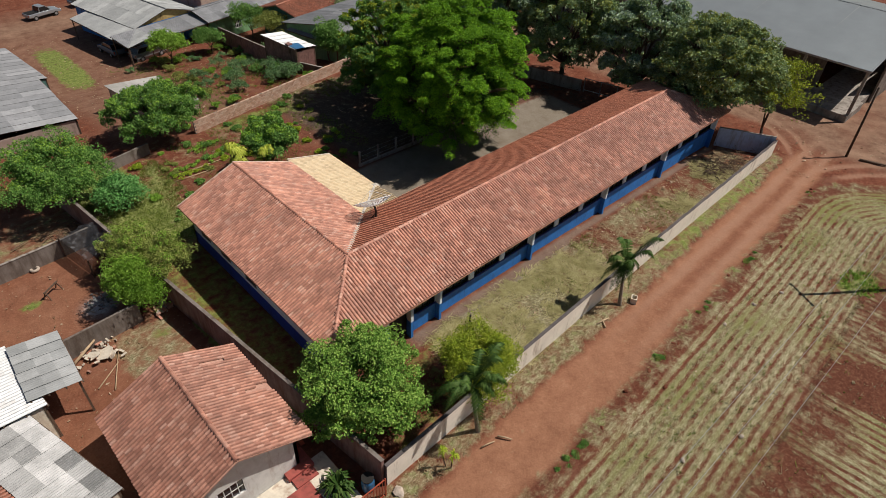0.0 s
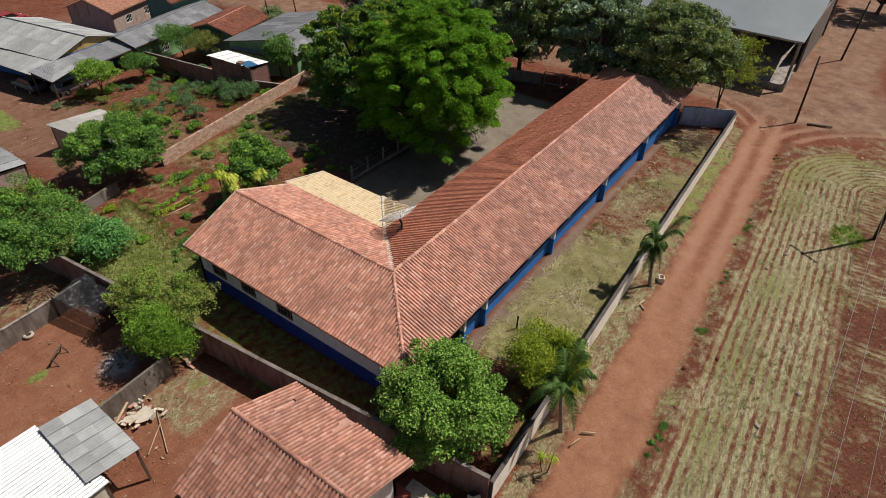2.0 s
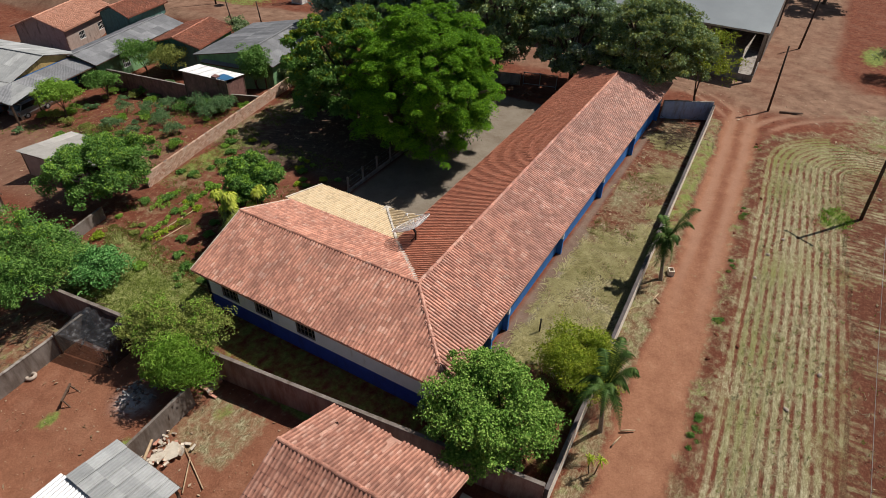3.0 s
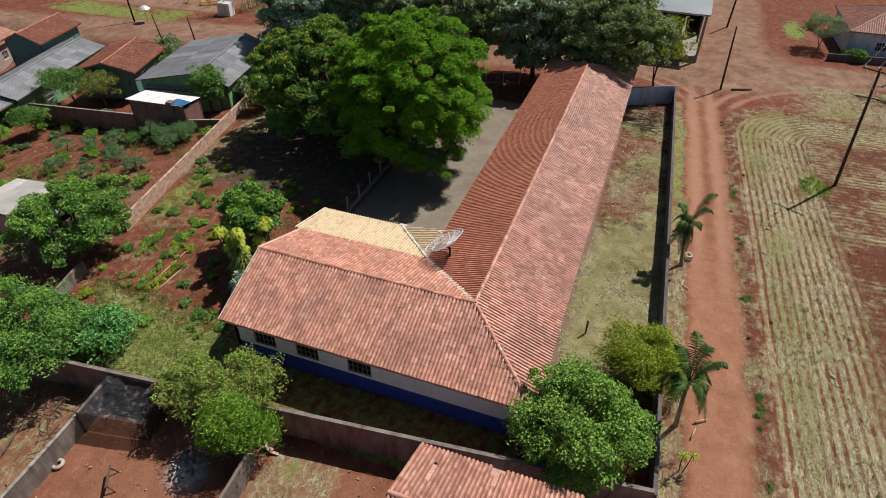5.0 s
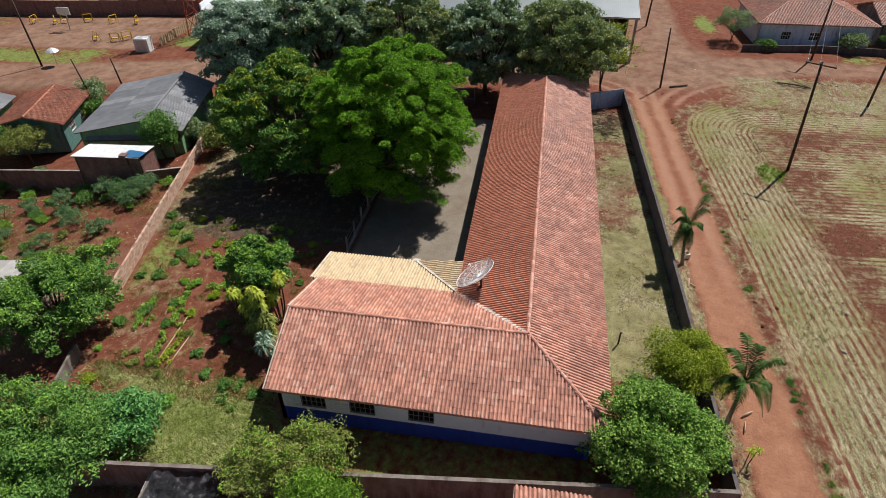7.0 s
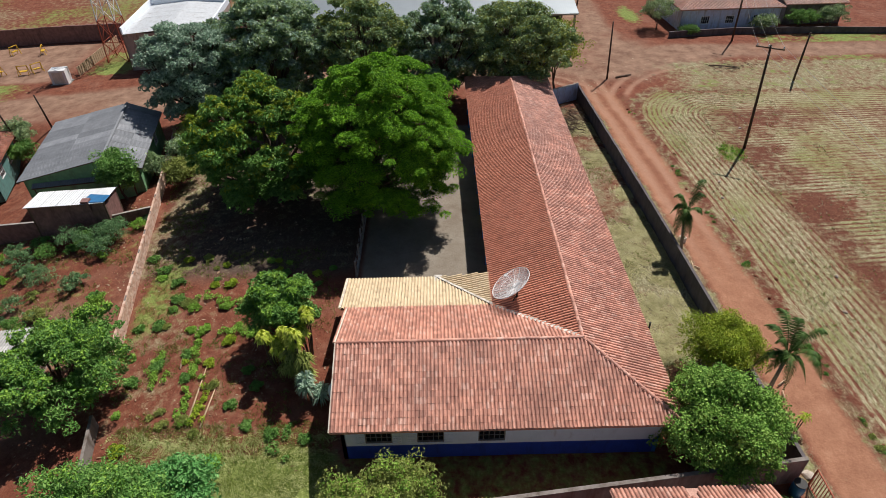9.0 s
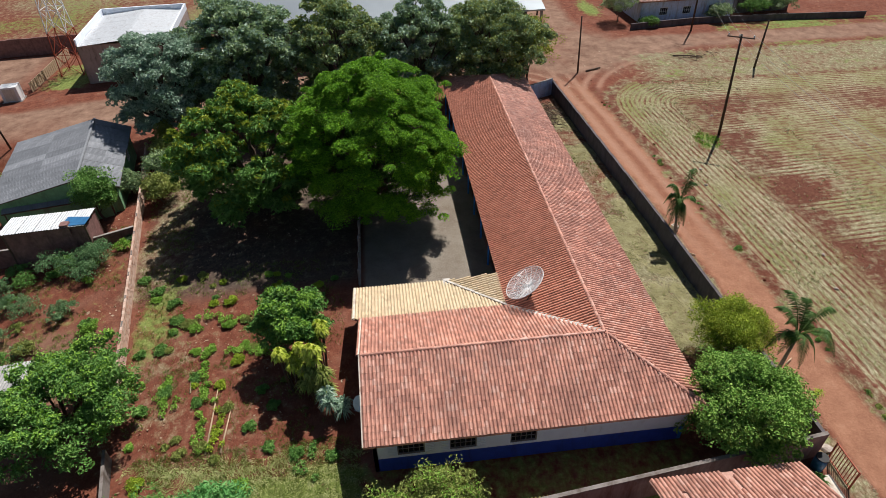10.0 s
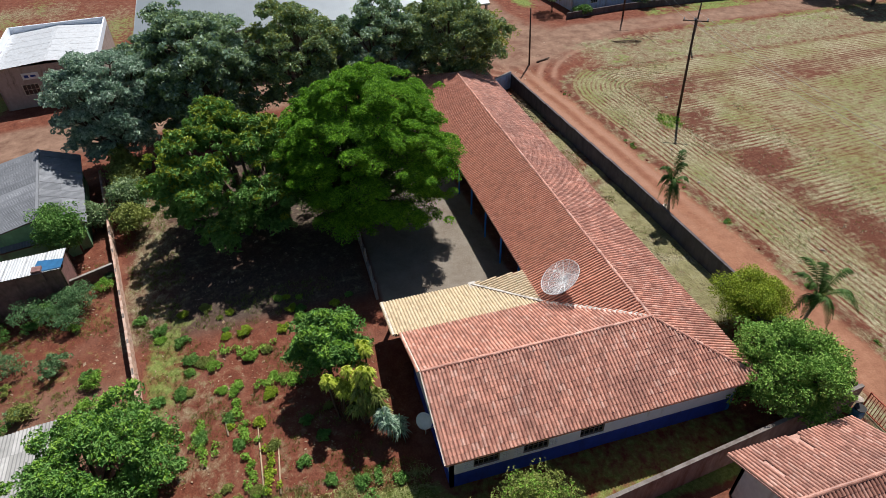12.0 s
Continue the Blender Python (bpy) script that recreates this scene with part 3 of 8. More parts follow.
def clumps_in(lobes, n, r, surface=0.6, size=(0.35, 0.7)):
    """Clump centres spread over the outside of some ellipsoid lobes, a few within."""
    lobes = np.asarray(lobes, float)
    vol = lobes[:, 3] * lobes[:, 4] + lobes[:, 3] * lobes[:, 5]
    pick = r.choice(len(lobes), size=n, p=vol / vol.sum())
    d = r.normal(size=(n, 3))
    d /= np.linalg.norm(d, axis=1)[:, None]
    d[:, 2] = np.where(d[:, 2] < -0.35, -d[:, 2] * 0.5, d[:, 2])
    k = surface + (1 - surface) * r.random(n) ** 0.5
    k *= 0.76 + 0.42 * r.random(n)
    p = lobes[pick, :3] + d * lobes[pick, 3:] * k[:, None]
    return p, size[0] + (size[1] - size[0]) * r.random(n)


def sprays(name, centres, radii, count, size, material, r, slim=0.4, droop=0.35, tilt=None):
    """Flat, slightly domed fans of small leaves, one over each twig end, like the boughs of a feathery tree."""
    c = np.repeat(np.asarray(centres, float), count, axis=0)
    R = np.repeat(np.asarray(radii, float), count)
    n = len(c)
    a, q = r.random(n) * 2 * np.pi, np.sqrt(r.random(n)) * (0.75 + 0.35 * r.random(n))
    off = np.stack([np.cos(a) * q * R, np.sin(a) * q * R, -droop * q * q * R + r.normal(size=n) * 0.05], axis=1)
    if tilt is not None:
        t = np.repeat(tilt, count, axis=0)
        off[:, 2] -= off[:, 0] * t[:, 0] + off[:, 1] * t[:, 1]
    p = c + off
    nrm = np.stack([np.cos(a) * q * droop, np.sin(a) * q * droop, np.ones(n)], axis=1) + r.normal(size=(n, 3)) * 0.34
    nrm /= np.linalg.norm(nrm, axis=1)[:, None]
    t = np.cross(nrm, r.normal(size=(n, 3)))
    t /= np.linalg.norm(t, axis=1)[:, None] + 1e-9
    s = np.cross(nrm, t)
    L = size * (0.65 + 0.7 * r.random(n))[:, None]
    W = L * slim
    v = np.stack([p - t * L / 2, p + s * W / 2 + nrm * L * 0.1, p + t * L / 2 - nrm * L * 0.1, p - s * W / 2 + nrm * L * 0.1], axis=1).reshape(-1, 3)
    k = np.arange(n)[:, None] * 4
    f = np.concatenate([k + np.array([[0, 1, 2]]), k + np.array([[0, 2, 3]])], axis=1).reshape(-1, 3)
    return fast_mesh(name, v, f, material)


def limbs(base, lobes, r, trunk_r, fork):
    """A trunk that forks into limbs, and each limb into branches."""
    s = Shape()
    b = Vector(base)
    top = b + Vector((r.normal() * 0.15, r.normal() * 0.15, fork))
    s.tube([b - Vector((0, 0, 0.2)), b + Vector((0, 0, 0.12)), b.lerp(top, 0.5), top], [trunk_r * 1.5, trunk_r * 1.15, trunk_r, trunk_r * 0.9], 9)
    for L in lobes:
        c = Vector(L[:3])
        mid = top.lerp(c, 0.5) + Vector((r.normal(), r.normal(), r.normal() * 0.4)) * 0.12 * (c - top).length * 0.5
        q = trunk_r * 0.62
        s.tube([top - Vector((0, 0, 0.1)), mid, c], [q, q * 0.66, q * 0.35], 7)
        for _ in range(5):
            d = Vector(r.normal(size=3))
            d.z = abs(d.z) * 0.7
            d.normalize()
            e = c + Vector((d.x * L[3], d.y * L[4], d.z * L[5])) * 0.8
            k = 0.4 + 0.6 * r.random()
            st = mid.lerp(c, k)
            s.tube([st, st.lerp(e, 0.55) + Vector((0, 0, 0.1)), e], [q * 0.33, q * 0.2, q * 0.07], 5)
    return s


def tree(name, label, x, y, lobes, material, clumps=120, leaves=90, leaf=0.16, trunk=0.18, fork=1.2, clump=(0.35, 0.75), seed=1,
         flat=0.7, upward=0.5, slim=0.5, surface=0.6, second=None, category="tree", z=None):
    """lobes: ellipsoids (dx, dy, height, rx, ry, rz) from the foot of the trunk."""
    r = np.random.default_rng(seed)
    t = thing(name, label, category, pose(x, y, gz(x, y) if z is None else z))
    part("trunk", limbs((0, 0, 0), lobes[::max(1, len(lobes) // 18)], r, trunk, fork), BARK, t, smooth=True)
    p, rad = clumps_in(lobes, clumps, r, surface, clump)
    part("crown", leaf_cloud("crown", p, rad, leaves, leaf, material, r, flat, upward, slim), material, t)
    # paler leaves, highest clumps first: real tips plus highlights put into colour
    if second:
        mat2, share, lift = second
        k = max(3, int(clumps * share))
        top = p[np.argsort(-p[:, 2] + r.normal(size=len(p)) * lift)][:k]
        part("new_growth", leaf_cloud("new_growth", top + np.array([0, 0, 0.12]), np.full(k, np.mean(clump) * 0.8), leaves // 2, leaf, mat2, r, flat, upward, slim), mat2, t)
    return t


# ---- the ground ----
def spaced(lo, hi, fine, far, growth=1.25):
    """Coordinates close together from lo to hi and ever wider out to far."""
    xs = list(np.arange(lo, hi + 1e-6, fine))
    for sign, edge in ((-1, lo), (1, hi)):
        d, x = fine, edge
        while abs(x) < far:
            d *= growth
            x += sign * d
            xs.append(x)
    return np.array(sorted(xs))


def field_rows(x, y):
    """How far a place lies within the field's rounded edge, and the place along its rows."""
    d1 = road_y(x) - 2.35 - y
    d2 = 57.2 - x
    R = 9.0
    corner = (d1 < R) & (d2 < R)
    u = np.where(corner, R - np.hypot(R - d1, R - d2), np.minimum(d1, d2))
    head = 6.2 + 1.2 * (fbm(x, y, 6, 3) - 0.5)
    along = np.where(d1 < d2, x, y)
    return u, np.where(u < head, u, d2 + 0.06 * d1), np.where(u < head, along, y)


def build_ground():
    xs, ys = spaced(-8, 80, 0.25, 2500), spaced(-16, 62, 0.25, 2500)
    X, Y = np.meshgrid(xs, ys, indexing="ij")
    n1, n2, n3 = fbm(X, Y, 4.0), fbm(X, Y, 1.3, 4), fbm(X, Y, 11.0, 8)
    wob = (n1 - 0.5) * 1.2
    near = between(X, -60, 120, 20) * between(Y, -80, 130, 20)
    # roads
    off = np.abs(Y - road_y(X) + wob * 0.25)
    packed = (1 - step(off + (n2 - 0.5) * 0.7, 1.25, 1.75)) * (1 - step(X, 54, 60))
    rut = np.minimum(np.abs(off - 0.78), 9)
    tracks = (1 - step(rut + (n2 - 0.5) * 0.25, 0.18, 0.42)) * step(X, 20, 34) * (1 - step(X, 60, 66))
    tracks = tracks * 0.7
    packed = packed * (1 - 0.55 * np.exp(-(off / 0.35) ** 2) * step(X, 24, 34))
    cross = np.abs(X - street_x(Y) + wob)
    wide = 4.0 - 1.5 * step(-Y, 2, 12)
    sandy = 1 - step(cross + (n2 - 0.5) * 1.4, wide - 0.8, wide + 0.9)
    for cx, cy, cr in ((50.5, 21.0, 11.2), (49.0, -7.0, 14.8)):
        d = np.hypot(X - cx, Y - cy)
        arc = np.minimum(np.abs(d - cr), np.abs(d - cr - 1.6))
        tracks = np.maximum(tracks, (1 - step(arc + (n2 - 0.5) * 0.3, 0.15, 0.45)) * step(X, cx + 3, cx + 7) * (X < 66) * (np.abs(Y - 7) < 12) * 0.75)
    tracks = np.maximum(tracks, (1 - step(np.abs(cross - 0.9) + (n2 - 0.5) * 0.5, 0.35, 0.9)) * 0.55 * (1 - step(Y, 2, 8)) * (Y > -70))
    east = (1 - step(np.abs(Y - 6.5 + wob), 3.2, 5.0)) * step(X, 57, 62)
    mouth = 1 - step(np.hypot(X - 67.5, (Y - 8.5) * 0.9) + wob, 6.5, 10.5)
    play = between(X, 64.5, 79.5, 0.8) * between(Y, 74, 99 + wob * 2, 1.5)
    yardA = between(X, 12, 23, 1.2) * between(Y, 48, 92, 2) * 0.6
    patchy = np.clip(0.68 + 1.3 * (fbm(X, Y, 5.0, 23) - 0.25), 0, 1)
    sandy, east, mouth = sandy * patchy, east * patchy, mouth * patchy
    sandy = np.maximum.reduce([sandy, east, mouth, play, yardA, between(Y, 94, 103, 1.2) * between(X, -10, 48, 3)])
    packed = np.maximum(packed, between(X, -9, 6.6, 0.6) * between(Y, 10, 43, 0.8) * (0.30 + 0.7 * (n1 - 0.3)))
    # growth
    in_s = between(X, 16.5, 52, 0.8) * between(Y, 10.9 + (X - 17) * 0.03, 15.95, 0.35)
    straw = in_s * (0.68 - 0.20 * step(X, 27, 40) + 0.8 * (n1 - 0.5))
    grass = in_s * (0.20 - 0.2 * step(X, 24, 34) + 0.5 * (n2 - 0.5)) + between(X, 10.5, 17, 0.5) * between(Y, 10.8, 15.8, 0.5) * 0.42
    strip = between(X, 7.2, 10.9, 0.3) * between(Y, 16, 34, 1.0)
    grass = np.maximum(grass, strip * (0.5 + 0.3 * (1 - step(X - (8.95 - 0.108 * (Y - 10.4)), 0.3, 0.9))))
    lawn = between(X, 6.4, 11.0 + wob * 2, 0.8) * between(Y, 32.5 + wob, 45, 1.2)
    grass = np.maximum(grass, lawn * (0.8 + 0.6 * (n1 - 0.5)))
    straw = np.maximum(straw, lawn * 0.55)
    verge = between(off + (n2 - 0.5) * 0.6, 1.55, 3.1, 0.3) * (Y > road_y(X)) * between(X, -30, 55, 2)
    straw = np.maximum(straw, verge * (0.56 + 0.5 * (n1 - 0.5)))
    grass = np.maximum(grass, verge * (0.30 + 0.22 * step(X, 30, 36) * (1 - step(X, 46, 52))))
    garden = between(X, 12, 27, 0.8) * between(Y, 34, 47, 0.8)
    grass = np.maximum(grass, garden * (0.08 + 0.6 * (n1 - 0.5) + 0.5 * step(Y, 42, 46) * step(X, 17, 22)))
    straw = np.maximum(straw, garden * (0.14 + 1.1 * (n3 - 0.5) + 0.2 * step(Y - 0.193 * (X - 17.4), 41.5, 44.5)))
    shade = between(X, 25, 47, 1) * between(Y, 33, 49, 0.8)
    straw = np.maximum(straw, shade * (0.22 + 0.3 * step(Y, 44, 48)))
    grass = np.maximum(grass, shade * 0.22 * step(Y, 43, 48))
    # litter cover that also paints the ground darker within the trees' shade
    litter_shade = shade * np.clip(0.95 - 0.5 * step(Y, 44, 48) + 0.8 * (n1 - 0.5), 0, 1)
    plot = between(X, 20, 34, 1) * between(Y, 49, 74, 0.8)
    grass = np.maximum(grass, plot * 0.30)
    wyard = between(X, -8, 6.5, 0.5) * between(Y, 8, 34, 1)
    straw = np.maximum(straw, wyard * between(X, 3, 6.6, 0.6) * between(Y, 23.5, 27.5, 0.7) * 0.55)
    nyard = between(X, -8, 6.2, 0.5) * between(Y, 36, 42, 0.6)
    straw, grass = np.maximum(straw, nyard * 0.42), np.maximum(grass, nyard * 0.28)
    park = between(X, 58.4 + wob * 0.5, 64.3, 0.7) * between(Y, 75.5, 104, 1.5) + between(X, 66, 79, 1.0) * between(Y, 98, 112, 1.5) + between(X, 66, 75, 0.8) * between(Y, 65, 70.5, 0.6)
    grass = np.maximum(grass, np.clip(park, 0, 1) * (0.58 + 0.8 * (n1 - 0.5)))
    green_plot = np.exp(-(((X - 15.7) / 1.7) ** 4 + ((Y - 77.7) / 8.0) ** 4))
    grass = np.maximum(grass, green_plot * 0.95)
    far_verge = between(X - street_x(Y), 2.4 + wob * 0.4, 6.0, 0.4) * (1 - step(Y, -17, -13)) + 0.8 * between(X - street_x(Y), -4.4 + wob * 0.4, -2.4, 0.3) * (1 - step(Y, -14, -9))
    grass = np.maximum(grass, far_verge * (0.5 + 0.8 * (n1 - 0.5)))
    grass = np.maximum(grass, np.exp(-(((X - 85) / 4.5) ** 2 + ((Y + 1.6) / 1.6) ** 2)) * 0.95)
    waste = step(X, 78, 84) * step(Y, 40, 60)
    straw = np.maximum(straw, waste * (0.30 + 1.2 * (n3 - 0.5)))
    grass = np.maximum(grass, waste * (0.22 + 1.2 * (fbm(X, Y, 9.0, 71) - 0.5)))
    # the field
    u, rows, along = field_rows(X, Y)
    infield = step(u + (n2 - 0.5) * 0.5, -0.1, 0.25)
    streak = fbm(rows * 2.2, along * 0.45, 3.0, 61)
    red = between(u + (n1 - 0.5) * 1.8 + (streak - 0.5) * 3.0, 5.2 + 0.04 * np.clip(X - 20, 0, 30), 10.6 + (n3 - 0.5) * 3, 1.9)
    red = red * np.clip(0.92 + 1.6 * (streak - 0.45), 0, 1)
    red = red * (1 - 0.35 * step(road_y(X) - Y, 14, 24))
    stub = infield * (0.86 - 0.70 * red - 0.26 * step(u, 9, 14) + (0.7 - 0.35 * step(u, 10, 14)) * (n1 - 0.5) * step(u, 2, 8) + (0.9 - 0.5 * step(u, 10, 14)) * (streak - 0.5) * step(u, 2, 8) - 0.45 * (1 - step(u, 0.1, 1.2)))
    tilled = np.maximum(infield * np.clip(0.3 + 0.7 * red, 0, 1), between(u, -0.8, 0.35, 0.3) * 0.6 * (X < 56))
    edge_s = np.exp(-((u - 1.6) / 0.9) ** 2) * infield
    green = infield * np.clip(0.0 + 0.16 + edge_s * 0.2 + 0.50 * step(u, 9, 15) + 0.3 * step(X, 46, 55) + 1.0 * (fbm(X, Y, 5.0, 41) - 0.5), 0, 1)
    inner = infield * step(u, 8.5, 13)
    straw = np.maximum(straw, inner * np.clip(0.22 + 1.2 * (n3 - 0.5), 0, 0.6) * (1 - 0.8 * red))
    grass = np.maximum(grass, inner * np.clip(0.22 + 0.26 * step(u, 17, 32) + 0.8 * (fbm(X, Y, 7, 31) - 0.5), 0, 0.6) * (1 - 0.7 * red))
    straw = np.maximum(straw, infield * red * (0.22 + 0.9 * (n1 - 0.5)))
    straw = np.maximum(straw, infield * (1 - red) * step(u, 0.4, 1.4) * (0.40 + 0.7 * (n2 - 0.5)))
    for gx, gy, gs in ((41.5, 0.6, 1.0), (40, 1.6, 0.7), (5.53, 26.0, 0.25), (0.9, 32.8, 0.2), (1.8, 28.6, 0.2)):
        clump = np.exp(-((X - gx) ** 2 / 2 + (Y - gy) ** 2) / gs)
        grass, stub = np.maximum(grass, clump * (0.35 + 0.7 * n2)), stub * (1 - 0.8 * clump)
    edge_grass = between(u, -1.2, 0.1, 0.3) * step(n2, 0.5, 0.62)
    grass = np.maximum(grass, edge_grass * 0.36 * (X < 54))
    straw = np.maximum(straw, between(u, -1.1, 0.4, 0.3) * (0.36 + 0.6 * (n2 - 0.5)))
    street_verge = between(57.2 - X, -7.6 + wob, 2.0, 1.2) * (1 - step(Y + 2.5 * wob, -3, 4))
    straw = np.maximum(straw, street_verge * (0.66 + 0.5 * (n1 - 0.5)))
    grass = np.maximum(grass, street_verge * (0.27 + 0.9 * (n2 - 0.5)))
    stub = stub * (1 - 0.75 * between(57.2 - X, -2, 2.6, 0.8) * (Y < 2))
    # paving of the yard and the narrow walk beside the classrooms
    paved = between(X, 22.0, 48, 0.15) * between(Y, 23.8, 32.7, 0.12)
    paved = np.maximum(paved, between(X, 29, 51.5, 1.0) * between(Y, 16.12 + (n2 - 0.5) * 0.3, 16.6, 0.08) * 0.55)
    paved = np.maximum(paved, between(X, 15.6, 30, 0.6) * between(Y, 15.7 + (n2 - 0.5) * 0.3, 16.6, 0.1) * 0.6)
    outside = 1 - near
    grass = np.maximum(grass, outside * 0.5)
    ash = np.exp(-(((X - 3.8) / 0.6) ** 2 + ((Y - 30.3) / 0.6) ** 2)) * 2.2
    # relief
    Z = ground_z(X, Y) + near * ((n2 - 0.5) * 0.05 + (n1 - 0.5) * 0.07) * (1 - paved)
    Z += -0.07 * tracks - 0.05 * packed * (1 - tracks) + 0.10 * np.exp(-((off - 2.3) / 0.4) ** 2) * (X < 55) * near
    Z += infield * near * 0.05 * (fbm(X, Y, 0.9, 51) - 0.5)
    clod = np.exp(-((X - 53) / 5) ** 2 - ((Y - 6.3) / 1.2) ** 2)
    Z += clod * 0.25 * n2
    verts = np.stack([X, Y, Z], axis=-1).reshape(-1, 3)
    ni, nj = X.shape
    i, j = np.meshgrid(np.arange(ni - 1), np.arange(nj - 1), indexing="ij")
    k = (i * nj + j).ravel()
    me = fast_mesh("ground", verts, np.stack([k, k + nj, k + nj + 1, k + 1], axis=1), EARTH, True)
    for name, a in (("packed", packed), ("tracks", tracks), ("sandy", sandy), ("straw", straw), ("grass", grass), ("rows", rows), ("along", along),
                    ("stubble", stub), ("green", green), ("tilled", tilled), ("paved", paved), ("litter_shade", litter_shade), ("ash", np.clip(ash, 0, 1))):
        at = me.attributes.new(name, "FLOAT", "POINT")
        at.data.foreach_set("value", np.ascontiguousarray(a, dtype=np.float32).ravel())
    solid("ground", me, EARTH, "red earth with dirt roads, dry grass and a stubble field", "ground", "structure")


build_ground()


# ---- windows and walls shared by the buildings ----
def window_meshes(w, h, bars=5, rails=2, depth=0.10, frame_mat=None):
    """Frame with bars, and the pane behind it; x across, z up, facing -y, from the lower left corner."""
    t = 0.05
    mat = frame_mat or TIMBER
    ring = [(0, 0), (w, 0), (w, h), (0, h), (t, t), (w - t, t), (w - t, h - t), (t, h - t)]
    v = [(x, y, z) for y in (-depth / 2, depth / 2) for x, z in ring]
    f = []
    for i in range(4):
        j = (i + 1) % 4
        f += [(i, j, 4 + j, 4 + i), (8 + j, 8 + i, 12 + i, 12 + j), (j, i, 8 + i, 8 + j), (4 + i, 4 + j, 12 + j, 12 + i)]
    s = Shape().add(v, f)
    p = Shape().box(t, w - t, 0.028, 0.036, t, h - t)
    out = [("pane", p.mesh("pane", GLASS), Matrix())]
    if bars:
        me = Shape().box(-0.014, 0.014, -0.02, 0.02, t, h - t).mesh("window_bar", mat)
        out += [("window_bar", me, Matrix.Translation((w * i / (bars + 1), 0, 0))) for i in range(1, bars + 1)]
    if rails:
        me = Shape().box(t, w - t, -0.026, -0.008, -0.014, 0.014).mesh("window_rail", mat)
        out += [("window_rail", me, Matrix.Translation((0, 0, h * i / (rails + 1)))) for i in range(1, rails + 1)]
    return s.mesh("window_frame", mat), out


def place_window(parent, meshes, m, name="window"):
    w = piece(name, meshes[0], parent, m)
    for what, me, q in meshes[1]:
        p = piece(what, me, w, q)
        if what == "pane":
            p.visible_shadow = False
    return w


def wall_run(shape, a, b, z0, z1, thick, openings=(), inward=1):
    """A wall from a to b (plan points) with openings (start, end, sill, head) along it. The outer face is on the line; inward is the side to which it thickens."""
    a, b = Vector((*a, 0)), Vector((*b, 0))
    d = (b - a).normalized()
    n = Vector((-d.y, d.x, 0)) * inward
    m = Matrix((d, n, Vector((0, 0, 1)))).transposed().to_4x4()
    m.translation = a
    L = (b - a).length
    x = 0.0
    for s, e, lo, hi in sorted(openings):
        shape.box(x, s, 0, thick, z0, z1, m)
        if lo > z0:
            shape.box(s, e, 0, thick, z0, lo, m)
        if hi < z1:
            shape.box(s, e, 0, thick, hi, z1, m)
        x = e
    shape.box(x, L, 0, thick, z0, z1, m)
    return m


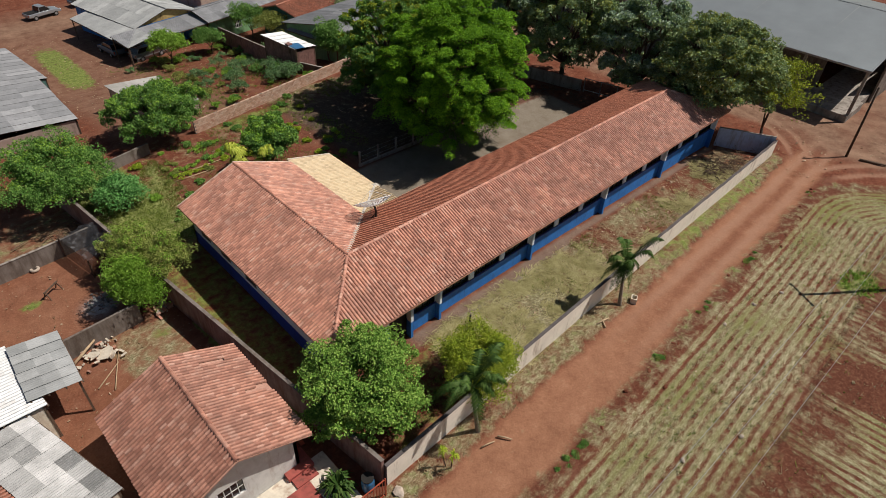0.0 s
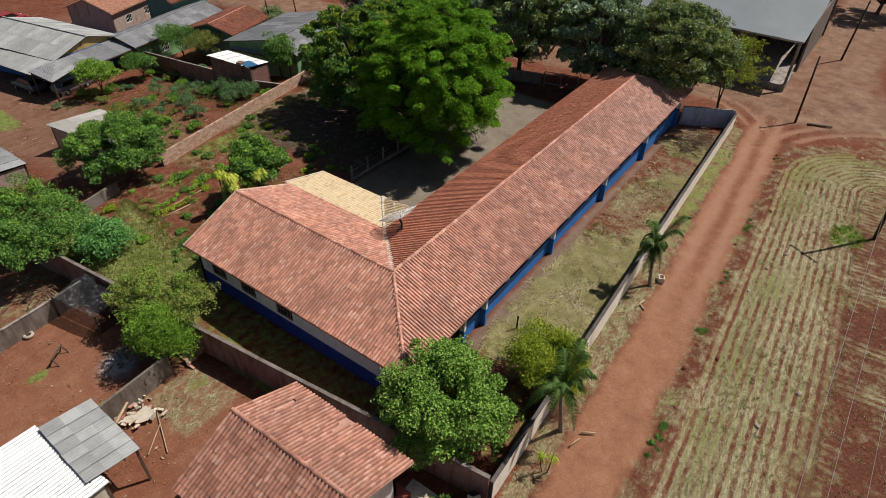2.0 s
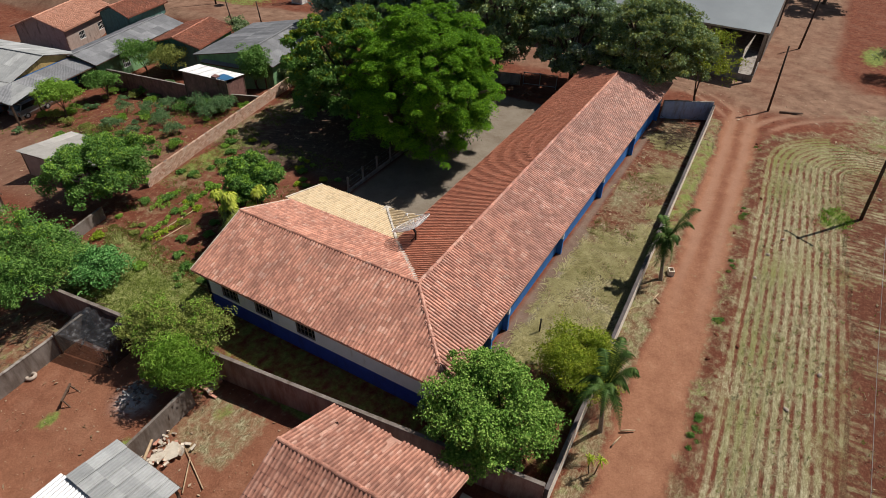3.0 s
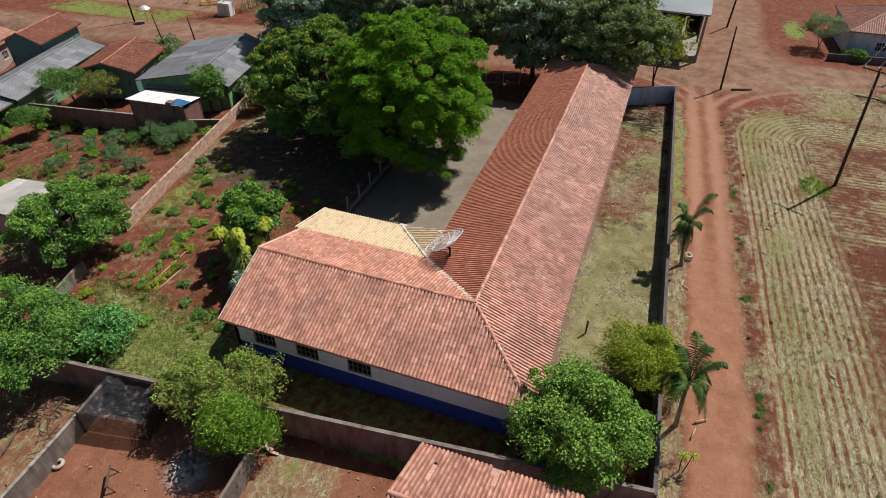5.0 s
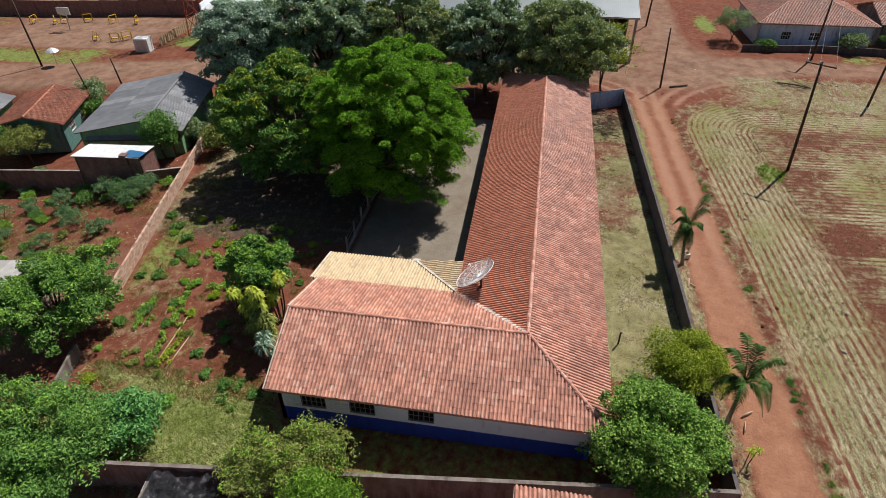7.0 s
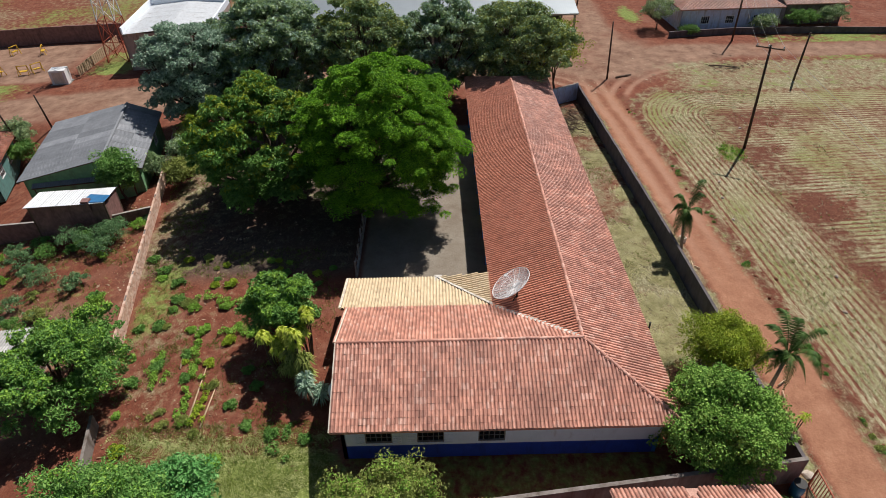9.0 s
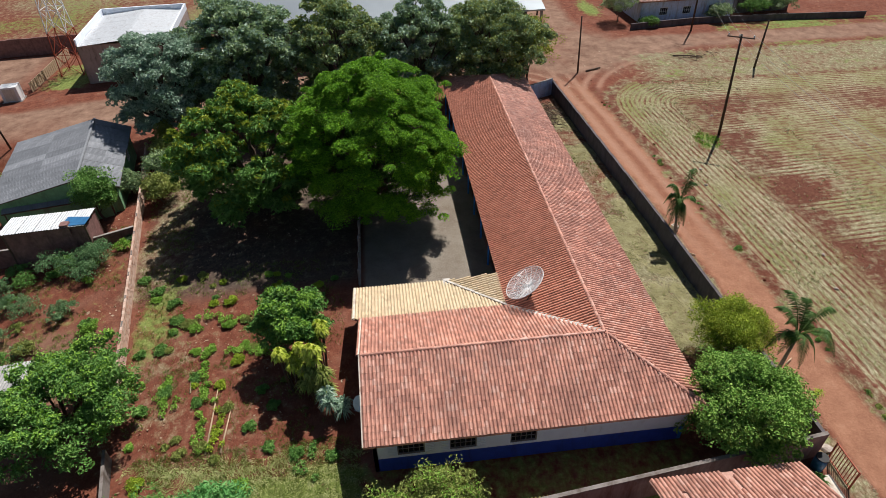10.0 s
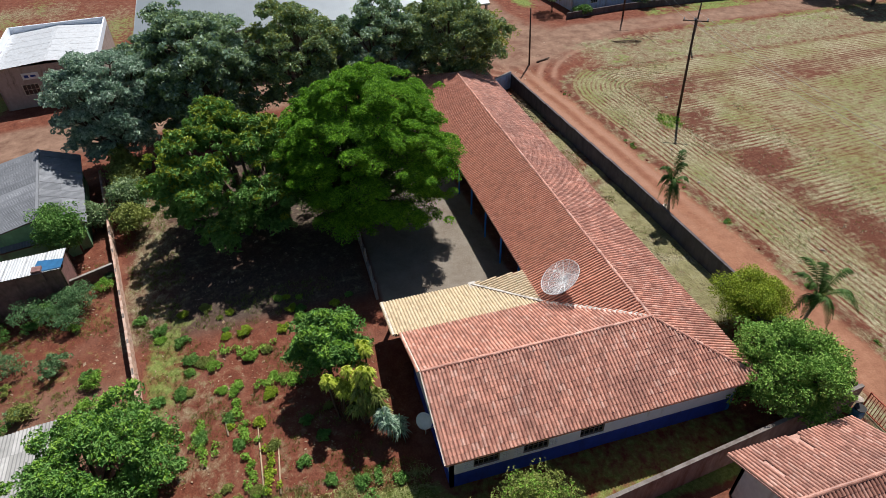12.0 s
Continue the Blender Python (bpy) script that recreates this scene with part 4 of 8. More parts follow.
# ---- the school ----
def build_school():
    X0, Y0 = 14.38, 20.26
    HALF, EAVE, RIDGE, NORTH, EAST = 4.14, 2.86, 4.44, 12.35, 37.45
    S = math.hypot(HALF, RIDGE - EAVE)
    k = HALF / S
    RISE = RIDGE - EAVE
    school = thing("school_building", "long L-shaped school with weathered clay tiles and blue-based walls", "building", pose(X0, Y0, 0))
    # deck under the tiles
    roof = Shape()
    H = HALF

    def deck(*pts):
        roof.prism([Vector((x, y, z - 0.015)) for x, y, z in pts], (0, 0, -0.10))
    deck((-H, -H, EAVE), (EAST, -H, EAVE), (EAST - H, 0, RIDGE), (0, 0, RIDGE))
    deck((-H, NORTH, EAVE), (-H, -H, EAVE), (0, 0, RIDGE), (0, NORTH, RIDGE))
    deck((H, H, EAVE), (0, 0, RIDGE), (EAST - H, 0, RIDGE), (EAST, H, EAVE))
    deck((H, NORTH, EAVE), (0, NORTH, RIDGE), (0, 0, RIDGE), (H, H, EAVE))
    deck((EAST, -H, EAVE), (EAST, H, EAVE), (EAST - H, 0, RIDGE))
    PX, PZ, PY = 7.66, 2.02, 12.75
    BY = 7.3
    deck((H, H, EAVE), (PX, BY, PZ), (PX, PY, PZ), (H, PY, EAVE))
    deck((H, H, EAVE), (7.1, H, EAVE), (PX, BY, PZ))
    rf = part("roof", roof, TILE, school, "low hipped roof with stained clay tiles")
    # clay tiles
    used = tiled_plane(rf, (-H, NORTH, EAVE), (-H, -H, EAVE), (H, 0, RISE), S,
                       lambda u, v: v < S and NORTH - u > -H + v * k - 0.06, TILE,
                       near=lambda u, v: 7.0 < u < 11.0 and v < 3.9, limit=200)
    tiled_plane(rf, (-H, -H, EAVE), (EAST, -H, EAVE), (0, H, RISE), S,
                lambda u, v: v < S and v * k - 0.06 < u < EAST + H - v * k + 0.06, TILE,
                near=lambda u, v: 5.0 < u < 7.2 and v < 3.4, limit=300 - used)
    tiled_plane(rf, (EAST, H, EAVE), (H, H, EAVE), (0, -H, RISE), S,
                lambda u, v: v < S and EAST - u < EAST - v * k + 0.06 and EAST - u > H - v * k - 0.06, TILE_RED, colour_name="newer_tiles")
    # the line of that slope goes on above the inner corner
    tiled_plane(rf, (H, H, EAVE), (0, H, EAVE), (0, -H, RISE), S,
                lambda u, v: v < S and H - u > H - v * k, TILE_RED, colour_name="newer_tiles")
    tiled_plane(rf, (H, 0, EAVE), (H, NORTH, EAVE), (-H, 0, RISE), S,
                lambda u, v: v < S and u > H - v * k - 0.06, TILE)
    tiled_plane(rf, (EAST, -H, EAVE), (EAST, H, EAVE), (-H, 0, RISE), S,
                lambda u, v: v < S and v * k - 0.05 < u < 2 * H - v * k + 0.05, TILE)
    # porch, roofed with cream tiles that carry on below the red ones
    dx, dz = PX - H, EAVE - PZ
    S2 = math.hypot(dx, dz)
    k2 = dx / S2
    tiled_plane(rf, (PX, H, PZ), (PX, PY, PZ), (-dx, 0, dz), S2,
                lambda u, v: v < S2 + 0.1 and u > (BY - H) * (1 - v * k2 / dx) + 0.02, TILE_CREAM, colour_name="cream_tiles")
    dy = BY - H
    S3 = math.hypot(dy, dz)
    k3 = dy / S3
    tiled_plane(rf, (PX, BY, PZ), (H, BY, PZ), (0, -dy, dz), S3,
                lambda u, v: v < S3 and PX - u > PX - dx * (v * k3 / dy) and PX - u < PX - 0.55 * v * k3 / dy, TILE_CREAM, colour_name="cream_tiles")
    # ridges, hips and the mortared valley
    ridge_line(rf, (0, 0, RIDGE + 0.06), (EAST - H, 0, RIDGE + 0.06), TILE, None)
    ridge_line(rf, (0, 0, RIDGE + 0.06), (0, NORTH, RIDGE + 0.06), TILE, None)
    ridge_line(rf, (-H, -H, EAVE + 0.07), (0, 0, RIDGE + 0.07), TILE, None)
    ridge_line(rf, (EAST, -H, EAVE + 0.07), (EAST - H, 0, RIDGE + 0.07), TILE, None)
    ridge_line(rf, (EAST, H, EAVE + 0.07), (EAST - H, 0, RIDGE + 0.07), TILE, None)
    v = Shape()
    r = random.Random(4)
    pts = [(0.15 + i * 0.25) for i in range(17)]
    for a, b in zip(pts, pts[1:]):
        w = 0.10 + r.random() * 0.05
        za, zb = RIDGE - a / H * RISE + 0.07, RIDGE - b / H * RISE + 0.07
        n = Vector((1, -1, 0)).normalized() * w
        v = Shape().prism([Vector((a, a, za)) + n, Vector((b, b, zb)) + n, Vector((b, b, zb)) - n, Vector((a, a, za)) - n], (0, 0, 0.03 + r.random() * 0.015))
        part("valley_mortar", v, MORTAR, rf)
    v = Shape()
    for i in range(8):
        a, b = i / 8, (i + 1) / 8
        A, B = Vector((H, H, EAVE)).lerp(Vector((PX, BY, PZ)), a), Vector((H, H, EAVE)).lerp(Vector((PX, BY, PZ)), b)
        part("valley_mortar", Shape().bar(A + Vector((0, 0, 0.09)), B + Vector((0, 0, 0.09)), 0.10 + r.random() * 0.05), MORTAR, rf)
    part("valley_mortar", Shape().box(PX - 0.45, PX + 0.1, BY - 0.35, BY + 0.1, PZ + 0.08, PZ + 0.16), MORTAR, rf)
    verge = Shape()
    verge.bar((H, PY + 0.05, EAVE + 0.06), (PX, PY + 0.05, PZ + 0.06), 0.12)
    verge.bar((-H, NORTH + 0.03, EAVE + 0.02), (0, NORTH + 0.03, RIDGE + 0.04), 0.055)
    verge.bar((0, NORTH + 0.05, RIDGE + 0.05), (H, NORTH + 0.05, EAVE + 0.05), 0.10)
    part("bargeboard", verge, CREAM_WALL, rf)
    gut = Shape()
    gut.bar((-H + 0.06, NORTH, EAVE - 0.09), (-H + 0.06, -H, EAVE - 0.09), 0.09)
    gut.bar((-H, -H + 0.06, EAVE - 0.09), (EAST, -H + 0.06, EAVE - 0.09), 0.09)
    part("fascia", gut, TIMBER, rf)
    # walls, in two bands of paint
    WX, SY, NY, EX, GY, IX = -3.62, -3.42, 2.6, 36.7, 12.0, 3.4
    SILL, HEAD, TOP = 1.25, 2.35, 2.80
    bays = [1.46] + [3.62 + 2.733 * i for i in range(12)] + [EX - 0.2]
    low, up, low2 = Shape(), Shape(), Shape()
    wall_run(low, (-0.7, SY), (EX, SY), -1.2, SILL, 0.2, [(0.75, 2.05, -1.0, SILL)])
    ops = []
    for a, b in zip(bays, bays[1:]):
        ops.append((a + 0.22 + 0.7, b - 0.22 + 0.7, SILL, HEAD))
    wall_run(up, (-0.7, SY), (EX, SY), SILL, TOP, 0.2, [(0.75, 2.05, SILL, HEAD)] + ops)
    wall_run(low2, (WX, GY), (WX, SY + 0.2), -0.3, SILL - 0.2, 0.2)
    wops = [(1.15, 2.45, 1.2, 2.05), (3.65, 4.95, 1.2, 2.05), (6.6, 7.9, 1.2, 2.05)]
    wall_run(up, (WX, GY), (WX, SY + 0.2), SILL - 0.2, TOP, 0.2, wops)
    wall_run(low, (WX, SY), (-0.7, SY), -0.3, SILL, 0.2)
    wall_run(up, (WX, SY), (-0.7, SY), SILL, TOP, 0.2)
    wall_run(low, (EX, SY), (EX, NY), -1.2, SILL, 0.2)
    wall_run(up, (EX, SY), (EX, NY), SILL, TOP, 0.2)
    wall_run(low, (EX, NY), (IX, NY), -1.2, SILL, 0.2)
    wall_run(up, (EX, NY), (IX, NY), SILL, TOP, 0.2)
    wall_run(low2, (IX, NY), (IX, GY), -0.3, SILL - 0.2, 0.2)
    wall_run(up, (IX, NY), (IX, GY), SILL - 0.2, TOP, 0.2)
    wall_run(low2, (IX, GY), (WX, GY), -0.3, SILL - 0.2, 0.2)
    wall_run(up, (IX, GY), (WX, GY), SILL - 0.2, TOP, 0.2)
    up.prism([(WX, GY, TOP), (IX, GY, TOP), (0, GY, RIDGE - 0.16)], (0, -0.2, 0))
    part("wall_base", low, BLUE, school, "wall base painted bright blue")
    part("wall_base", low2, ROYAL, school, "wall base painted deep royal blue")
    part("wall", up, WHITE, school, "white painted wall")
    part("floor_slab", Shape().box(WX + 0.2, IX - 0.2, SY + 0.2, GY - 0.2, -0.2, 0.02).box(IX - 0.2, EX - 0.2, SY + 0.2, NY - 0.2, -0.2, 0.02), CONCRETE, school)
    # ceiling painted near black, so the rooms look unlit through the windows
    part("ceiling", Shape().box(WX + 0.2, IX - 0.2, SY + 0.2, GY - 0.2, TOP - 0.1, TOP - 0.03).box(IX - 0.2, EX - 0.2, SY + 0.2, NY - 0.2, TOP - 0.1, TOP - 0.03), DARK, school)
    # blue piers, three windows apart, and white posts between the others
    for i, x in enumerate(bays):
        if i in (0, 1, 4, 7, 10, 13):
            p = Shape().box(x - 0.16, x + 0.02, SY - 0.34, SY - 0.003, -1.2, SILL)
            pier = part("pier", p, BLUE, school, "projecting blue pier")
            part("pier_head", Shape().box(x - 0.16, x + 0.02, SY - 0.34, SY - 0.003, SILL, TOP - 0.02), WHITE, pier)
        else:
            part("post", Shape().box(x - 0.2, x + 0.2, SY - 0.05, SY - 0.003, SILL + 0.05, TOP), WHITE, school)
    sill = Shape()
    sill.box(2.0, EX, SY - 0.06, SY - 0.002, SILL - 0.05, SILL + 0.03)
    part("sill_course", sill, NAVY, school, "navy band below the windows")
    w = 2.733 - 0.44
    win = window_meshes(w, HEAD - SILL, 3, 1, frame_mat=DARK)
    for a, b in zip(bays, bays[1:]):
        m = pose(a + 0.22, SY + 0.08, SILL) @ Matrix.Diagonal(((b - a - 0.44) / w, 1, 1, 1))
        place_window(school, win, m)
    win = window_meshes(1.3, 0.85, 4, 1, frame_mat=CONCRETE)
    for s, e, lo, hi in wops:
        place_window(school, win, Matrix.Translation((WX + 0.08, GY - s, lo)) @ pose(0, 0, 0, 0, 0, -90))
    # grid blocks beside the first two windows
    blk = Shape().box(-0.03, -0.002, -0.12, 0, 0, 0.105).mesh("vent_block", WHITE)
    for s, e, lo, hi in wops[:2]:
        for x0 in (s - 0.46, e + 0.04):
            for i in range(3):
                for j in range(6):
                    piece("vent_block", blk, school, Matrix.Translation((WX, GY - x0 - i * 0.14, lo + j * 0.135)))
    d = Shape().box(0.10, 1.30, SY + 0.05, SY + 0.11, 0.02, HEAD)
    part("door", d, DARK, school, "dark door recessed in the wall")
    # porch posts on the yard side
    for x, y in ((PX - 0.25, BY + 0.2), (PX - 0.25, PY - 2.6), (PX - 0.25, PY - 0.3)):
        part("porch_post", Shape().box(x - 0.09, x + 0.09, y - 0.09, y + 0.09, -0.1, PZ - 0.05), BLUE, school)
    for i in range(10):
        x = 8.2 + i * 3.1
        part("veranda_post", Shape().tube([(x, 3.85, -1.2), (x, 3.85, EAVE - 0.02)], [0.07, 0.07], 8), BLUE, school)
    return school


build_school()


# ---- boundary walls ----
def line_wall(name, label, pts, height, thick, material, coping=None, piers=0.0, base=None, category="wall", skin=None):
    """A wall along plan points, stepping with the ground, with a coping and piers."""
    t = thing(name, label, category, pose(pts[0][0], pts[0][1], 0), kind="structure")
    o = Vector((*pts[0], 0))
    s, c, p, k = Shape(), Shape(), Shape(), Shape()
    for a, b in zip(pts, pts[1:]):
        A, B = Vector((*a, 0)) - o, Vector((*b, 0)) - o
        d = (B - A).normalized()
        n = Vector((-d.y, d.x, 0))
        L = (B - A).length
        seg = max(1, round(L / 3.0))
        for i in range(seg):
            q, w = A + d * (L * i / seg), A + d * (L * (i + 1) / seg)
            mid = (q + w) / 2 + o
            g = gz(mid.x, mid.y)
            m = Matrix((d, n, Vector((0, 0, 1)))).transposed().to_4x4()
            m.translation = q
            s.box(0, L / seg, -thick / 2, thick / 2, g - 0.4, g + height, m)
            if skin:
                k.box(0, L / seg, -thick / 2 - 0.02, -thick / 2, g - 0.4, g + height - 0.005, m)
            if coping:
                c.box(-0.004, L / seg + 0.004, -thick / 2 - 0.022, thick / 2 + 0.005, g + height, g + height + 0.03, m)
            if piers:
                p.box(-0.11, 0.11, -thick / 2 - 0.035, thick / 2 + 0.035, g - 0.4, g + height - 0.01, m)
    part("masonry", s, material, t)
    if skin:
        part("limewashed_face", k, skin, t, "whitish limewashed face towards the road")
    if coping:
        part("coping", c, coping, t, "rough grey cement coping")
    if piers:
        part("piers", p, base or material, t)
    return t


def wall_s_y(x):
    return 10.63 + (x - 9.5) * 0.0355


def wall_w_x(y):
    return 8.95 - 0.108 * (y - 10.4)


# the yard face is shaded by colour: dark core behind the limewashed skin
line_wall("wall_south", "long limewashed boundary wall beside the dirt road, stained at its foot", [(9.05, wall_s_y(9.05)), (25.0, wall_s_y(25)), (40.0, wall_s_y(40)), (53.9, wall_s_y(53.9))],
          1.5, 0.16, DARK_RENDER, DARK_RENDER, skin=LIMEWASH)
line_wall("wall_east", "pale blue-grey rendered wall closing the end of the yard", [(53.85, wall_s_y(53.9) + 0.09), (51.6, 16.4)], 1.8, 0.16, PALE_BLUE, CONCRETE)
line_wall("wall_back", "low grey rendered wall behind the paved yard", [(48.7, 39.6), (49.67, 36.5), (51.4, 31.0)], 1.2, 0.15, CONCRETE)
line_wall("wall_west", "dark rain-stained boundary wall beside the gardens", [(8.98, wall_s_y(9) + 0.09), (wall_w_x(27), 27.0), (wall_w_x(44.5), 44.5)], 1.85, 0.16, PINKISH, CEMENT)


def block_wall(name, label, a, b, top_a, top_b, below, material):
    """A wall of hollow clay blocks laid in courses."""
    t = thing(name, label, "wall", pose(a[0], a[1], 0), kind="structure")
    A, B = Vector((0, 0, 0)), Vector((b[0] - a[0], b[1] - a[1], 0))
    d = B.normalized()
    n = Vector((-d.y, d.x, 0))
    m = Matrix((d, n, Vector((0, 0, 1)))).transposed().to_4x4()
    L = B.length
    s, j = Shape(), Shape()
    r = random.Random(3)
    course, bl = 0.155, 0.30
    for i in range(int(L / bl)):
        x = i * bl
        top = top_a + (top_b - top_a) * x / L
        for c in range(int((top - (top - below)) / course)):
            off = bl / 2 if c % 2 else 0
            z = top - (c + 1) * course
            dy = r.gauss(0, 0.006)
            s.box(x + off + 0.008, x + off + bl - 0.008, -0.075 + dy, 0.075 + dy, z + 0.009, z + course - 0.009, m)
    for i in range(12):
        x0, x1 = L * i / 12, L * (i + 1) / 12
        top = top_a + (top_b - top_a) * (x0 + x1) / 2 / L
        j.box(x0, x1, -0.055, 0.055, top - below, top - 0.02, m)
    part("mortar", j, CEMENT, t)
    tagged(part("blocks", s, material, t), kind="stuff")


block_wall("wall_north", "pale hollow-clay-block boundary wall between the gardens", (17.4, 46.3), (46.9, 52.5), 0.98, 0.45, 1.9, BRICK)
line_wall("wall_garden", "low broken wall beside the trees", [(9.2, 44.6), (13.2, 45.6)], 0.9, 0.15, CEMENT)
line_wall("wall_yard", "grey block wall between two bare yards", [(-8.0, 35.7), (0.1, 36.0), (3.7, 36.3), (6.1, 36.6)], 1.2, 0.14, CEMENT, CONCRETE)
line_wall("wall_yard", "grey block wall between two bare yards", [(-8.0, 26.8), (0.0, 27.2), (5.2, 27.6)], 1.35, 0.14, CEMENT)


def sloping_wall(name, label, a, b, thick, low, material):
    """A plain wall whose top runs straight from a to b down the slope."""
    t = thing(name, label, "wall", pose(0, 0, 0), kind="structure")
    A, B = Vector(a), Vector(b)
    d = B - A
    n = Vector((-d.y, d.x, 0)).normalized() * thick
    part("masonry", Shape().prism([A, B, B - Vector((0, 0, low)), A - Vector((0, 0, low))], n), material, t)
    c = Vector((0, 0, 0.04))
    part("coping", Shape().prism([A - n * 0.2, B - n * 0.2, B - n * 0.2 + c, A - n * 0.2 + c], n * 1.4), CONCRETE, t)


sloping_wall("wall_plot", "dark rear wall of the vegetable plot", (34.3, 77.6, -3.0), (32.3, 58.1, -0.2), 0.14, 2.6, SHED_BRICK)
sloping_wall("wall_porch", "low whitewashed wall along the edge of the porch", (22.9, 74.3, -3.75), (30.2, 76.1, -3.65), 0.15, 0.9, CREAM_WALL)
sloping_wall("wall_plot", "low dark wall between the brick shed and the block wall", (31.75, 52.2, 0.6), (33.0, 49.75, 0.5), 0.14, 1.6, SHED_BRICK)



# ---- houses ----
def house(name, label, x, y, rz, L, W, eave, rise, cover, wall, over=0.45, openings=((0, 0.3, "w"), (0, 0.7, "w")), cover_mat=None,
          gable=None, hip=False, near=None, sheet=1.1, skip=(), fascia=None, z=None, shift=0.0):
    """A gabled house: ridge along its own x, off the middle by shift. openings: (side 0 south 1 east 2 north 3 west, place 0..1, 'w' or 'd')."""
    t = thing(name, label, "house", pose(x, y, gz(x, y) if z is None else z, 0, 0, rz))
    hx, hy = L / 2 - over, W / 2 - over
    H = W / 2
    S = math.hypot(H, rise)
    ez = eave + rise * over / H
    w = Shape()
    corners = [(-hx, -hy), (hx, -hy), (hx, hy), (-hx, hy)]
    for side in range(4):
        a, b = corners[side], corners[(side + 1) % 4]
        run = math.dist(a, b)
        ops = []
        for sd, at, kind in openings:
            if sd == side:
                c = run * at
                ops.append((c - 0.6, c + 0.6, 0.95, 2.0) if kind == "w" else (c - 0.42, c + 0.42, 0.0, 2.05))
        m = wall_run(w, a, b, -0.5, ez - 0.05, 0.16, ops)
        for s, e, lo, hi in ops:
            if lo > 0.5:
                place_window(t, window_meshes(e - s, hi - lo, 3, 1, frame_mat=WHITE_METAL), m @ pose(s, 0.06, lo))
            else:
                part("door", Shape().box(s, e, 0.05, 0.1, 0.0, hi, m), TIMBER, t)
    if not hip:
        for sx in (-1, 1):
            g = Shape().prism([(sx * hx, -hy, ez - 0.05), (sx * hx, hy, ez - 0.05), (sx * hx, shift, eave + rise - 0.12)], (-sx * 0.16, 0, 0))
            part("gable", g, gable or wall, t)
    part("wall", w, wall, t)
    # floor and ceiling in near black: the unlit room is put into colour
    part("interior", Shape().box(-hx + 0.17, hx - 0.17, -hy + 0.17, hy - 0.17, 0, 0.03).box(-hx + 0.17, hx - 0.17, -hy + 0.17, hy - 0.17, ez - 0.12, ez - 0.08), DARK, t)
    rf = Shape()
    e = L / 2
    if hip:
        q = H
        rf.prism([(-e, -H, eave), (e, -H, eave), (e - q, 0, eave + rise), (-e + q, 0, eave + rise)], (0, 0, -0.08))
        rf.prism([(e, H, eave), (-e, H, eave), (-e + q, 0, eave + rise), (e - q, 0, eave + rise)], (0, 0, -0.08))
        rf.prism([(e, -H, eave), (e, H, eave), (e - q, 0, eave + rise)], (0, 0, -0.08))
        rf.prism([(-e, H, eave), (-e, -H, eave), (-e + q, 0, eave + rise)], (0, 0, -0.08))
    else:
        for sg in (-1, 1):
            rf.prism([(-e, sg * H, eave), (e, sg * H, eave), (e, shift, eave + rise), (-e, shift, eave + rise)], (0, 0, -0.07))
    roof = part("roof", rf, (cover_mat or TILE_FAR) if cover == "tile" else (fascia or TIMBER), t)
    if cover == "tile":
        mat = cover_mat or TILE_FAR
        k = H / S
        for sg in (-1, 1):
            ins = (lambda u, v: v < S and v * k < u < L - v * k) if hip else (lambda u, v: v < S and u < L)
            tiled_plane(roof, (-e, sg * H, eave), (e, sg * H, eave), (0, -sg * H, rise), S, ins, mat, near=near if sg == -1 else None, skip=skip if sg == -1 else ())
        if hip:
            for sg in (-1, 1):
                tiled_plane(roof, (sg * e, -H, eave), (sg * e, H, eave), (-sg * H, 0, rise), S, lambda u, v: v < S and v * k < u < W - v * k, mat)
                for s2 in (-1, 1):
                    ridge_line(roof, (sg * e, s2 * H, eave + 0.06), (sg * (e - H), 0, eave + rise + 0.06), mat)
            ridge_line(roof, (-e + H, 0, eave + rise + 0.06), (e - H, 0, eave + rise + 0.06), mat)
        else:
            ridge_line(roof, (-e, 0, eave + rise + 0.06), (e, 0, eave + rise + 0.06), mat)
    else:
        mat = cover_mat or FIBRE
        for sg in (-1, 1):
            sheeted_plane(roof, (-e, sg * H, eave), (e, sg * H, eave), (0, shift - sg * H, rise), math.hypot(H - sg * shift, rise), mat, sheet, 2 if S > 2.6 else 1)
        cap = Shape().bar((-e, shift, eave + rise + 0.06), (e, shift, eave + rise + 0.06), 0.16)
        part("ridge_cap", cap, mat, roof)
    return t


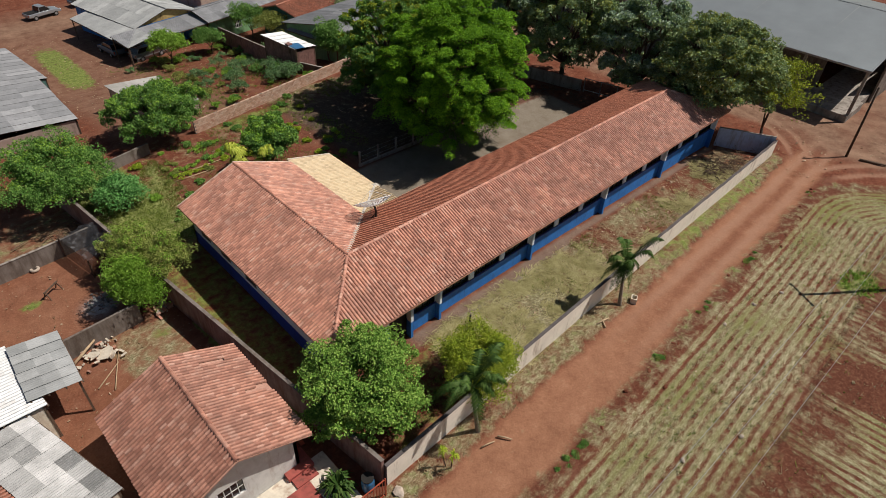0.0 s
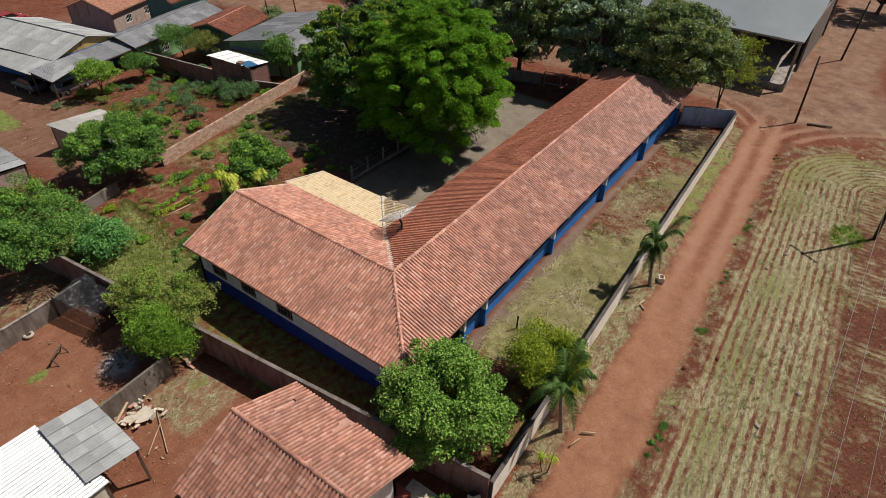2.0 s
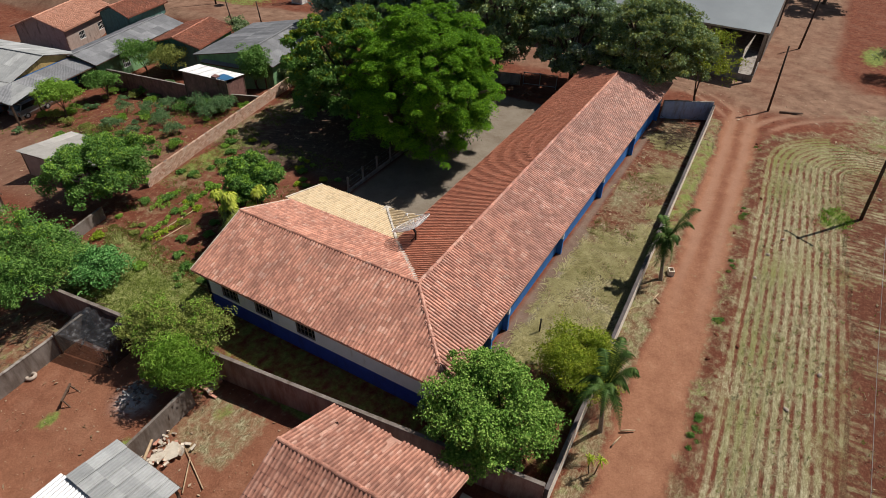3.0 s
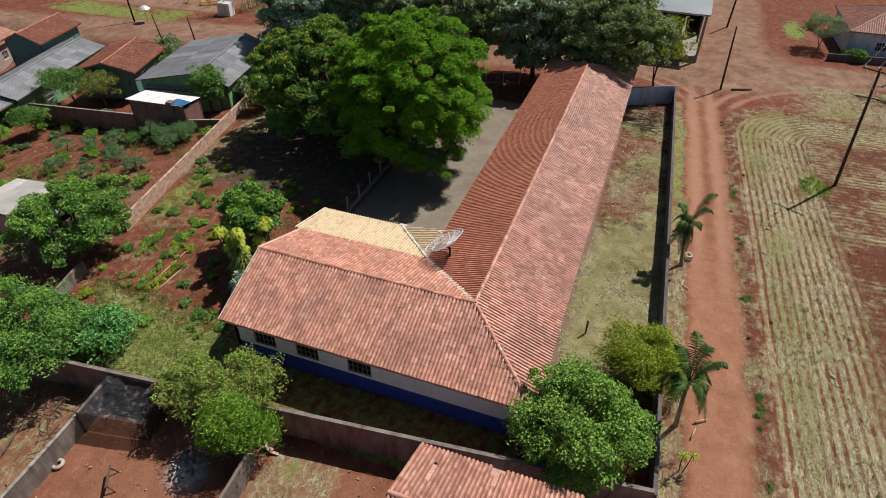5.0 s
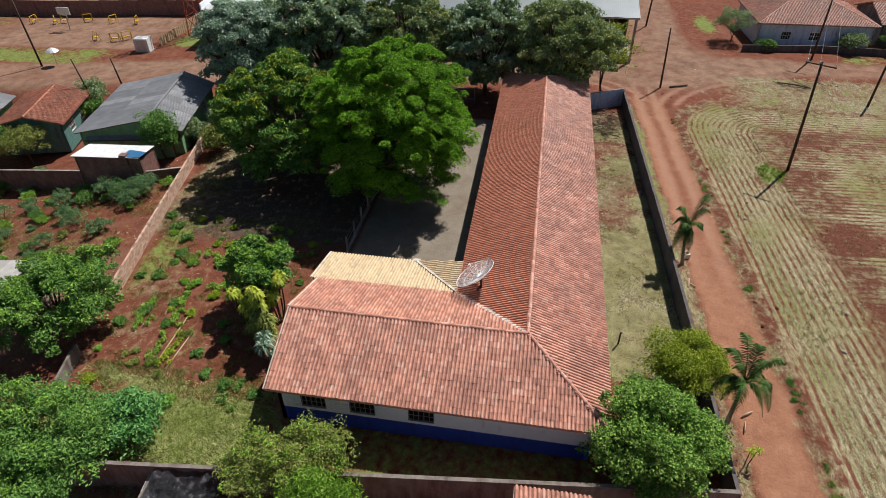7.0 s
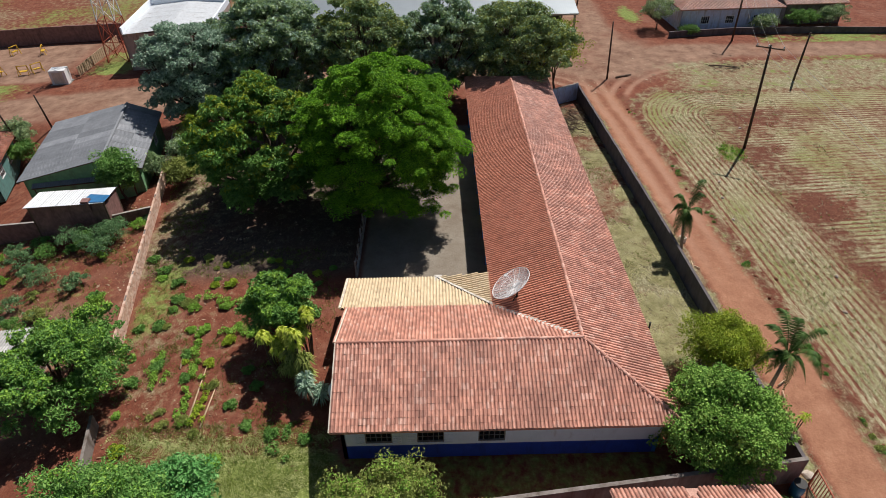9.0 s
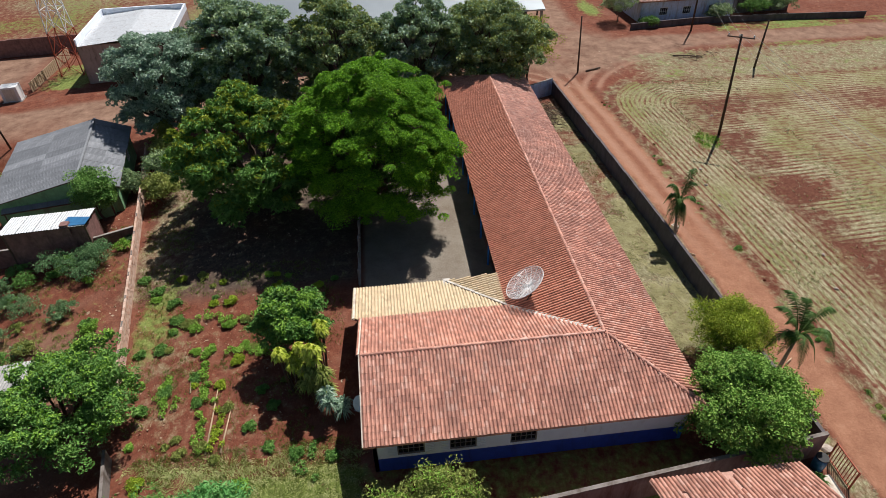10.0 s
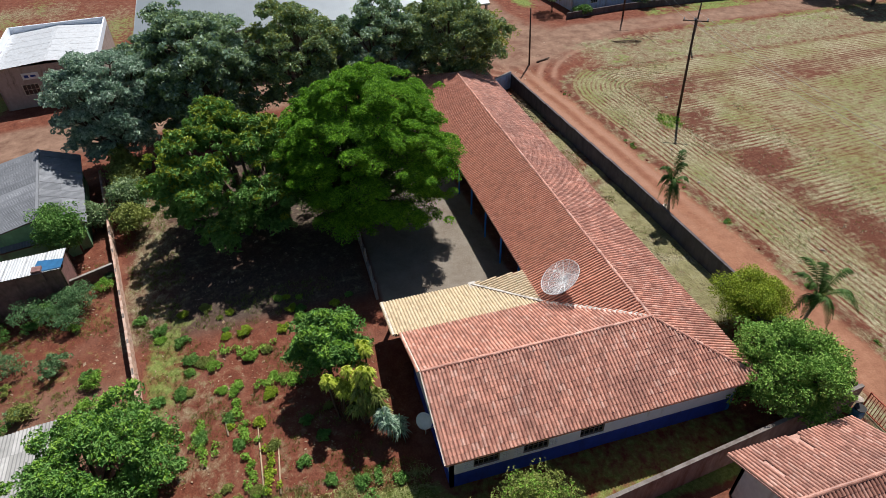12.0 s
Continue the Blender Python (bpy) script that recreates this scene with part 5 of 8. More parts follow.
def lean_to(name, label, x, y, rz, L, W, low, high, material, posts=True, sheet=1.05, wall=None, rows=1, pitch=0.177, walls=(), z=None):
    """A single-pitch roof of sheets on posts; it rises along its own y."""
    t = thing(name, label, "shed", pose(x, y, gz(x, y) if z is None else z, 0, 0, rz))
    S = math.hypot(W, high - low)
    deck = Shape()
    for i in range(4):
        f = i / 3
        yy, zz = -W / 2 + W * f, low + (high - low) * f
        deck.bar((-L / 2, yy, zz - 0.05), (L / 2, yy, zz - 0.05), 0.07)
    roof = part("roof", deck, TIMBER, t)
    sheeted_plane(roof, (-L / 2, -W / 2, low), (L / 2, -W / 2, low), (0, W, high - low), S, material, sheet, rows, pitch=pitch)
    if posts:
        for sx in (-1, 1):
            for sy, h in ((-1, low), (1, high)):
                part("post", Shape().box(sx * (L / 2 - 0.15) - 0.05, sx * (L / 2 - 0.15) + 0.05, sy * (W / 2 - 0.15) - 0.05, sy * (W / 2 - 0.15) + 0.05, -0.3, h - 0.06), TIMBER, t)
    if wall:
        w = Shape()
        hx, hy = L / 2 - 0.12, W / 2 - 0.12
        c = [(-hx, -hy), (hx, -hy), (hx, hy), (-hx, hy)]
        for side in walls or range(4):
            h = (low, (low + high) / 2, high, (low + high) / 2)[side]
            wall_run(w, c[side], c[(side + 1) % 4], -0.4, h - 0.08 if side in (0, 2) else low - 0.08, 0.14)
        part("wall", w, wall, t)
    return t


# small tiled house beside the boundary wall; two short rows of tiles have slipped out
small_house = house("tiled_house", "small cream house with a two-pitch clay tile roof and slipped tiles", 4.03, 16.85, 90, 6.95, 6.5, 2.55, 1.48, "tile", PALE_WALL, 0.55,
                    openings=((3, 0.42, "w"), (0, 0.25, "w"), (0, 0.75, "d"), (2, 0.5, "w")), cover_mat=TILE_HOUSE,
                    near=lambda u, v: True, skip={(18, j) for j in range(4)} | {(19, 0), (19, 1), (17, 0)} | {(31, j) for j in range(3, 7)}, z=0)
house("grey_roofed_house", "blue house with a wide grey fibre-cement roof and an ochre gable", 27.6, 84.7, 101, 14.0, 9.4, 2.9, 1.3, "sheet", BLUE, 0.3, gable=OCHRE,
      openings=((0, 0.3, "w"), (3, 0.4, "d")), cover_mat=FIBRE_PALE, z=-4.2)
lean_to("porch_roof", "grey fibre-cement porch roof on posts", 27.08, 75.79, 12, 11.4, 3.1, 2.3, 2.88, FIBRE, wall=None, z=-4.2)
lean_to("porch_roof", "grey fibre-cement porch roof on posts", 22.5, 80.2, -82.8, 14.0, 3.0, 2.3, 2.88, FIBRE_PALE, wall=None, z=-4.2)
lean_to("sheet_shed", "low weathered shed roofed with grey fibre-cement sheets", 7.1, 58.3, 90, 11.0, 6.8, 2.4, 2.9, FIBRE, wall=TAUPE, rows=3)
lean_to("sheet_shed", "dark weathered shed roofed with old sheets", 9.0, 75.0, 95, 11.2, 5.7, 2.4, 3.1, FIBRE, wall=TEAL_WALL, rows=2)
lean_to("low_shed", "low lean-to with dusty pale sheets", 17.3, 54.0, 97, 7.4, 4.8, 1.2, 1.75, FIBRE_WHITE, wall=TAUPE, rows=3)
brick_shed = lean_to("brick_shed", "small brick shed with a whitish sheet roof", 32.4, 55.05, 95, 5.7, 2.6, 3.1, 3.4, TIN, wall=SHED_BRICK, z=-1.3)
part("chimney", Shape().box(-1.75, -1.2, 0.85, 1.4, 2.7, 3.62), SHED_BRICK, brick_shed, "short brick chimney")
part("tarpaulin", Shape().prism([(-2.9, 0.2, 3.33), (-1.3, -0.2, 3.28), (-1.2, 1.3, 3.47), (-2.86, 1.32, 3.46)], (0, 0, 0.03)), BLUE_PLASTIC, brick_shed, "blue plastic sheet laid over the roof end")
lean_to("green_porch", "low grey sheet roof at the end of the green house", 36.5, 56.2, -79, 7.6, 1.5, 2.0, 2.35, FIBRE, wall=GREEN_WALL, z=-0.85)
house("green_house", "low green-walled house with a broad grey fibre-cement roof", 41.3, 57.15, 11, 10.9, 9.4, 2.5, 1.2, "sheet", GREEN_WALL, 0.35, cover_mat=FIBRE, z=-0.75, shift=-2.0)
house("red_roofed_house", "small teal-walled house with orange clay tiles", 43.7, 71.2, 16, 8.2, 6.8, 2.7, 0.95, "tile", TEAL_WALL, z=-3.3)
house("long_house", "long low green-walled house with grey fibre-cement sheets", 39.8, 79.6, 13, 16.0, 6.0, 2.9, 0.85, "sheet", GREEN_WALL, cover_mat=FIBRE)
house("red_roofed_house", "clay-tiled house behind a long grey roof", 47.3, 87.2, 12, 8.0, 5.4, 3.2, 1.2, "tile", TEAL_WALL)
house("peach_roofed_house", "house with a new peach-coloured tile roof", 42.2, 95.2, 20, 11.0, 8.0, 3.0, 1.5, "tile", TAUPE, cover_mat=TILE_PEACH)
house("street_house", "pale blue house with an old clay tile hip roof", 81.9, -13.0, 92, 14.5, 10.6, 3.0, 1.9, "tile", PALE_BLUE, 0.4,
      openings=((2, 0.25, "w"), (2, 0.5, "w"), (2, 0.78, "w"), (1, 0.5, "w")), hip=True, cover_mat=TILE_FAR)
house("street_house", "house with an old clay tile roof beside the street", 83.0, -25.5, 92, 9.0, 9.0, 2.9, 1.6, "tile", CEMENT, 0.4, cover_mat=TILE_FAR)
lean_to("tin_shed", "open shed of bare ribbed grey sheets on posts", 0.15, 25.1, 88, 4.0, 2.1, 2.25, 2.45, FIBRE_PALE, rows=3, sheet=0.7, pitch=0.12, z=0)
lean_to("tin_shed", "shed with a bright white ribbed tin roof", -2.0, 25.0, 95, 5.0, 2.6, 2.3, 2.6, TIN, wall=CREAM_WALL, pitch=0.2, z=0)
lean_to("tin_shed", "shed roofed with patched white and grey sheets", -1.6, 19.3, 105, 6.4, 2.4, 2.2, 2.5, TIN_PATCH, wall=CREAM_WALL, rows=3, sheet=0.8, pitch=0.12, z=0)
house("tiled_house", "neighbouring house with an orange clay tile roof", -6.4, 31.2, 92, 6.5, 7.0, 2.5, 1.3, "tile", CREAM_WALL, cover_mat=TILE_FAR, z=0)
house("tiled_house", "neighbouring house with an orange clay tile roof", -5.6, 19.0, 104, 8.0, 5.4, 2.4, 1.0, "tile", CREAM_WALL, cover_mat=TILE_FAR, z=0)


def build_warehouse():
    g = gz(70, 30)
    t = thing("warehouse", "open-fronted warehouse under a large pale zinc roof", "warehouse", pose(70, 30, g))
    L0, L1, F, B = -19.9, 20.5, -3.2, 22.0
    low, high = 5.4, 7.6
    deck = Shape().prism([(F, L0, low), (F, L1, low), ((F + B) / 2, L1, high), ((F + B) / 2, L0, high)], (0, 0, -0.15))
    deck.prism([(B, L0, low), (B, L1, low), ((F + B) / 2, L1, high), ((F + B) / 2, L0, high)], (0, 0, -0.15))
    roof = part("roof", deck, GALV, t)
    half = (B - F) / 2
    S = math.hypot(half, high - low)
    sheeted_plane(roof, (F, L1, low), (F, L0, low), (half, 0, high - low), S, STEEL_ROOF, 1.02, 1, pitch=0.25, depth=0.003)
    sheeted_plane(roof, (B, L0, low), (B, L1, low), (-half, 0, high - low), S, STEEL_ROOF, 1.02, 1, pitch=0.25, depth=0.003)
    for i in range(8):
        y = L0 + 0.3 + i * (L1 - L0 - 0.6) / 7
        part("column", Shape().box(F + 0.3, F + 0.55, y - 0.13, y + 0.13, -0.5, low - 0.15), CONCRETE, t)
    w = Shape()
    wall_run(w, (B - 0.3, L0), (B - 0.3, L1), -1, low - 0.15, 0.2)
    wall_run(w, (F + 8, L1 - 0.2), (B - 0.3, L1 - 0.2), -1, low - 0.15, 0.2)
    wall_run(w, (F + 8, L0 + 0.2), (B - 0.3, L0 + 0.2), -1, low - 0.15, 0.2)
    wall_run(w, (F + 5, L0 + 5), (F + 5, L1), -1, low - 0.15, 0.2)
    part("wall", w, CEMENT, t)
    part("floor_slab", Shape().box(F + 0.1, F + 4.9, L0 + 0.2, L1 - 0.3, -0.6, 0.8).box(F + 4.9, B - 0.4, L0 + 0.5, L0 + 4.9, -0.6, 0.8), CONCRETE, t, "raised cement loading floor")
    return t


build_warehouse()


def build_hall():
    """White flat-roofed hall with a parapet, behind the trees."""
    g = gz(69, 60)
    t = thing("white_hall", "taupe-walled hall with white roof sheets behind a parapet", "building", pose(73.7, 60.1, g, 0, 0, 4))
    hx, hy, h = 6.0, 5.3, 4.4
    w = Shape()
    c = [(-hx, -hy), (hx, -hy), (hx, hy), (-hx, hy)]
    for sd in range(4):
        m = wall_run(w, c[sd], c[(sd + 1) % 4], -0.5, h, 0.2, [(2.2, 3.8, 1.3, 2.5), (6.6, 8.2, 1.3, 2.5)] if sd == 3 else [])
        if sd == 3:
            for s in (2.2, 6.6):
                place_window(t, window_meshes(1.6, 1.2, 3, 1, frame_mat=CREAM_WALL), m @ pose(s, 0.06, 1.3))
            part("sign_board", Shape().box(2.6, 4.2, -0.06, -0.005, 3.0, 3.7, m), WHITE_METAL, t, "small white sign board")
            part("sign_bars", Shape().box(2.8, 3.2, -0.075, -0.061, 3.2, 3.5, m).box(3.4, 3.9, -0.075, -0.061, 3.25, 3.45, m), NAVY, t)
    part("wall", w, TAUPE, t)
    par = Shape()
    for sd in (0, 1, 2):
        wall_run(par, c[sd], c[(sd + 1) % 4], h, h + 0.75, 0.18)
    part("parapet", par, WHITE, t)
    deck = Shape().prism([(-hx, -hy + 0.2, h - 0.05), (-hx, 0, h + 0.35), (hx - 0.2, 0, h + 0.35), (hx - 0.2, -hy + 0.2, h - 0.05)], (0, 0, -0.05))
    deck.prism([(-hx, hy - 0.2, h - 0.05), (-hx, 0, h + 0.35), (hx - 0.2, 0, h + 0.35), (hx - 0.2, hy - 0.2, h - 0.05)], (0, 0, -0.05))
    roof = part("roof", deck, GALV, t)
    for sg in (-1, 1):
        sheeted_plane(roof, (-hx - 0.3, sg * (hy - 0.2), h), (hx - 0.2, sg * (hy - 0.2), h), (0, -sg * (hy - 0.2), 0.4), hy - 0.2, TIN, 1.0, 1, depth=0.012)


build_hall()


# ---- trees ----
def dome(r, n, rx, ry, rz, z, size, flat=0.5, low=1.5):
    """Lobes spread over a dome, like the heavy boughs of a big crown."""
    out = []
    for i in range(n):
        h = 1 - low * (i + 0.5) / n
        a, q = i * 2.39996 + r.uniform(-0.2, 0.2), math.sqrt(max(0.0, 1 - h * h))
        k = r.uniform(0.62, 0.84)
        s = size * r.uniform(0.8, 1.25)
        out.append((rx * q * k * math.cos(a), ry * q * k * math.sin(a), z + rz * h * k, s, s, s * flat))
    return out


pr = random.Random(11)


def flame_tree(x, y, seed):
    """A broad crown of flat feathery fans, ranged in layers over wide boughs."""
    r = np.random.default_rng(seed)
    t = thing("flame_tree", "broad bright green flame tree with a layered feathery crown", "tree", pose(x, y, gz(x, y)))
    boughs = [(a + 0.3, b - 2.3, *c) for a, b, *c in dome(pr, 30, 6.1, 6.1, 5.3, 6.2, 1.7, 0.5, 1.75)]
    part("trunk", limbs((0, 0, 0), boughs, r, 0.4, 1.8), BARK, t, smooth=True)
    n = 480
    h = 1 - 1.66 * (np.arange(n) + 0.5) / n
    a = np.arange(n) * 2.39996 + r.normal(size=n) * 0.3
    q = np.sqrt(np.clip(1 - h * h, 0, 1))
    bump = value_noise(a * 1.9 + 20, h * 6 + 20, 1.0, 3)
    k = (0.76 + 0.28 * bump) * (0.80 + 0.26 * r.random(n))
    p = np.stack([0.3 + 6.0 * q * k * np.cos(a), -2.3 + 6.0 * q * k * np.sin(a), 6.0 + 6.3 * h * k], axis=1)
    tilt = np.stack([np.cos(a) * q, np.sin(a) * q], axis=1) * 0.22
    rad = 0.45 + 0.7 * r.random(n) ** 1.5
    keep = r.random(n) < 0.70 + 0.3 * h
    p, tilt, rad = p[keep], tilt[keep], rad[keep]
    part("crown", sprays("crown", p, rad, 520, 0.17, LEAF_FLAME, r, 0.42, 0.42, tilt), LEAF_FLAME, t)
    twigs = p[r.random(len(p)) < 0.8]
    part("small_sprays", sprays("small_sprays", twigs + r.normal(size=twigs.shape) * np.array([0.8, 0.8, 0.35]), np.full(len(twigs), 0.42), 200, 0.15, LEAF_FLAME, r, 0.42, 0.5), LEAF_FLAME, t)
    # dark leaves fill the crown so that its gaps look shaded
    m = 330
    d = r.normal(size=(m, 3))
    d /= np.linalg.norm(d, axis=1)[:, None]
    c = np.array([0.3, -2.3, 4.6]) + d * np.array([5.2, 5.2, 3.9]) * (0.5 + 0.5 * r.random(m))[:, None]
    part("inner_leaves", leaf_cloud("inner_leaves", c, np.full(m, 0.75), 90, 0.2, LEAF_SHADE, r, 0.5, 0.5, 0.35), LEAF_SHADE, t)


flame_tree(32.7, 33.7, 3)
tree("mango_tree", "dense dark green tree with upper leaves coloured paler as if sunlit", 35.6, 40.6,
     dome(pr, 60, 6.6, 6.0, 5.4, 4.6, 1.25, 0.8, 1.85), LEAF_MID, clumps=820, leaves=56, leaf=0.34, trunk=0.3, fork=1.2, clump=(0.2, 0.62), seed=5, slim=0.40, surface=0.36, second=(LEAF_TIP, 0.5, 2.4))
tree("street_tree", "large grey-green street tree with a rounded crown", 49.2, 50.7,
     dome(pr, 50, 4.5, 4.5, 5.6, 5.4, 1.1, 0.8, 1.85), LEAF_GREY, clumps=640, leaves=62, leaf=0.30, trunk=0.26, fork=1.8, seed=6, clump=(0.3, 0.7), surface=0.45)
tree("street_tree", "tall dense grey-green street tree", 52.7, 43.4,
     dome(pr, 60, 6.1, 6.1, 6.6, 6.1, 1.3, 0.8, 1.85), LEAF_MANGO, clumps=800, leaves=62, leaf=0.34, trunk=0.34, fork=2.0, seed=7, clump=(0.3, 0.8), surface=0.45, second=(LEAF_GREY, 1.0, 3.0))
tree("street_tree", "dark street tree with an open crown", 52.4, 34.3,
     dome(pr, 45, 4.7, 4.9, 6.0, 6.1, 1.15, 0.85, 1.85), LEAF_MANGO, clumps=460, leaves=62, leaf=0.30, trunk=0.24, fork=2.0, seed=8, clump=(0.3, 0.75), surface=0.4, second=(LEAF_OLIVE, 0.6, 2.0))
tree("street_tree", "grey-green street tree behind the classrooms", 54.2, 26.5,
     dome(pr, 45, 4.8, 5.0, 5.6, 5.4, 1.2, 0.8, 1.85), LEAF_MANGO, clumps=540, leaves=62, leaf=0.30, trunk=0.25, fork=1.8, seed=9, clump=(0.25, 0.7), surface=0.4, second=(LEAF_GREY, 1.0, 3.0))
tree("street_tree", "dense tree leaning over the end of the school roof", 53.6, 19.2,
     dome(pr, 60, 5.6, 5.9, 4.6, 5.9, 1.35, 0.8, 1.75), LEAF_MANGO, clumps=660, leaves=64, leaf=0.26, surface=0.35, trunk=0.32, fork=1.8, seed=10, clump=(0.25, 0.75), second=(LEAF_OLIVE, 0.8, 3.0))
tree("sparse_tree", "thin yellowing tree at the street corner", 56.4, 14.2,
     [(0, -0.6, 4.0, 2.4, 2.4, 2.2), (-0.6, 0.8, 5.2, 2.5, 2.3, 2.0), (0.5, 0.2, 6.2, 2.0, 2.0, 1.4)], LEAF_TIP, clumps=150, leaves=36, leaf=0.2, trunk=0.13, fork=1.0, seed=21, surface=0.3, clump=(0.3, 0.8))
tree("garden_tree", "round citrus tree standing by the block wall", 15.2, 47.9,
     dome(pr, 14, 3.3, 3.3, 2.3, 2.2, 1.3, 0.75), LEAF_MID, clumps=330, leaves=80, leaf=0.19, trunk=0.14, fork=0.7, seed=12, surface=0.45, clump=(0.25, 0.65), second=(LEAF_BRIGHT, 0.35, 1.2))
tree("garden_tree", "spreading dark green tree over the corner of the lawn", 6.3, 41.9,
     [(0, 0, 2.8, 2.8, 3.0, 2.1), (-1.2, 1.8, 2.6, 2.6, 2.4, 1.9), (-0.6, -1.9, 2.4, 2.2, 2.0, 1.7), (1.1, 0.4, 2.2, 1.9, 2.2, 1.6), (-2.4, -0.6, 2.5, 2.2, 2.2, 1.8)], LEAF_MID, clumps=290, leaves=110, leaf=0.16, trunk=0.16, fork=0.7, seed=13, clump=(0.3, 0.7), surface=0.45, second=(LEAF_BRIGHT, 0.12, 1.2))
tree("leafy_shrub", "bluish green shrub beside the lawn", 8.6, 39.4, [(0, 0, 1.1, 1.3, 1.5, 1.1), (0.3, 0.9, 0.9, 0.9, 0.9, 0.9)], LEAF_JADE, clumps=90, leaves=70, leaf=0.2, trunk=0.05, fork=0.3, seed=14, category="shrub")
tree("garden_tree", "olive green small-leaved tree over the boundary wall", 7.0, 30.4,
     [(0, 0.2, 2.4, 1.7, 1.9, 1.3), (0.7, -1.3, 2.3, 1.4, 1.4, 1.1), (-0.4, 1.3, 2.1, 1.4, 1.4, 1.1)], LEAF_OLIVE, clumps=230, leaves=60, leaf=0.13, trunk=0.1, fork=0.9, seed=15, surface=0.35, clump=(0.2, 0.6), second=(LEAF_BRIGHT, 0.3, 1.0))
tree("bamboo_shrub", "bright green feathery shrub beside the yard wall", 5.5, 28.7,
     [(0, 0, 1.9, 1.0, 1.1, 1.6), (0.4, -0.7, 1.4, 0.9, 0.9, 1.2), (-0.3, 0.8, 1.5, 0.8, 0.9, 1.1)], LEAF_BRIGHT, clumps=150, leaves=100, leaf=0.22, trunk=0.06, fork=0.5, seed=16, slim=0.12, upward=0.1, category="shrub", surface=0.3, clump=(0.25, 0.85))
tree("garden_tree", "bushy bright green tree inside the corner of the wall", 10.6, 14.2,
     [(0, 0, 2.2, 1.9, 2.2, 1.7)] + dome(pr, 22, 2.9, 3.2, 2.2, 2.4, 1.0, 0.85, 1.75),
     LEAF_CORNER, clumps=520, leaves=90, leaf=0.13, trunk=0.13, fork=0.6, seed=17, clump=(0.18, 0.58), slim=0.65, surface=0.4)
for i, (x, y, k) in enumerate(((37.6, 48.9, 1.0), (40.4, 49.4, 1.25), (43.2, 49.9, 1.1), (39.2, 52.0, 0.9), (46.0, 50.2, 1.2))):
    tree("leafy_shrub", "dark thin shrub growing beside the block wall", x, y, [(0, 0, 1.3 * k, 1.1 * k, 1.0 * k, 1.2 * k), (0.5, -0.5, 0.9 * k, 0.9 * k, 0.9 * k, 0.8 * k)], LEAF_MANGO if i % 2 else LEAF_OLIVE,
         clumps=60, leaves=60, leaf=0.22, trunk=0.05, fork=0.4, seed=120 + i, category="shrub")
tree("leafy_shrub", "tall shrub with yellow tips beside the limewashed wall", 16.0, 11.75,
     dome(pr, 9, 1.8, 1.7, 1.4, 1.7, 0.8, 0.8), LEAF_TIP, clumps=190, leaves=90, leaf=0.12, trunk=0.08, fork=0.4, seed=18, second=(LEAF_LETTUCE, 0.6, 0.7), category="shrub")
tree("garden_tree", "glossy green tree in the vegetable garden", 19.3, 36.7,
     dome(pr, 10, 1.75, 1.8, 1.7, 2.9, 0.8, 0.85, 1.75), LEAF_MID, clumps=190, leaves=90, leaf=0.22, surface=0.45, second=(LEAF_BRIGHT, 0.3, 1.2), trunk=0.1, fork=0.9, seed=19, clump=(0.3, 0.55))
for i, (x, y, s, m) in enumerate(((37.6, 73.4, 1.35, LEAF_MID), (38.8, 70.2, 1.15, LEAF_OLIVE), (25.6, 70.9, 1.15, LEAF_BRIGHT), (30.9, 71.4, 0.9, LEAF_MID))):
    tree("garden_tree", "small leafy tree behind the houses", x, y, [(0, 0, 2.2 * s, 1.7 * s, 1.7 * s, 1.3 * s), (0.7 * s, 0.4 * s, 1.8 * s, 1.3 * s, 1.3 * s, 1.1 * s), (-0.7 * s, 0.3 * s, 2.3 * s, 1.2 * s, 1.3 * s, 1.0 * s)],
         m, clumps=90, leaves=70, leaf=0.2, trunk=0.09, fork=0.9, seed=30 + i)
tree("garden_tree", "narrow dark green tree at the corner of the green house", 36.0, 53.1, [(0, 0, 3.0, 1.3, 1.3, 1.6), (0.3, 0.4, 1.8, 1.1, 1.2, 1.2), (-0.3, -0.4, 2.2, 1.1, 1.0, 1.2)],
     LEAF_MID, clumps=120, leaves=70, leaf=0.2, trunk=0.1, fork=0.8, seed=46)
for i, (x, y, s) in enumerate(((77.6, -3.5, 1.5), (74.6, -7.2, 0.4), (75.4, -17.4, 0.75), (76.0, -22.6, 1.0), (76.6, -27.0, 1.1), (46.9, 68.4, 0.9), (49.0, 69.3, 1.0), (45.7, 75.8, 0.8))):
    tree("yard_tree", "small yard tree near the street", x, y, [(0, 0, 1.7 * s, 1.5 * s, 1.6 * s, 1.2 * s), (0.5, 0.6, 1.3 * s, 1.1 * s, 1.1 * s, 0.9 * s)],
         LEAF_MID if i % 2 else LEAF_MANGO, clumps=60, leaves=60, leaf=0.22, trunk=0.08, fork=0.6, seed=50 + i)


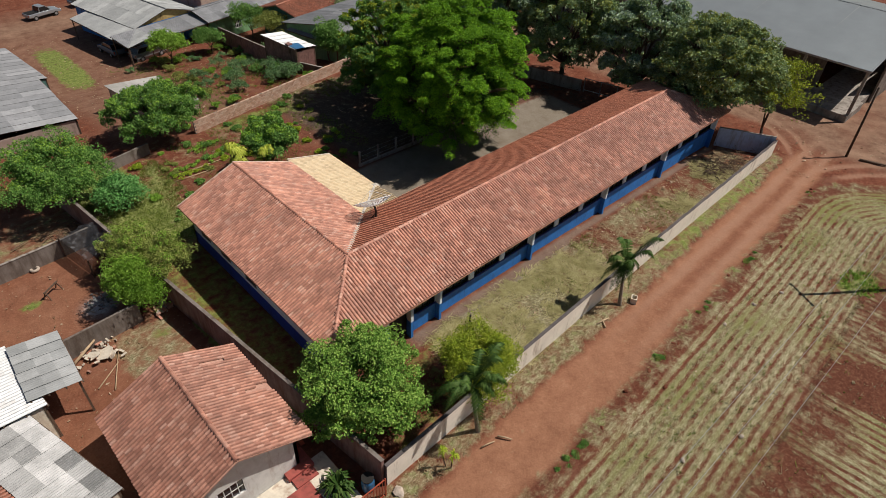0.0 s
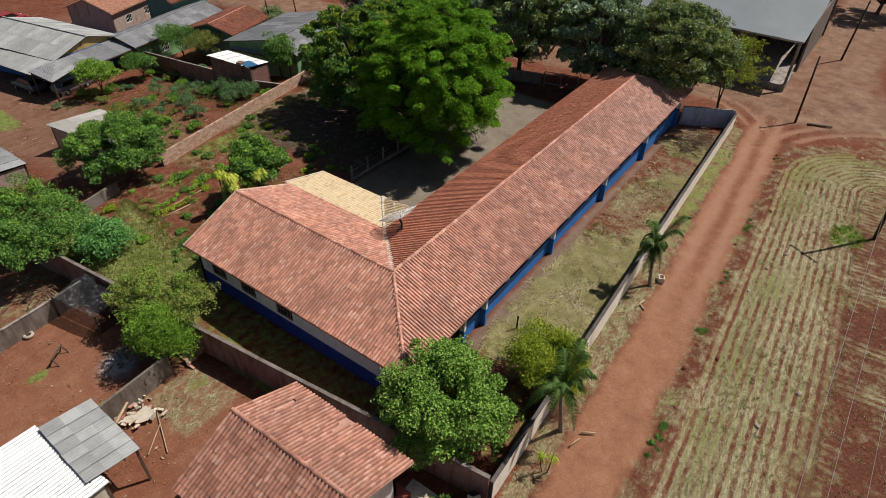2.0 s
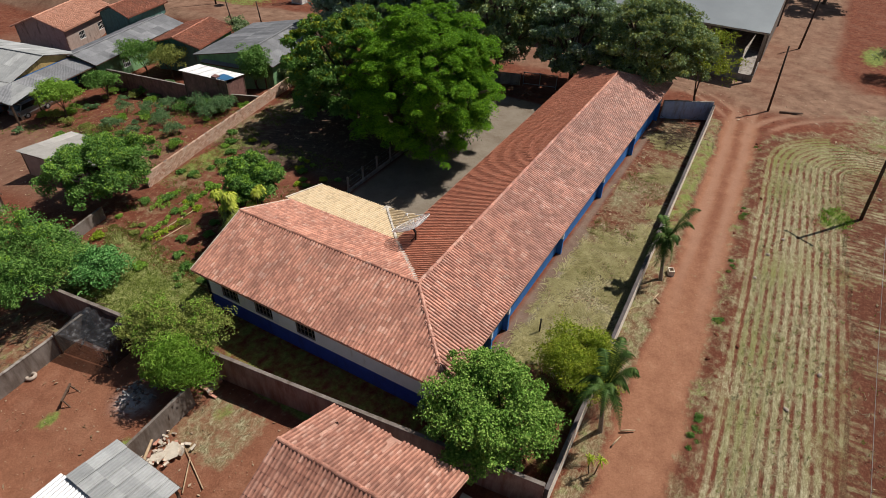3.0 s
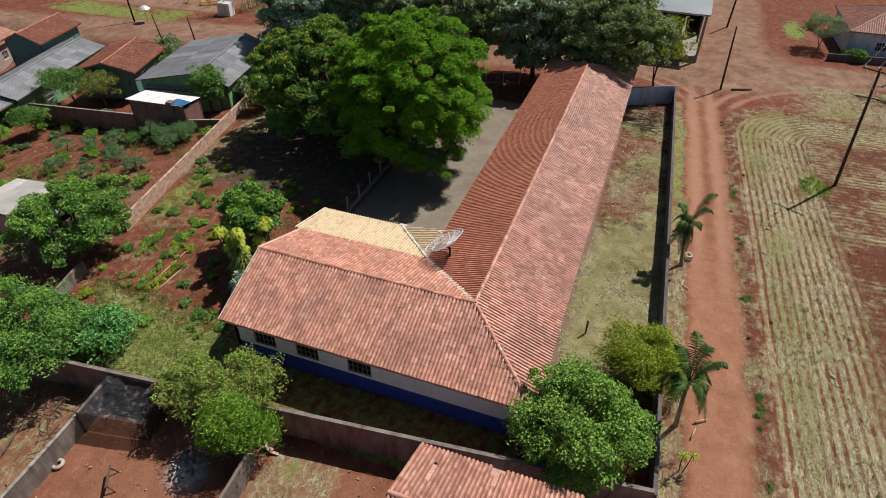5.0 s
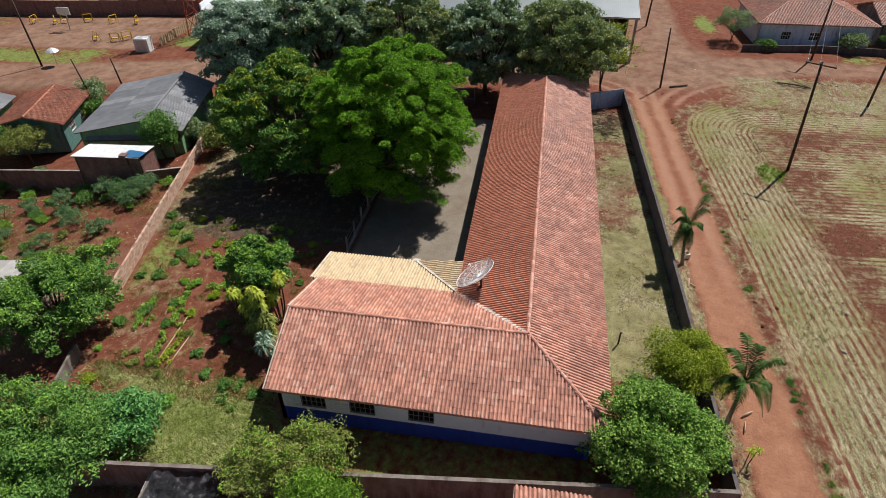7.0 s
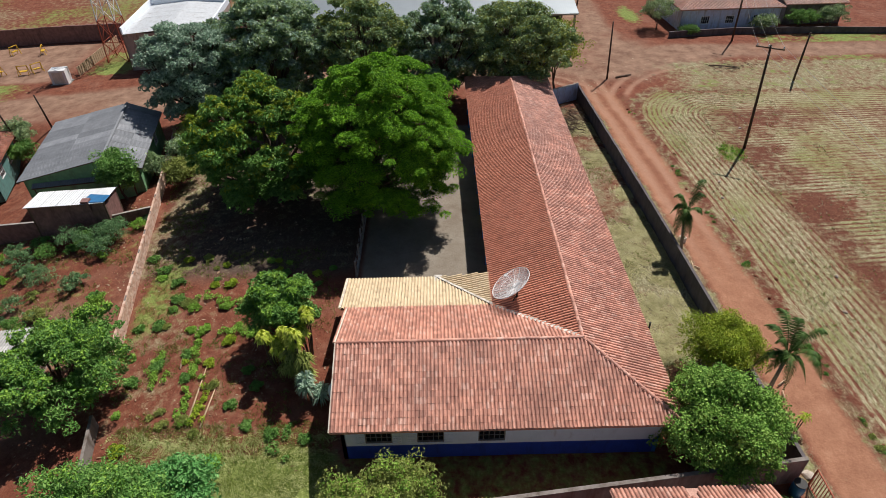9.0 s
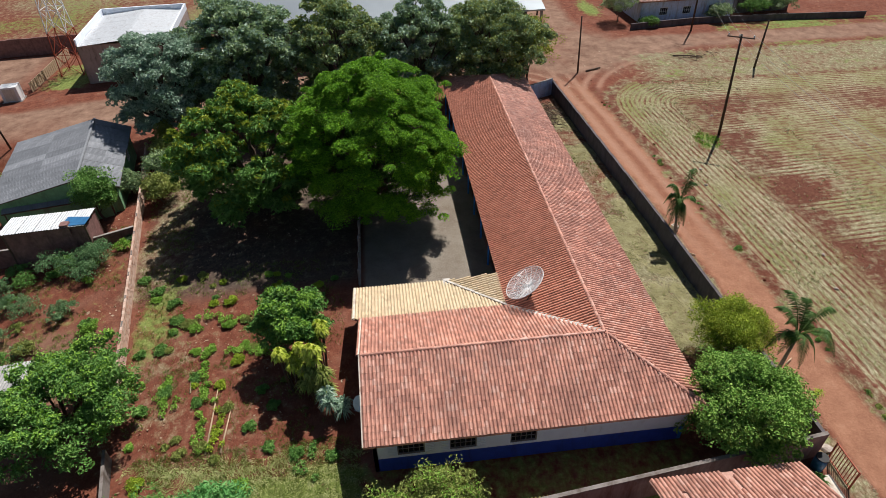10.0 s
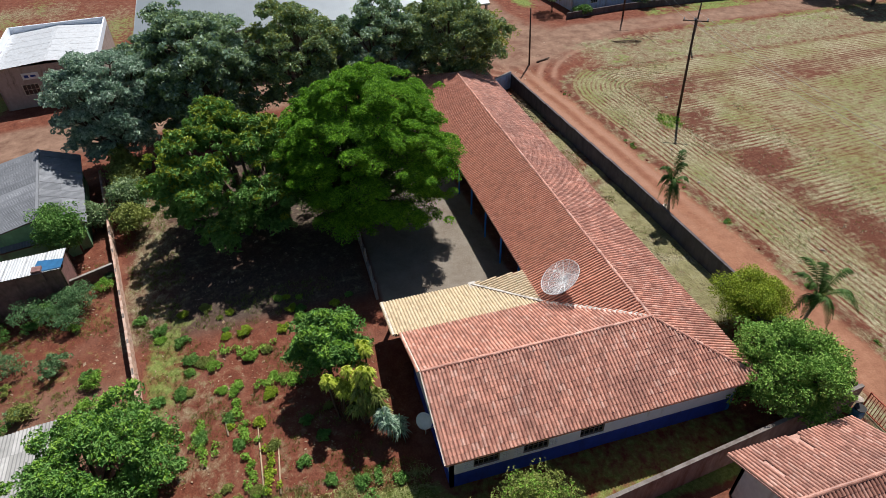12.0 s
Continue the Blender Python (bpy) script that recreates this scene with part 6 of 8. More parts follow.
# ---- palms and rosettes ----
def fronds(count, length, droop, lift, r, width=0.05, leaflets=26, span=0.42, reach=(1.0, 1.0)):
    """Feather fronds that arch out from one point."""
    v, f = [], []
    for i in range(count):
        a = 2 * math.pi * i / count + r.uniform(-0.2, 0.2)
        out = Vector((math.cos(a), math.sin(a), 0))
        side = Vector((-out.y, out.x, 0))
        L, lf, go = length * r.uniform(0.75, 1.1), lift * r.uniform(0.35, 1.6), r.uniform(*reach)

        def spine(t):
            return out * (L * go * (t - 0.12 * t * t)) + Vector((0, 0, lf * L * t - droop * L * t * t))
        for k in range(leaflets):
            t = 0.14 + 0.86 * k / (leaflets - 1)
            p = spine(t)
            ln = span * math.sin(math.pi * min(1, 0.15 + 0.8 * t)) * r.uniform(0.85, 1.15)
            fw = (spine(min(1, t + 0.05)) - spine(t - 0.05)).normalized()
            for sg in (-1, 1):
                tip = p + side * sg * ln * 0.85 + fw * ln * 0.45 - Vector((0, 0, ln * r.uniform(0.3, 0.65)))
                n = len(v)
                v += [p + fw * width * 0.5, p - fw * width * 0.5, p.lerp(tip, 0.55) - fw * width * 0.45 + Vector((0, 0, 0.03)), tip, p.lerp(tip, 0.55) + fw * width * 0.45 + Vector((0, 0, 0.03))]
                f.append((n, n + 1, n + 2, n + 3, n + 4))
        pts = [spine(t) for t in (0, 0.3, 0.6, 1.0)]
        s = Shape().tube(pts, [0.035, 0.026, 0.016, 0.006], 4)
        n = len(v)
        v += [Vector(q) for q in s.v]
        f += [tuple(q + n for q in fc) for fc in s.f]
    s = Shape()
    s.v, s.f = [tuple(q) for q in v], f
    return s


def palm(x, y, h, lean, seed, length):
    r = random.Random(seed)
    t = thing("palm_tree", "young feather palm with a slim grey trunk beside the road", "palm", pose(x, y, gz(x, y)))
    top = Vector((lean[0], lean[1], h))
    pts = [(0, 0, -0.2), (0, 0, 0.1), tuple(top * 0.5 + Vector((0, 0, 0))), tuple(top)]
    part("trunk", Shape().tube(pts, [0.17, 0.13, 0.095, 0.085], 10), PALM_BARK, t, smooth=True)
    part("crownshaft", Shape().tube([tuple(top - Vector((0, 0, 0.05))), tuple(top + Vector((0, 0, 0.5)))], [0.11, 0.06], 8), LEAF_MID, t, smooth=True)
    c = part("crown", fronds(14, length * 1.2, 1.45, 1.5, r, 0.05, 36, 0.42, (0.4, 0.95)), LEAF_PALM, t)
    c.location = top + Vector((0, 0, 0.35))


palm(26.95, 10.15, 2.7, (0.05, 0.35), 2, 1.75)
palm(14.1, 9.75, 3.2, (-0.4, 0.25), 5, 2.0)


def rosette(name, label, x, y, h, n, length, material, seed, heads=1, z=None, stem=0.05, low=0.75, wide=0.045):
    """Strap-leaved plant: heads of arching leaves on thin stems."""
    r = random.Random(seed)
    t = thing(name, label, "plant", pose(x, y, gz(x, y) if z is None else z))
    for k in range(heads):
        q = Vector((r.uniform(-0.5, 0.5), r.uniform(-0.5, 0.5), 0)) * (1.2 if heads > 1 else 0)
        top = q + Vector((0, 0, h * r.uniform(low, 1.1)))
        if h > 0.3:
            part("stem", Shape().tube([q * 0.4 - Vector((0, 0, 0.15)), q * 0.8 + Vector((0, 0, h * 0.4)), top], [stem, stem * 0.9, stem * 0.7], 6), BARK, t)
        s = Shape()
        for i in range(n):
            a, e = r.uniform(0, 2 * math.pi), r.uniform(-0.25, 1.2)
            d = Vector((math.cos(a) * math.cos(e), math.sin(a) * math.cos(e), math.sin(e)))
            sd = Vector((-math.sin(a), math.cos(a), 0)) * wide * length
            L = length * r.uniform(0.7, 1.1)
            p1, p2 = top + d * L * 0.55 + Vector((0, 0, 0.06 * L)), top + d * L * 0.92 - Vector((0, 0, 0.42 * L))
            s.add([top - sd * 0.6, top + sd * 0.6, p1 + sd, p1 - sd, p2], [(0, 1, 2, 3), (3, 2, 4)])
        part("leaves", s, material, t)


rosette("dracaena", "tall clump of yellow variegated strap leaves", 16.5, 36.5, 3.3, 170, 0.48, LEAF_YELLOW, 1, 9, None, 0.05, 0.5, 0.13)
rosette("dracaena", "tall clump of yellow variegated strap leaves", 16.0, 35.4, 3.6, 170, 0.48, LEAF_YELLOW, 2, 9, None, 0.05, 0.5, 0.13)
rosette("dracaena", "tall clump of yellow variegated strap leaves", 17.6, 35.0, 3.2, 170, 0.48, LEAF_YELLOW, 3, 6, None, 0.05, 0.5, 0.13)
rosette("strap_plant", "hanging green strap-leaved plant below the house end", 15.4, 35.2, 2.2, 120, 0.8, LEAF_OLIVE, 4, 7, None, 0.05, 0.35, 0.06)
rosette("strap_plant", "grey-green spiky plant below the house end", 14.4, 34.3, 1.7, 60, 0.7, LEAF_GREY, 5, 7, None, 0.04, 0.3, 0.06)
rosette("tufted_sapling", "sapling with two bare stems and lime green tufts", 11.8, 9.3, 1.5, 34, 0.42, LEAF_LETTUCE, 9, 2, None, 0.03)
rosette("cycad", "round cycad with stiff dark green fronds", 7.35, 11.9, 0.25, 120, 1.15, LEAF_PALM, 6, 1)


# ---- small plants ----
def bush(x, y, s, material, seed, label, h=1.0, leaf=0.13, n=26):
    r = np.random.default_rng(seed)
    t = thing("low_bush", label, "bush", pose(x, y, gz(x, y)))
    st = Shape()
    for i in range(4):
        a = r.random() * 6.28
        st.tube([(0, 0, -0.08), (math.cos(a) * s * 0.4, math.sin(a) * s * 0.4, s * h * 0.8)], [0.02, 0.008], 4)
    part("stem", st, BARK, t)
    p, rad = clumps_in([(0, 0, s * h * 0.55, s * 0.75, s * 0.75, s * h * 0.5)], max(6, int(n * s)), r, 0.5, (0.15, 0.3))
    part("leaves", leaf_cloud("leaves", p, rad * min(1.4, max(0.6, s)), 34, leaf, material, r, 0.7, 0.5, 0.5), material, t)


pk = random.Random(77)
for x, y, s in ((33.5, 68.2, .8), (28.2, 64.3, .9), (29.6, 53.4, .9), (33.3, 54.4, 1.1), (35.3, 66.3, .8), (28.4, 58.1, 1.0), (29.1, 52.8, .9), (32.2, 52.5, 1.0), (26.6, 56.2, .8), (24.5, 52.2, .7),
                (31.0, 51.6, 1.1), (28.3, 51.8, .9), (25.6, 54.8, .9), (25.0, 51.9, .6), (23.1, 55.4, .7), (24.2, 61.0, .8), (29.1, 62.1, .7), (32.2, 59.7, .7), (23.2, 49.9, .5), (28.9, 56.4, .7),
                (32.8, 57.4, .8), (33.1, 51.5, 1.2)):
    x = min(x, 29.6 + 0.9 * pk.random()) if 51 < y < 61 else x
    bush(x, y, s * 1.35, LEAF_BLUE if pk.random() < 0.6 else LEAF_MID, int(x * 100 + y), "blue-green cassava bush in the vegetable plot")
for x, y, s, m in ((24.2, 41.3, .55, 0), (22.0, 41.0, .5, 0), (22.8, 44.4, .6, 1), (19.9, 41.9, .45, 0), (18.9, 40.1, .5, 0), (17.2, 40.8, .4, 0), (17.1, 43.8, .55, 1), (25.9, 46.4, .6, 1), (22.0, 43.1, .5, 0), (14.2, 38.8, .45, 1),
                   (19.7, 38.8, .45, 0), (16.2, 41.9, .4, 1), (20.6, 44.9, .45, 1), (24.6, 45.0, .55, 1), (18.0, 42.3, .4, 1), (15.4, 37.6, .45, 1), (12.8, 37.6, .4, 1), (23.8, 39.0, .45, 0), (16.6, 38.4, .4, 1), (12.3, 36.2, .5, 1),
                   (11.9, 34.4, .4, 1), (20.2, 46.0, .4, 1), (27.2, 47.6, .5, 1), (10.8, 38.8, .5, 0), (16.0, 44.8, .5, 1), (11.4, 43.8, .6, 0)):
    bush(x, y, s, LEAF_LETTUCE if m == 0 and pk.random() < 0.5 else (LEAF_BRIGHT if m == 0 else LEAF_MID), int(x * 90 + y), "low leafy vegetable plant in the red garden soil", 0.5, 0.12, 46)


for i in range(56):
    x, y = pk.uniform(12.2, 27.5), pk.uniform(34.4, 46.6)
    if y > 45.6 + (x - 17.4) * 0.193 or (x < 20 and y < 36.5) or (18.5 < x < 23 and 35.2 < y < 39):
        continue
    bush(x, y, pk.uniform(0.18, 0.45), pk.choice((LEAF_MID, LEAF_BRIGHT, LEAF_LETTUCE, LEAF_OLIVE)), 900 + i, "small leafy weed in the red garden soil", 0.45, 0.10, 60)
for i in range(58):
    x, y = pk.uniform(20.5, 34.0), pk.uniform(49.5, 73.5)
    if x > 30.2 and 50.5 < y < 61:
        continue
    bush(x, y, pk.uniform(0.4, 1.0), pk.choice((LEAF_MID, LEAF_BLUE, LEAF_OLIVE, LEAF_BRIGHT)), 1200 + i, "leafy bush in the vegetable plot", 0.8, 0.12, 34)


for i in range(44):
    x = pk.choice((10, 10.6, 16.5, 17.2, 25, 31, 38, 50)) + pk.gauss(0, 0.7)
    bush(x, road_y(x) - 2.0 + pk.gauss(0, 0.12), pk.uniform(0.08, 0.2), pk.choice((LEAF_MID, LEAF_OLIVE)), 1500 + i, "low green weed at the edge of the road", 0.28, 0.075, 60)


def plant_row(a, b, material, label, seed, width=0.35):
    """A bed of small plants set close together."""
    r = np.random.default_rng(seed)
    A, B = np.array(a), np.array(b)
    n = int(np.linalg.norm(B - A) / 0.18)
    t = thing("vegetable_bed", label, "plants", pose(a[0], a[1], gz(*a)))
    q = np.linspace(0, 1, n)[:, None] * (B - A)[None] + r.normal(size=(n, 2)) * width * 0.5
    p = np.concatenate([q, np.full((n, 1), 0.14)], axis=1)
    part("leaves", leaf_cloud("leaves", p, np.full(n, 0.2), 40, 0.13, material, r, 0.7, 0.55, 0.6), material, t)


plant_row((13.0, 40.42), (15.2, 40.4), LEAF_LETTUCE, "bed of pale yellow-green lettuce between boards", 1, 0.5)
plant_row((13.0, 41.25), (15.3, 41.55), LEAF_BRIGHT, "bed of leafy green vegetables", 2, 0.45)
plant_row((15.6, 43.3), (18.2, 44.0), LEAF_BRIGHT, "bed of leafy green vegetables", 12, 0.6)
plant_row((15.9, 41.4), (18.2, 41.9), LEAF_BRIGHT, "bed of leafy green vegetables", 13, 0.3)
plant_row((11.0, 36.0), (12.6, 35.3), LEAF_MID, "row of leafy plants beside the house end", 14, 0.5)
plant_row((22.4, 40.2), (23.0, 42.9), LEAF_BRIGHT, "bed of leafy green vegetables", 3, 0.4)
plant_row((18.4, 41.9), (20.4, 41.9), LEAF_BRIGHT, "bed of leafy green vegetables", 4, 0.3)
plant_row((19.5, 38.6), (19.9, 40.8), LEAF_BRIGHT, "bed of leafy green vegetables", 8, 0.3)


def blades(name, label, places, height, material, seed, per=7, spread=0.07, lean=0.7, width=0.014, swirl=0.0):
    """Loose blades of grass or straw, all in one mesh."""
    r = np.random.default_rng(seed)
    p = np.repeat(places, per, axis=0)
    n = len(p)
    p[:, :2] += r.normal(size=(n, 2)) * spread
    a = r.random(n) * 2 * np.pi
    if swirl:
        a = value_noise(p[:, 0], p[:, 1], swirl, 5) * 4 * np.pi + r.normal(size=n) * 0.55
    h = height * (0.5 + r.random(n))
    d = np.stack([np.cos(a), np.sin(a)], axis=1) * (h * lean * (0.4 + r.random(n)))[:, None]
    s = np.stack([-np.sin(a), np.cos(a)], axis=1) * width * (0.7 + 0.6 * r.random(n))[:, None]
    z = p[:, 2]
    v = np.stack([np.column_stack([p[:, :2] - s, z - 0.02]), np.column_stack([p[:, :2] + s, z - 0.02]), np.column_stack([p[:, :2] + d, z + h])], axis=1).reshape(-1, 3)
    f = np.arange(n * 3).reshape(-1, 3)
    return solid(name, fast_mesh(name, v, f, material), material, label, "grass", "stuff")


def scatter(x0, x1, y0, y1, n, seed, keep=None):
    r = np.random.default_rng(seed)
    x, y = r.uniform(x0, x1, n), r.uniform(y0, y1, n)
    if keep is not None:
        k = keep(x, y)
        x, y = x[k], y[k]
    return np.column_stack([x, y, ground_z(x, y)])


blades("cut_grass", "dry cut grass lying in the school yard", scatter(16.4, 48, 10.8, 15.8, 12000, 1, lambda x, y: (y > wall_s_y(x) + 0.2) & (fbm(x, y, 3.0, 5) + 0.2 * (x < 30) - 0.06 * (x > 33) > 0.52)), 0.06, BLADES_PALE, 1, 7, 0.2, 7.0, 0.034, 1.4)
blades("yard_grass", "green grass tufts in the school yard", scatter(10.2, 40, 10.6, 15.8, 2600, 2, lambda x, y: (y > wall_s_y(x) + 0.2) & (fbm(x, y, 2.0, 6) > 0.55)), 0.12, BLADES_GREEN, 2)
blades("verge_grass", "tufts of dry and green grass on the road verge", scatter(-6, 54, 8.6, 12, 6500, 3, lambda x, y: (y < wall_s_y(x) - 0.15) & (y > road_y(x) + 1.65) & (fbm(x, y, 1.6, 9) > 0.48)), 0.12, BLADES, 3)
blades("verge_weeds", "green weeds on the road verge", scatter(-6, 54, 2, 12, 5200, 4, lambda x, y: (((y < wall_s_y(x) - 0.15) & (y > road_y(x) + 2.1)) | ((y < road_y(x) - 1.9) & (y > road_y(x) - 2.9))) & (fbm(x, y, 1.9, 12) > 0.60)), 0.13, BLADES_GREEN, 4, 9)
blades("lawn_grass", "pale green lawn behind the boundary wall", scatter(6.0, 13, 33, 45, 7000, 5, lambda x, y: (x > wall_w_x(y) + 0.2) & (fbm(x, y, 2.4, 2) > 0.42)), 0.12, BLADES_GREEN, 5, 6)
blades("lawn_straw", "dry stalks in the lawn", scatter(6.0, 12.5, 33, 45, 3200, 6, lambda x, y: (x > wall_w_x(y) + 0.2) & (fbm(x, y, 2.4, 2) > 0.38)), 0.06, BLADES_LIME, 6, 6, 0.15, 4.0, 0.022, 1.3)
blades("wall_grass", "bright grass along the foot of the boundary wall", scatter(7.0, 9.4, 12, 33, 1500, 7, lambda x, y: (x > wall_w_x(y) + 0.12) & (x < wall_w_x(y) + 0.75)), 0.16, BLADES_GREEN, 7, 8)
blades("garden_weeds", "weeds along the block wall", scatter(18, 45, 43, 52, 3600, 8, lambda x, y: (y < 46.0 + (x - 17.4) * 0.193) & (y > 42.5 + (x - 17.4) * 0.193) & (fbm(x, y, 1.6, 15) > 0.5)), 0.15, BLADES_GREEN, 8, 8)
blades("garden_grass", "thin weeds over the garden soil", scatter(12, 28, 34, 47.5, 4200, 10, lambda x, y: (y < 46.0 + (x - 17.4) * 0.193) & (fbm(x, y, 1.8, 19) > 0.54)), 0.13, BLADES_GREEN, 10, 7)
blades("plot_weeds", "weeds in the vegetable plot", scatter(19, 34.5, 48, 74, 4200, 9, lambda x, y: (y > 47.2 + (x - 17.4) * 0.193) & (fbm(x, y, 2.2, 17) > 0.52)), 0.16, BLADES_GREEN, 9, 8)


def stubble(n, x0, x1, y0, y1, seed, mat, name, label, h):
    r = np.random.default_rng(seed)
    x, y = r.uniform(x0, x1, n), r.uniform(y0, y1, n)
    u, rows, _ = field_rows(x, y)
    ph = rows / 0.5 - 0.25
    off = np.abs(ph - np.round(ph))
    red = between(u, 5.2 + 0.06 * np.clip(x - 20, 0, 40), 9.2 + 0.10 * np.clip(x - 20, 0, 40), 1.0)
    k = (u > 0.9) & (off < 0.27) & (r.random(n) > red * 0.75) & (fbm(x, y, 3.0, 21) > 0.36)
    x, y = x[k], y[k]
    return blades(name, label, np.column_stack([x, y, ground_z(x, y) + 0.02]), h, mat, seed, 5, 0.06, 1.1, 0.018)


stubble(9000, 8, 56, -8, 7.5, 31, BLADES, "straw_stubble", "pale straw stubble in rows across the field", 0.09)
stubble(3500, 8, 56, -8, 7.5, 32, BLADES_GREEN, "field_weeds", "green regrowth among the stubble rows", 0.09)


def litter(name, label, places, size, material, seed):
    """Dead leaves, twigs and scraps lying on the ground, all in one mesh."""
    r = np.random.default_rng(seed)
    n = len(places)
    a = r.random(n) * 2 * np.pi
    L = size * np.exp(r.normal(size=n) * 0.45)
    W = L * (0.15 + 0.45 * r.random(n))
    t = np.stack([np.cos(a), np.sin(a), r.normal(size=n) * 0.25], axis=1) * L[:, None] / 2
    s = np.stack([-np.sin(a), np.cos(a), r.normal(size=n) * 0.25], axis=1) * W[:, None] / 2
    p = places + np.array([0, 0, 0.035])
    v = np.stack([p - t, p + s, p + t, p - s], axis=1).reshape(-1, 3)
    k = np.arange(n)[:, None] * 4
    f = np.concatenate([k + np.array([[0, 1, 2]]), k + np.array([[0, 2, 3]])], axis=1).reshape(-1, 3)
    return solid(name, fast_mesh(name, v, f, material), material, label, "litter", "stuff")


litter("yard_litter", "dead leaves and twigs strewn over the school yard", scatter(16, 51, 10.6, 16, 5200, 61, lambda x, y: (y > wall_s_y(x) + 0.2) & ((x > 27) | (fbm(x, y, 2.0, 33) > 0.5))), 0.12, LITTER, 61)
litter("garden_litter", "dead leaves and scraps strewn over the garden soil", scatter(10, 48, 33.6, 50, 4800, 62, lambda x, y: (y < 46.0 + (x - 17.4) * 0.193) & (fbm(x, y, 3.0, 44) > 0.42)), 0.11, LITTER, 62)
litter("plot_litter", "scraps and dead leaves in the yards behind the block wall", scatter(10, 36, 48, 90, 4200, 63, lambda x, y: y > 47.2 + (x - 17.4) * 0.193), 0.14, LITTER, 63)
litter("house_yard_litter", "rubble crumbs and scraps in the yards of the small houses", scatter(-7, 7, 12, 44, 2600, 64, lambda x, y: x < wall_w_x(y) - 0.3), 0.09, LITTER, 64)
litter("street_litter", "clods and scraps along the dirt street", scatter(52, 66, -24, 16, 3000, 65, lambda x, y: fbm(x, y, 2.6, 47) > 0.5), 0.15, LITTER, 65)
litter("road_litter", "small stones and clods beside the dirt road", scatter(-6, 54, 3, 12, 2600, 66, lambda x, y: (np.abs(y - road_y(x)) > 1.7) & (y < wall_s_y(x) - 0.2) & (y > road_y(x) - 4.2)), 0.07, LITTER, 66)

tufts = scatter(38.5, 43.5, -1.0, 2.8, 300, 71, lambda x, y: np.exp(-((x - 41.2) ** 2 / 2.4 + (y - 0.8) ** 2)) + 0.25 * fbm(x, y, 0.8, 9) > 0.42)
blades("weed_patch", "patch of bright green weeds in the stubble field", tufts, 0.14, LEAF_BRIGHT, 71, 9, 0.1, 0.9, 0.03)
for x, y, k in ((64.5, -47.5, 1.0), (72.5, -46.5, 1.1), (107.5, 5.5, 1.25)):
    tree("yard_tree", "large dark tree beside the street", x, y, dome(pr, 24, 4.4 * k, 4.6 * k, 4.0 * k, 5.4 * k, 1.3, 0.8, 1.8), LEAF_MANGO, clumps=260, leaves=80, leaf=0.3, trunk=0.25, fork=1.6, seed=91 + int(x))


# ---- poles, wires and street things ----
def utility_pole(x, y, h, label, arm=None, lean=(0, 0), r=0.13):
    t = thing("utility_pole", label, "pole", pose(x, y, gz(x, y)))
    top = (lean[0], lean[1], h)
    part("post", Shape().tube([(0, 0, -0.3), (lean[0] * 0.5, lean[1] * 0.5, h / 2), top], [r, r * 0.85, r * 0.68], 10), POLE_WOOD, t, smooth=True)
    if arm is not None:
        d = Vector((math.cos(arm), math.sin(arm), 0))
        c = Vector((lean[0], lean[1], h - 0.25))
        a = part("crossarm", Shape().bar(c - d * 1.1, c + d * 1.1, 0.10), TIMBER, t)
        for k in (-1.0, 0.12, 1.0):
            p = c + d * k + Vector((0, 0, 0.05))
            part("insulator", Shape().tube([p, p + Vector((0, 0, 0.10)), p + Vector((0, 0, 0.2))], [0.05, 0.075, 0.04], 7), WHITE_METAL, a)
    return t


utility_pole(42.05, -0.8, 9.4, "tall dark timber power pole in the field with a crossarm", math.radians(60), (0, 0.6))
utility_pole(59.45, 7.65, 6.4, "dark timber pole at the street corner", None, (0.2, 0.25), 0.11)
utility_pole(57.7, -12.9, 5.4, "dark timber pole at the edge of the field", None, (0.1, -0.1))
utility_pole(83.0, 6.77, 7.0, "timber pole by the side street", None, (0, -0.3))
utility_pole(72.0, -11.8, 9.0, "power pole by the street house", math.radians(60), (0, 0.2))
utility_pole(51.4, 67.2, 3.8, "short timber post beside the street", None, (-0.3, 0.2), 0.10)
utility_pole(57.3, 82.2, 9.0, "timber pole at the playground", None, (0.2, 0.6), 0.12)
utility_pole(48.9, 69.4, 5.6, "timber pole beside the street", None, (-0.4, 0.6), 0.10)


def wire(a, b, sag, label="thin overhead power wire"):
    a, b = Vector(a), Vector(b)
    pts = [tuple(a.lerp(b, i / 14) - Vector((0, 0, 4 * sag * (i / 14) * (1 - i / 14)))) for i in range(15)]
    solid("power_wire", Shape().tube(pts, [0.008] * 15, 4), GALV, label, "wire")


for k in (-1.0, 0.12, 1.0):
    o = Vector((math.cos(math.radians(60)), math.sin(math.radians(60)), 0)) * k
    P = Vector((42.05, -0.2, 9.4 + gz(42, -0.8))) + o
    wire(P, Vector((72.0, -11.6, 8.85 + gz(72, -11.8))) + o, 0.6)
    wire(P, Vector((-18.0, 1.0, 9.2)) + o, 1.4)


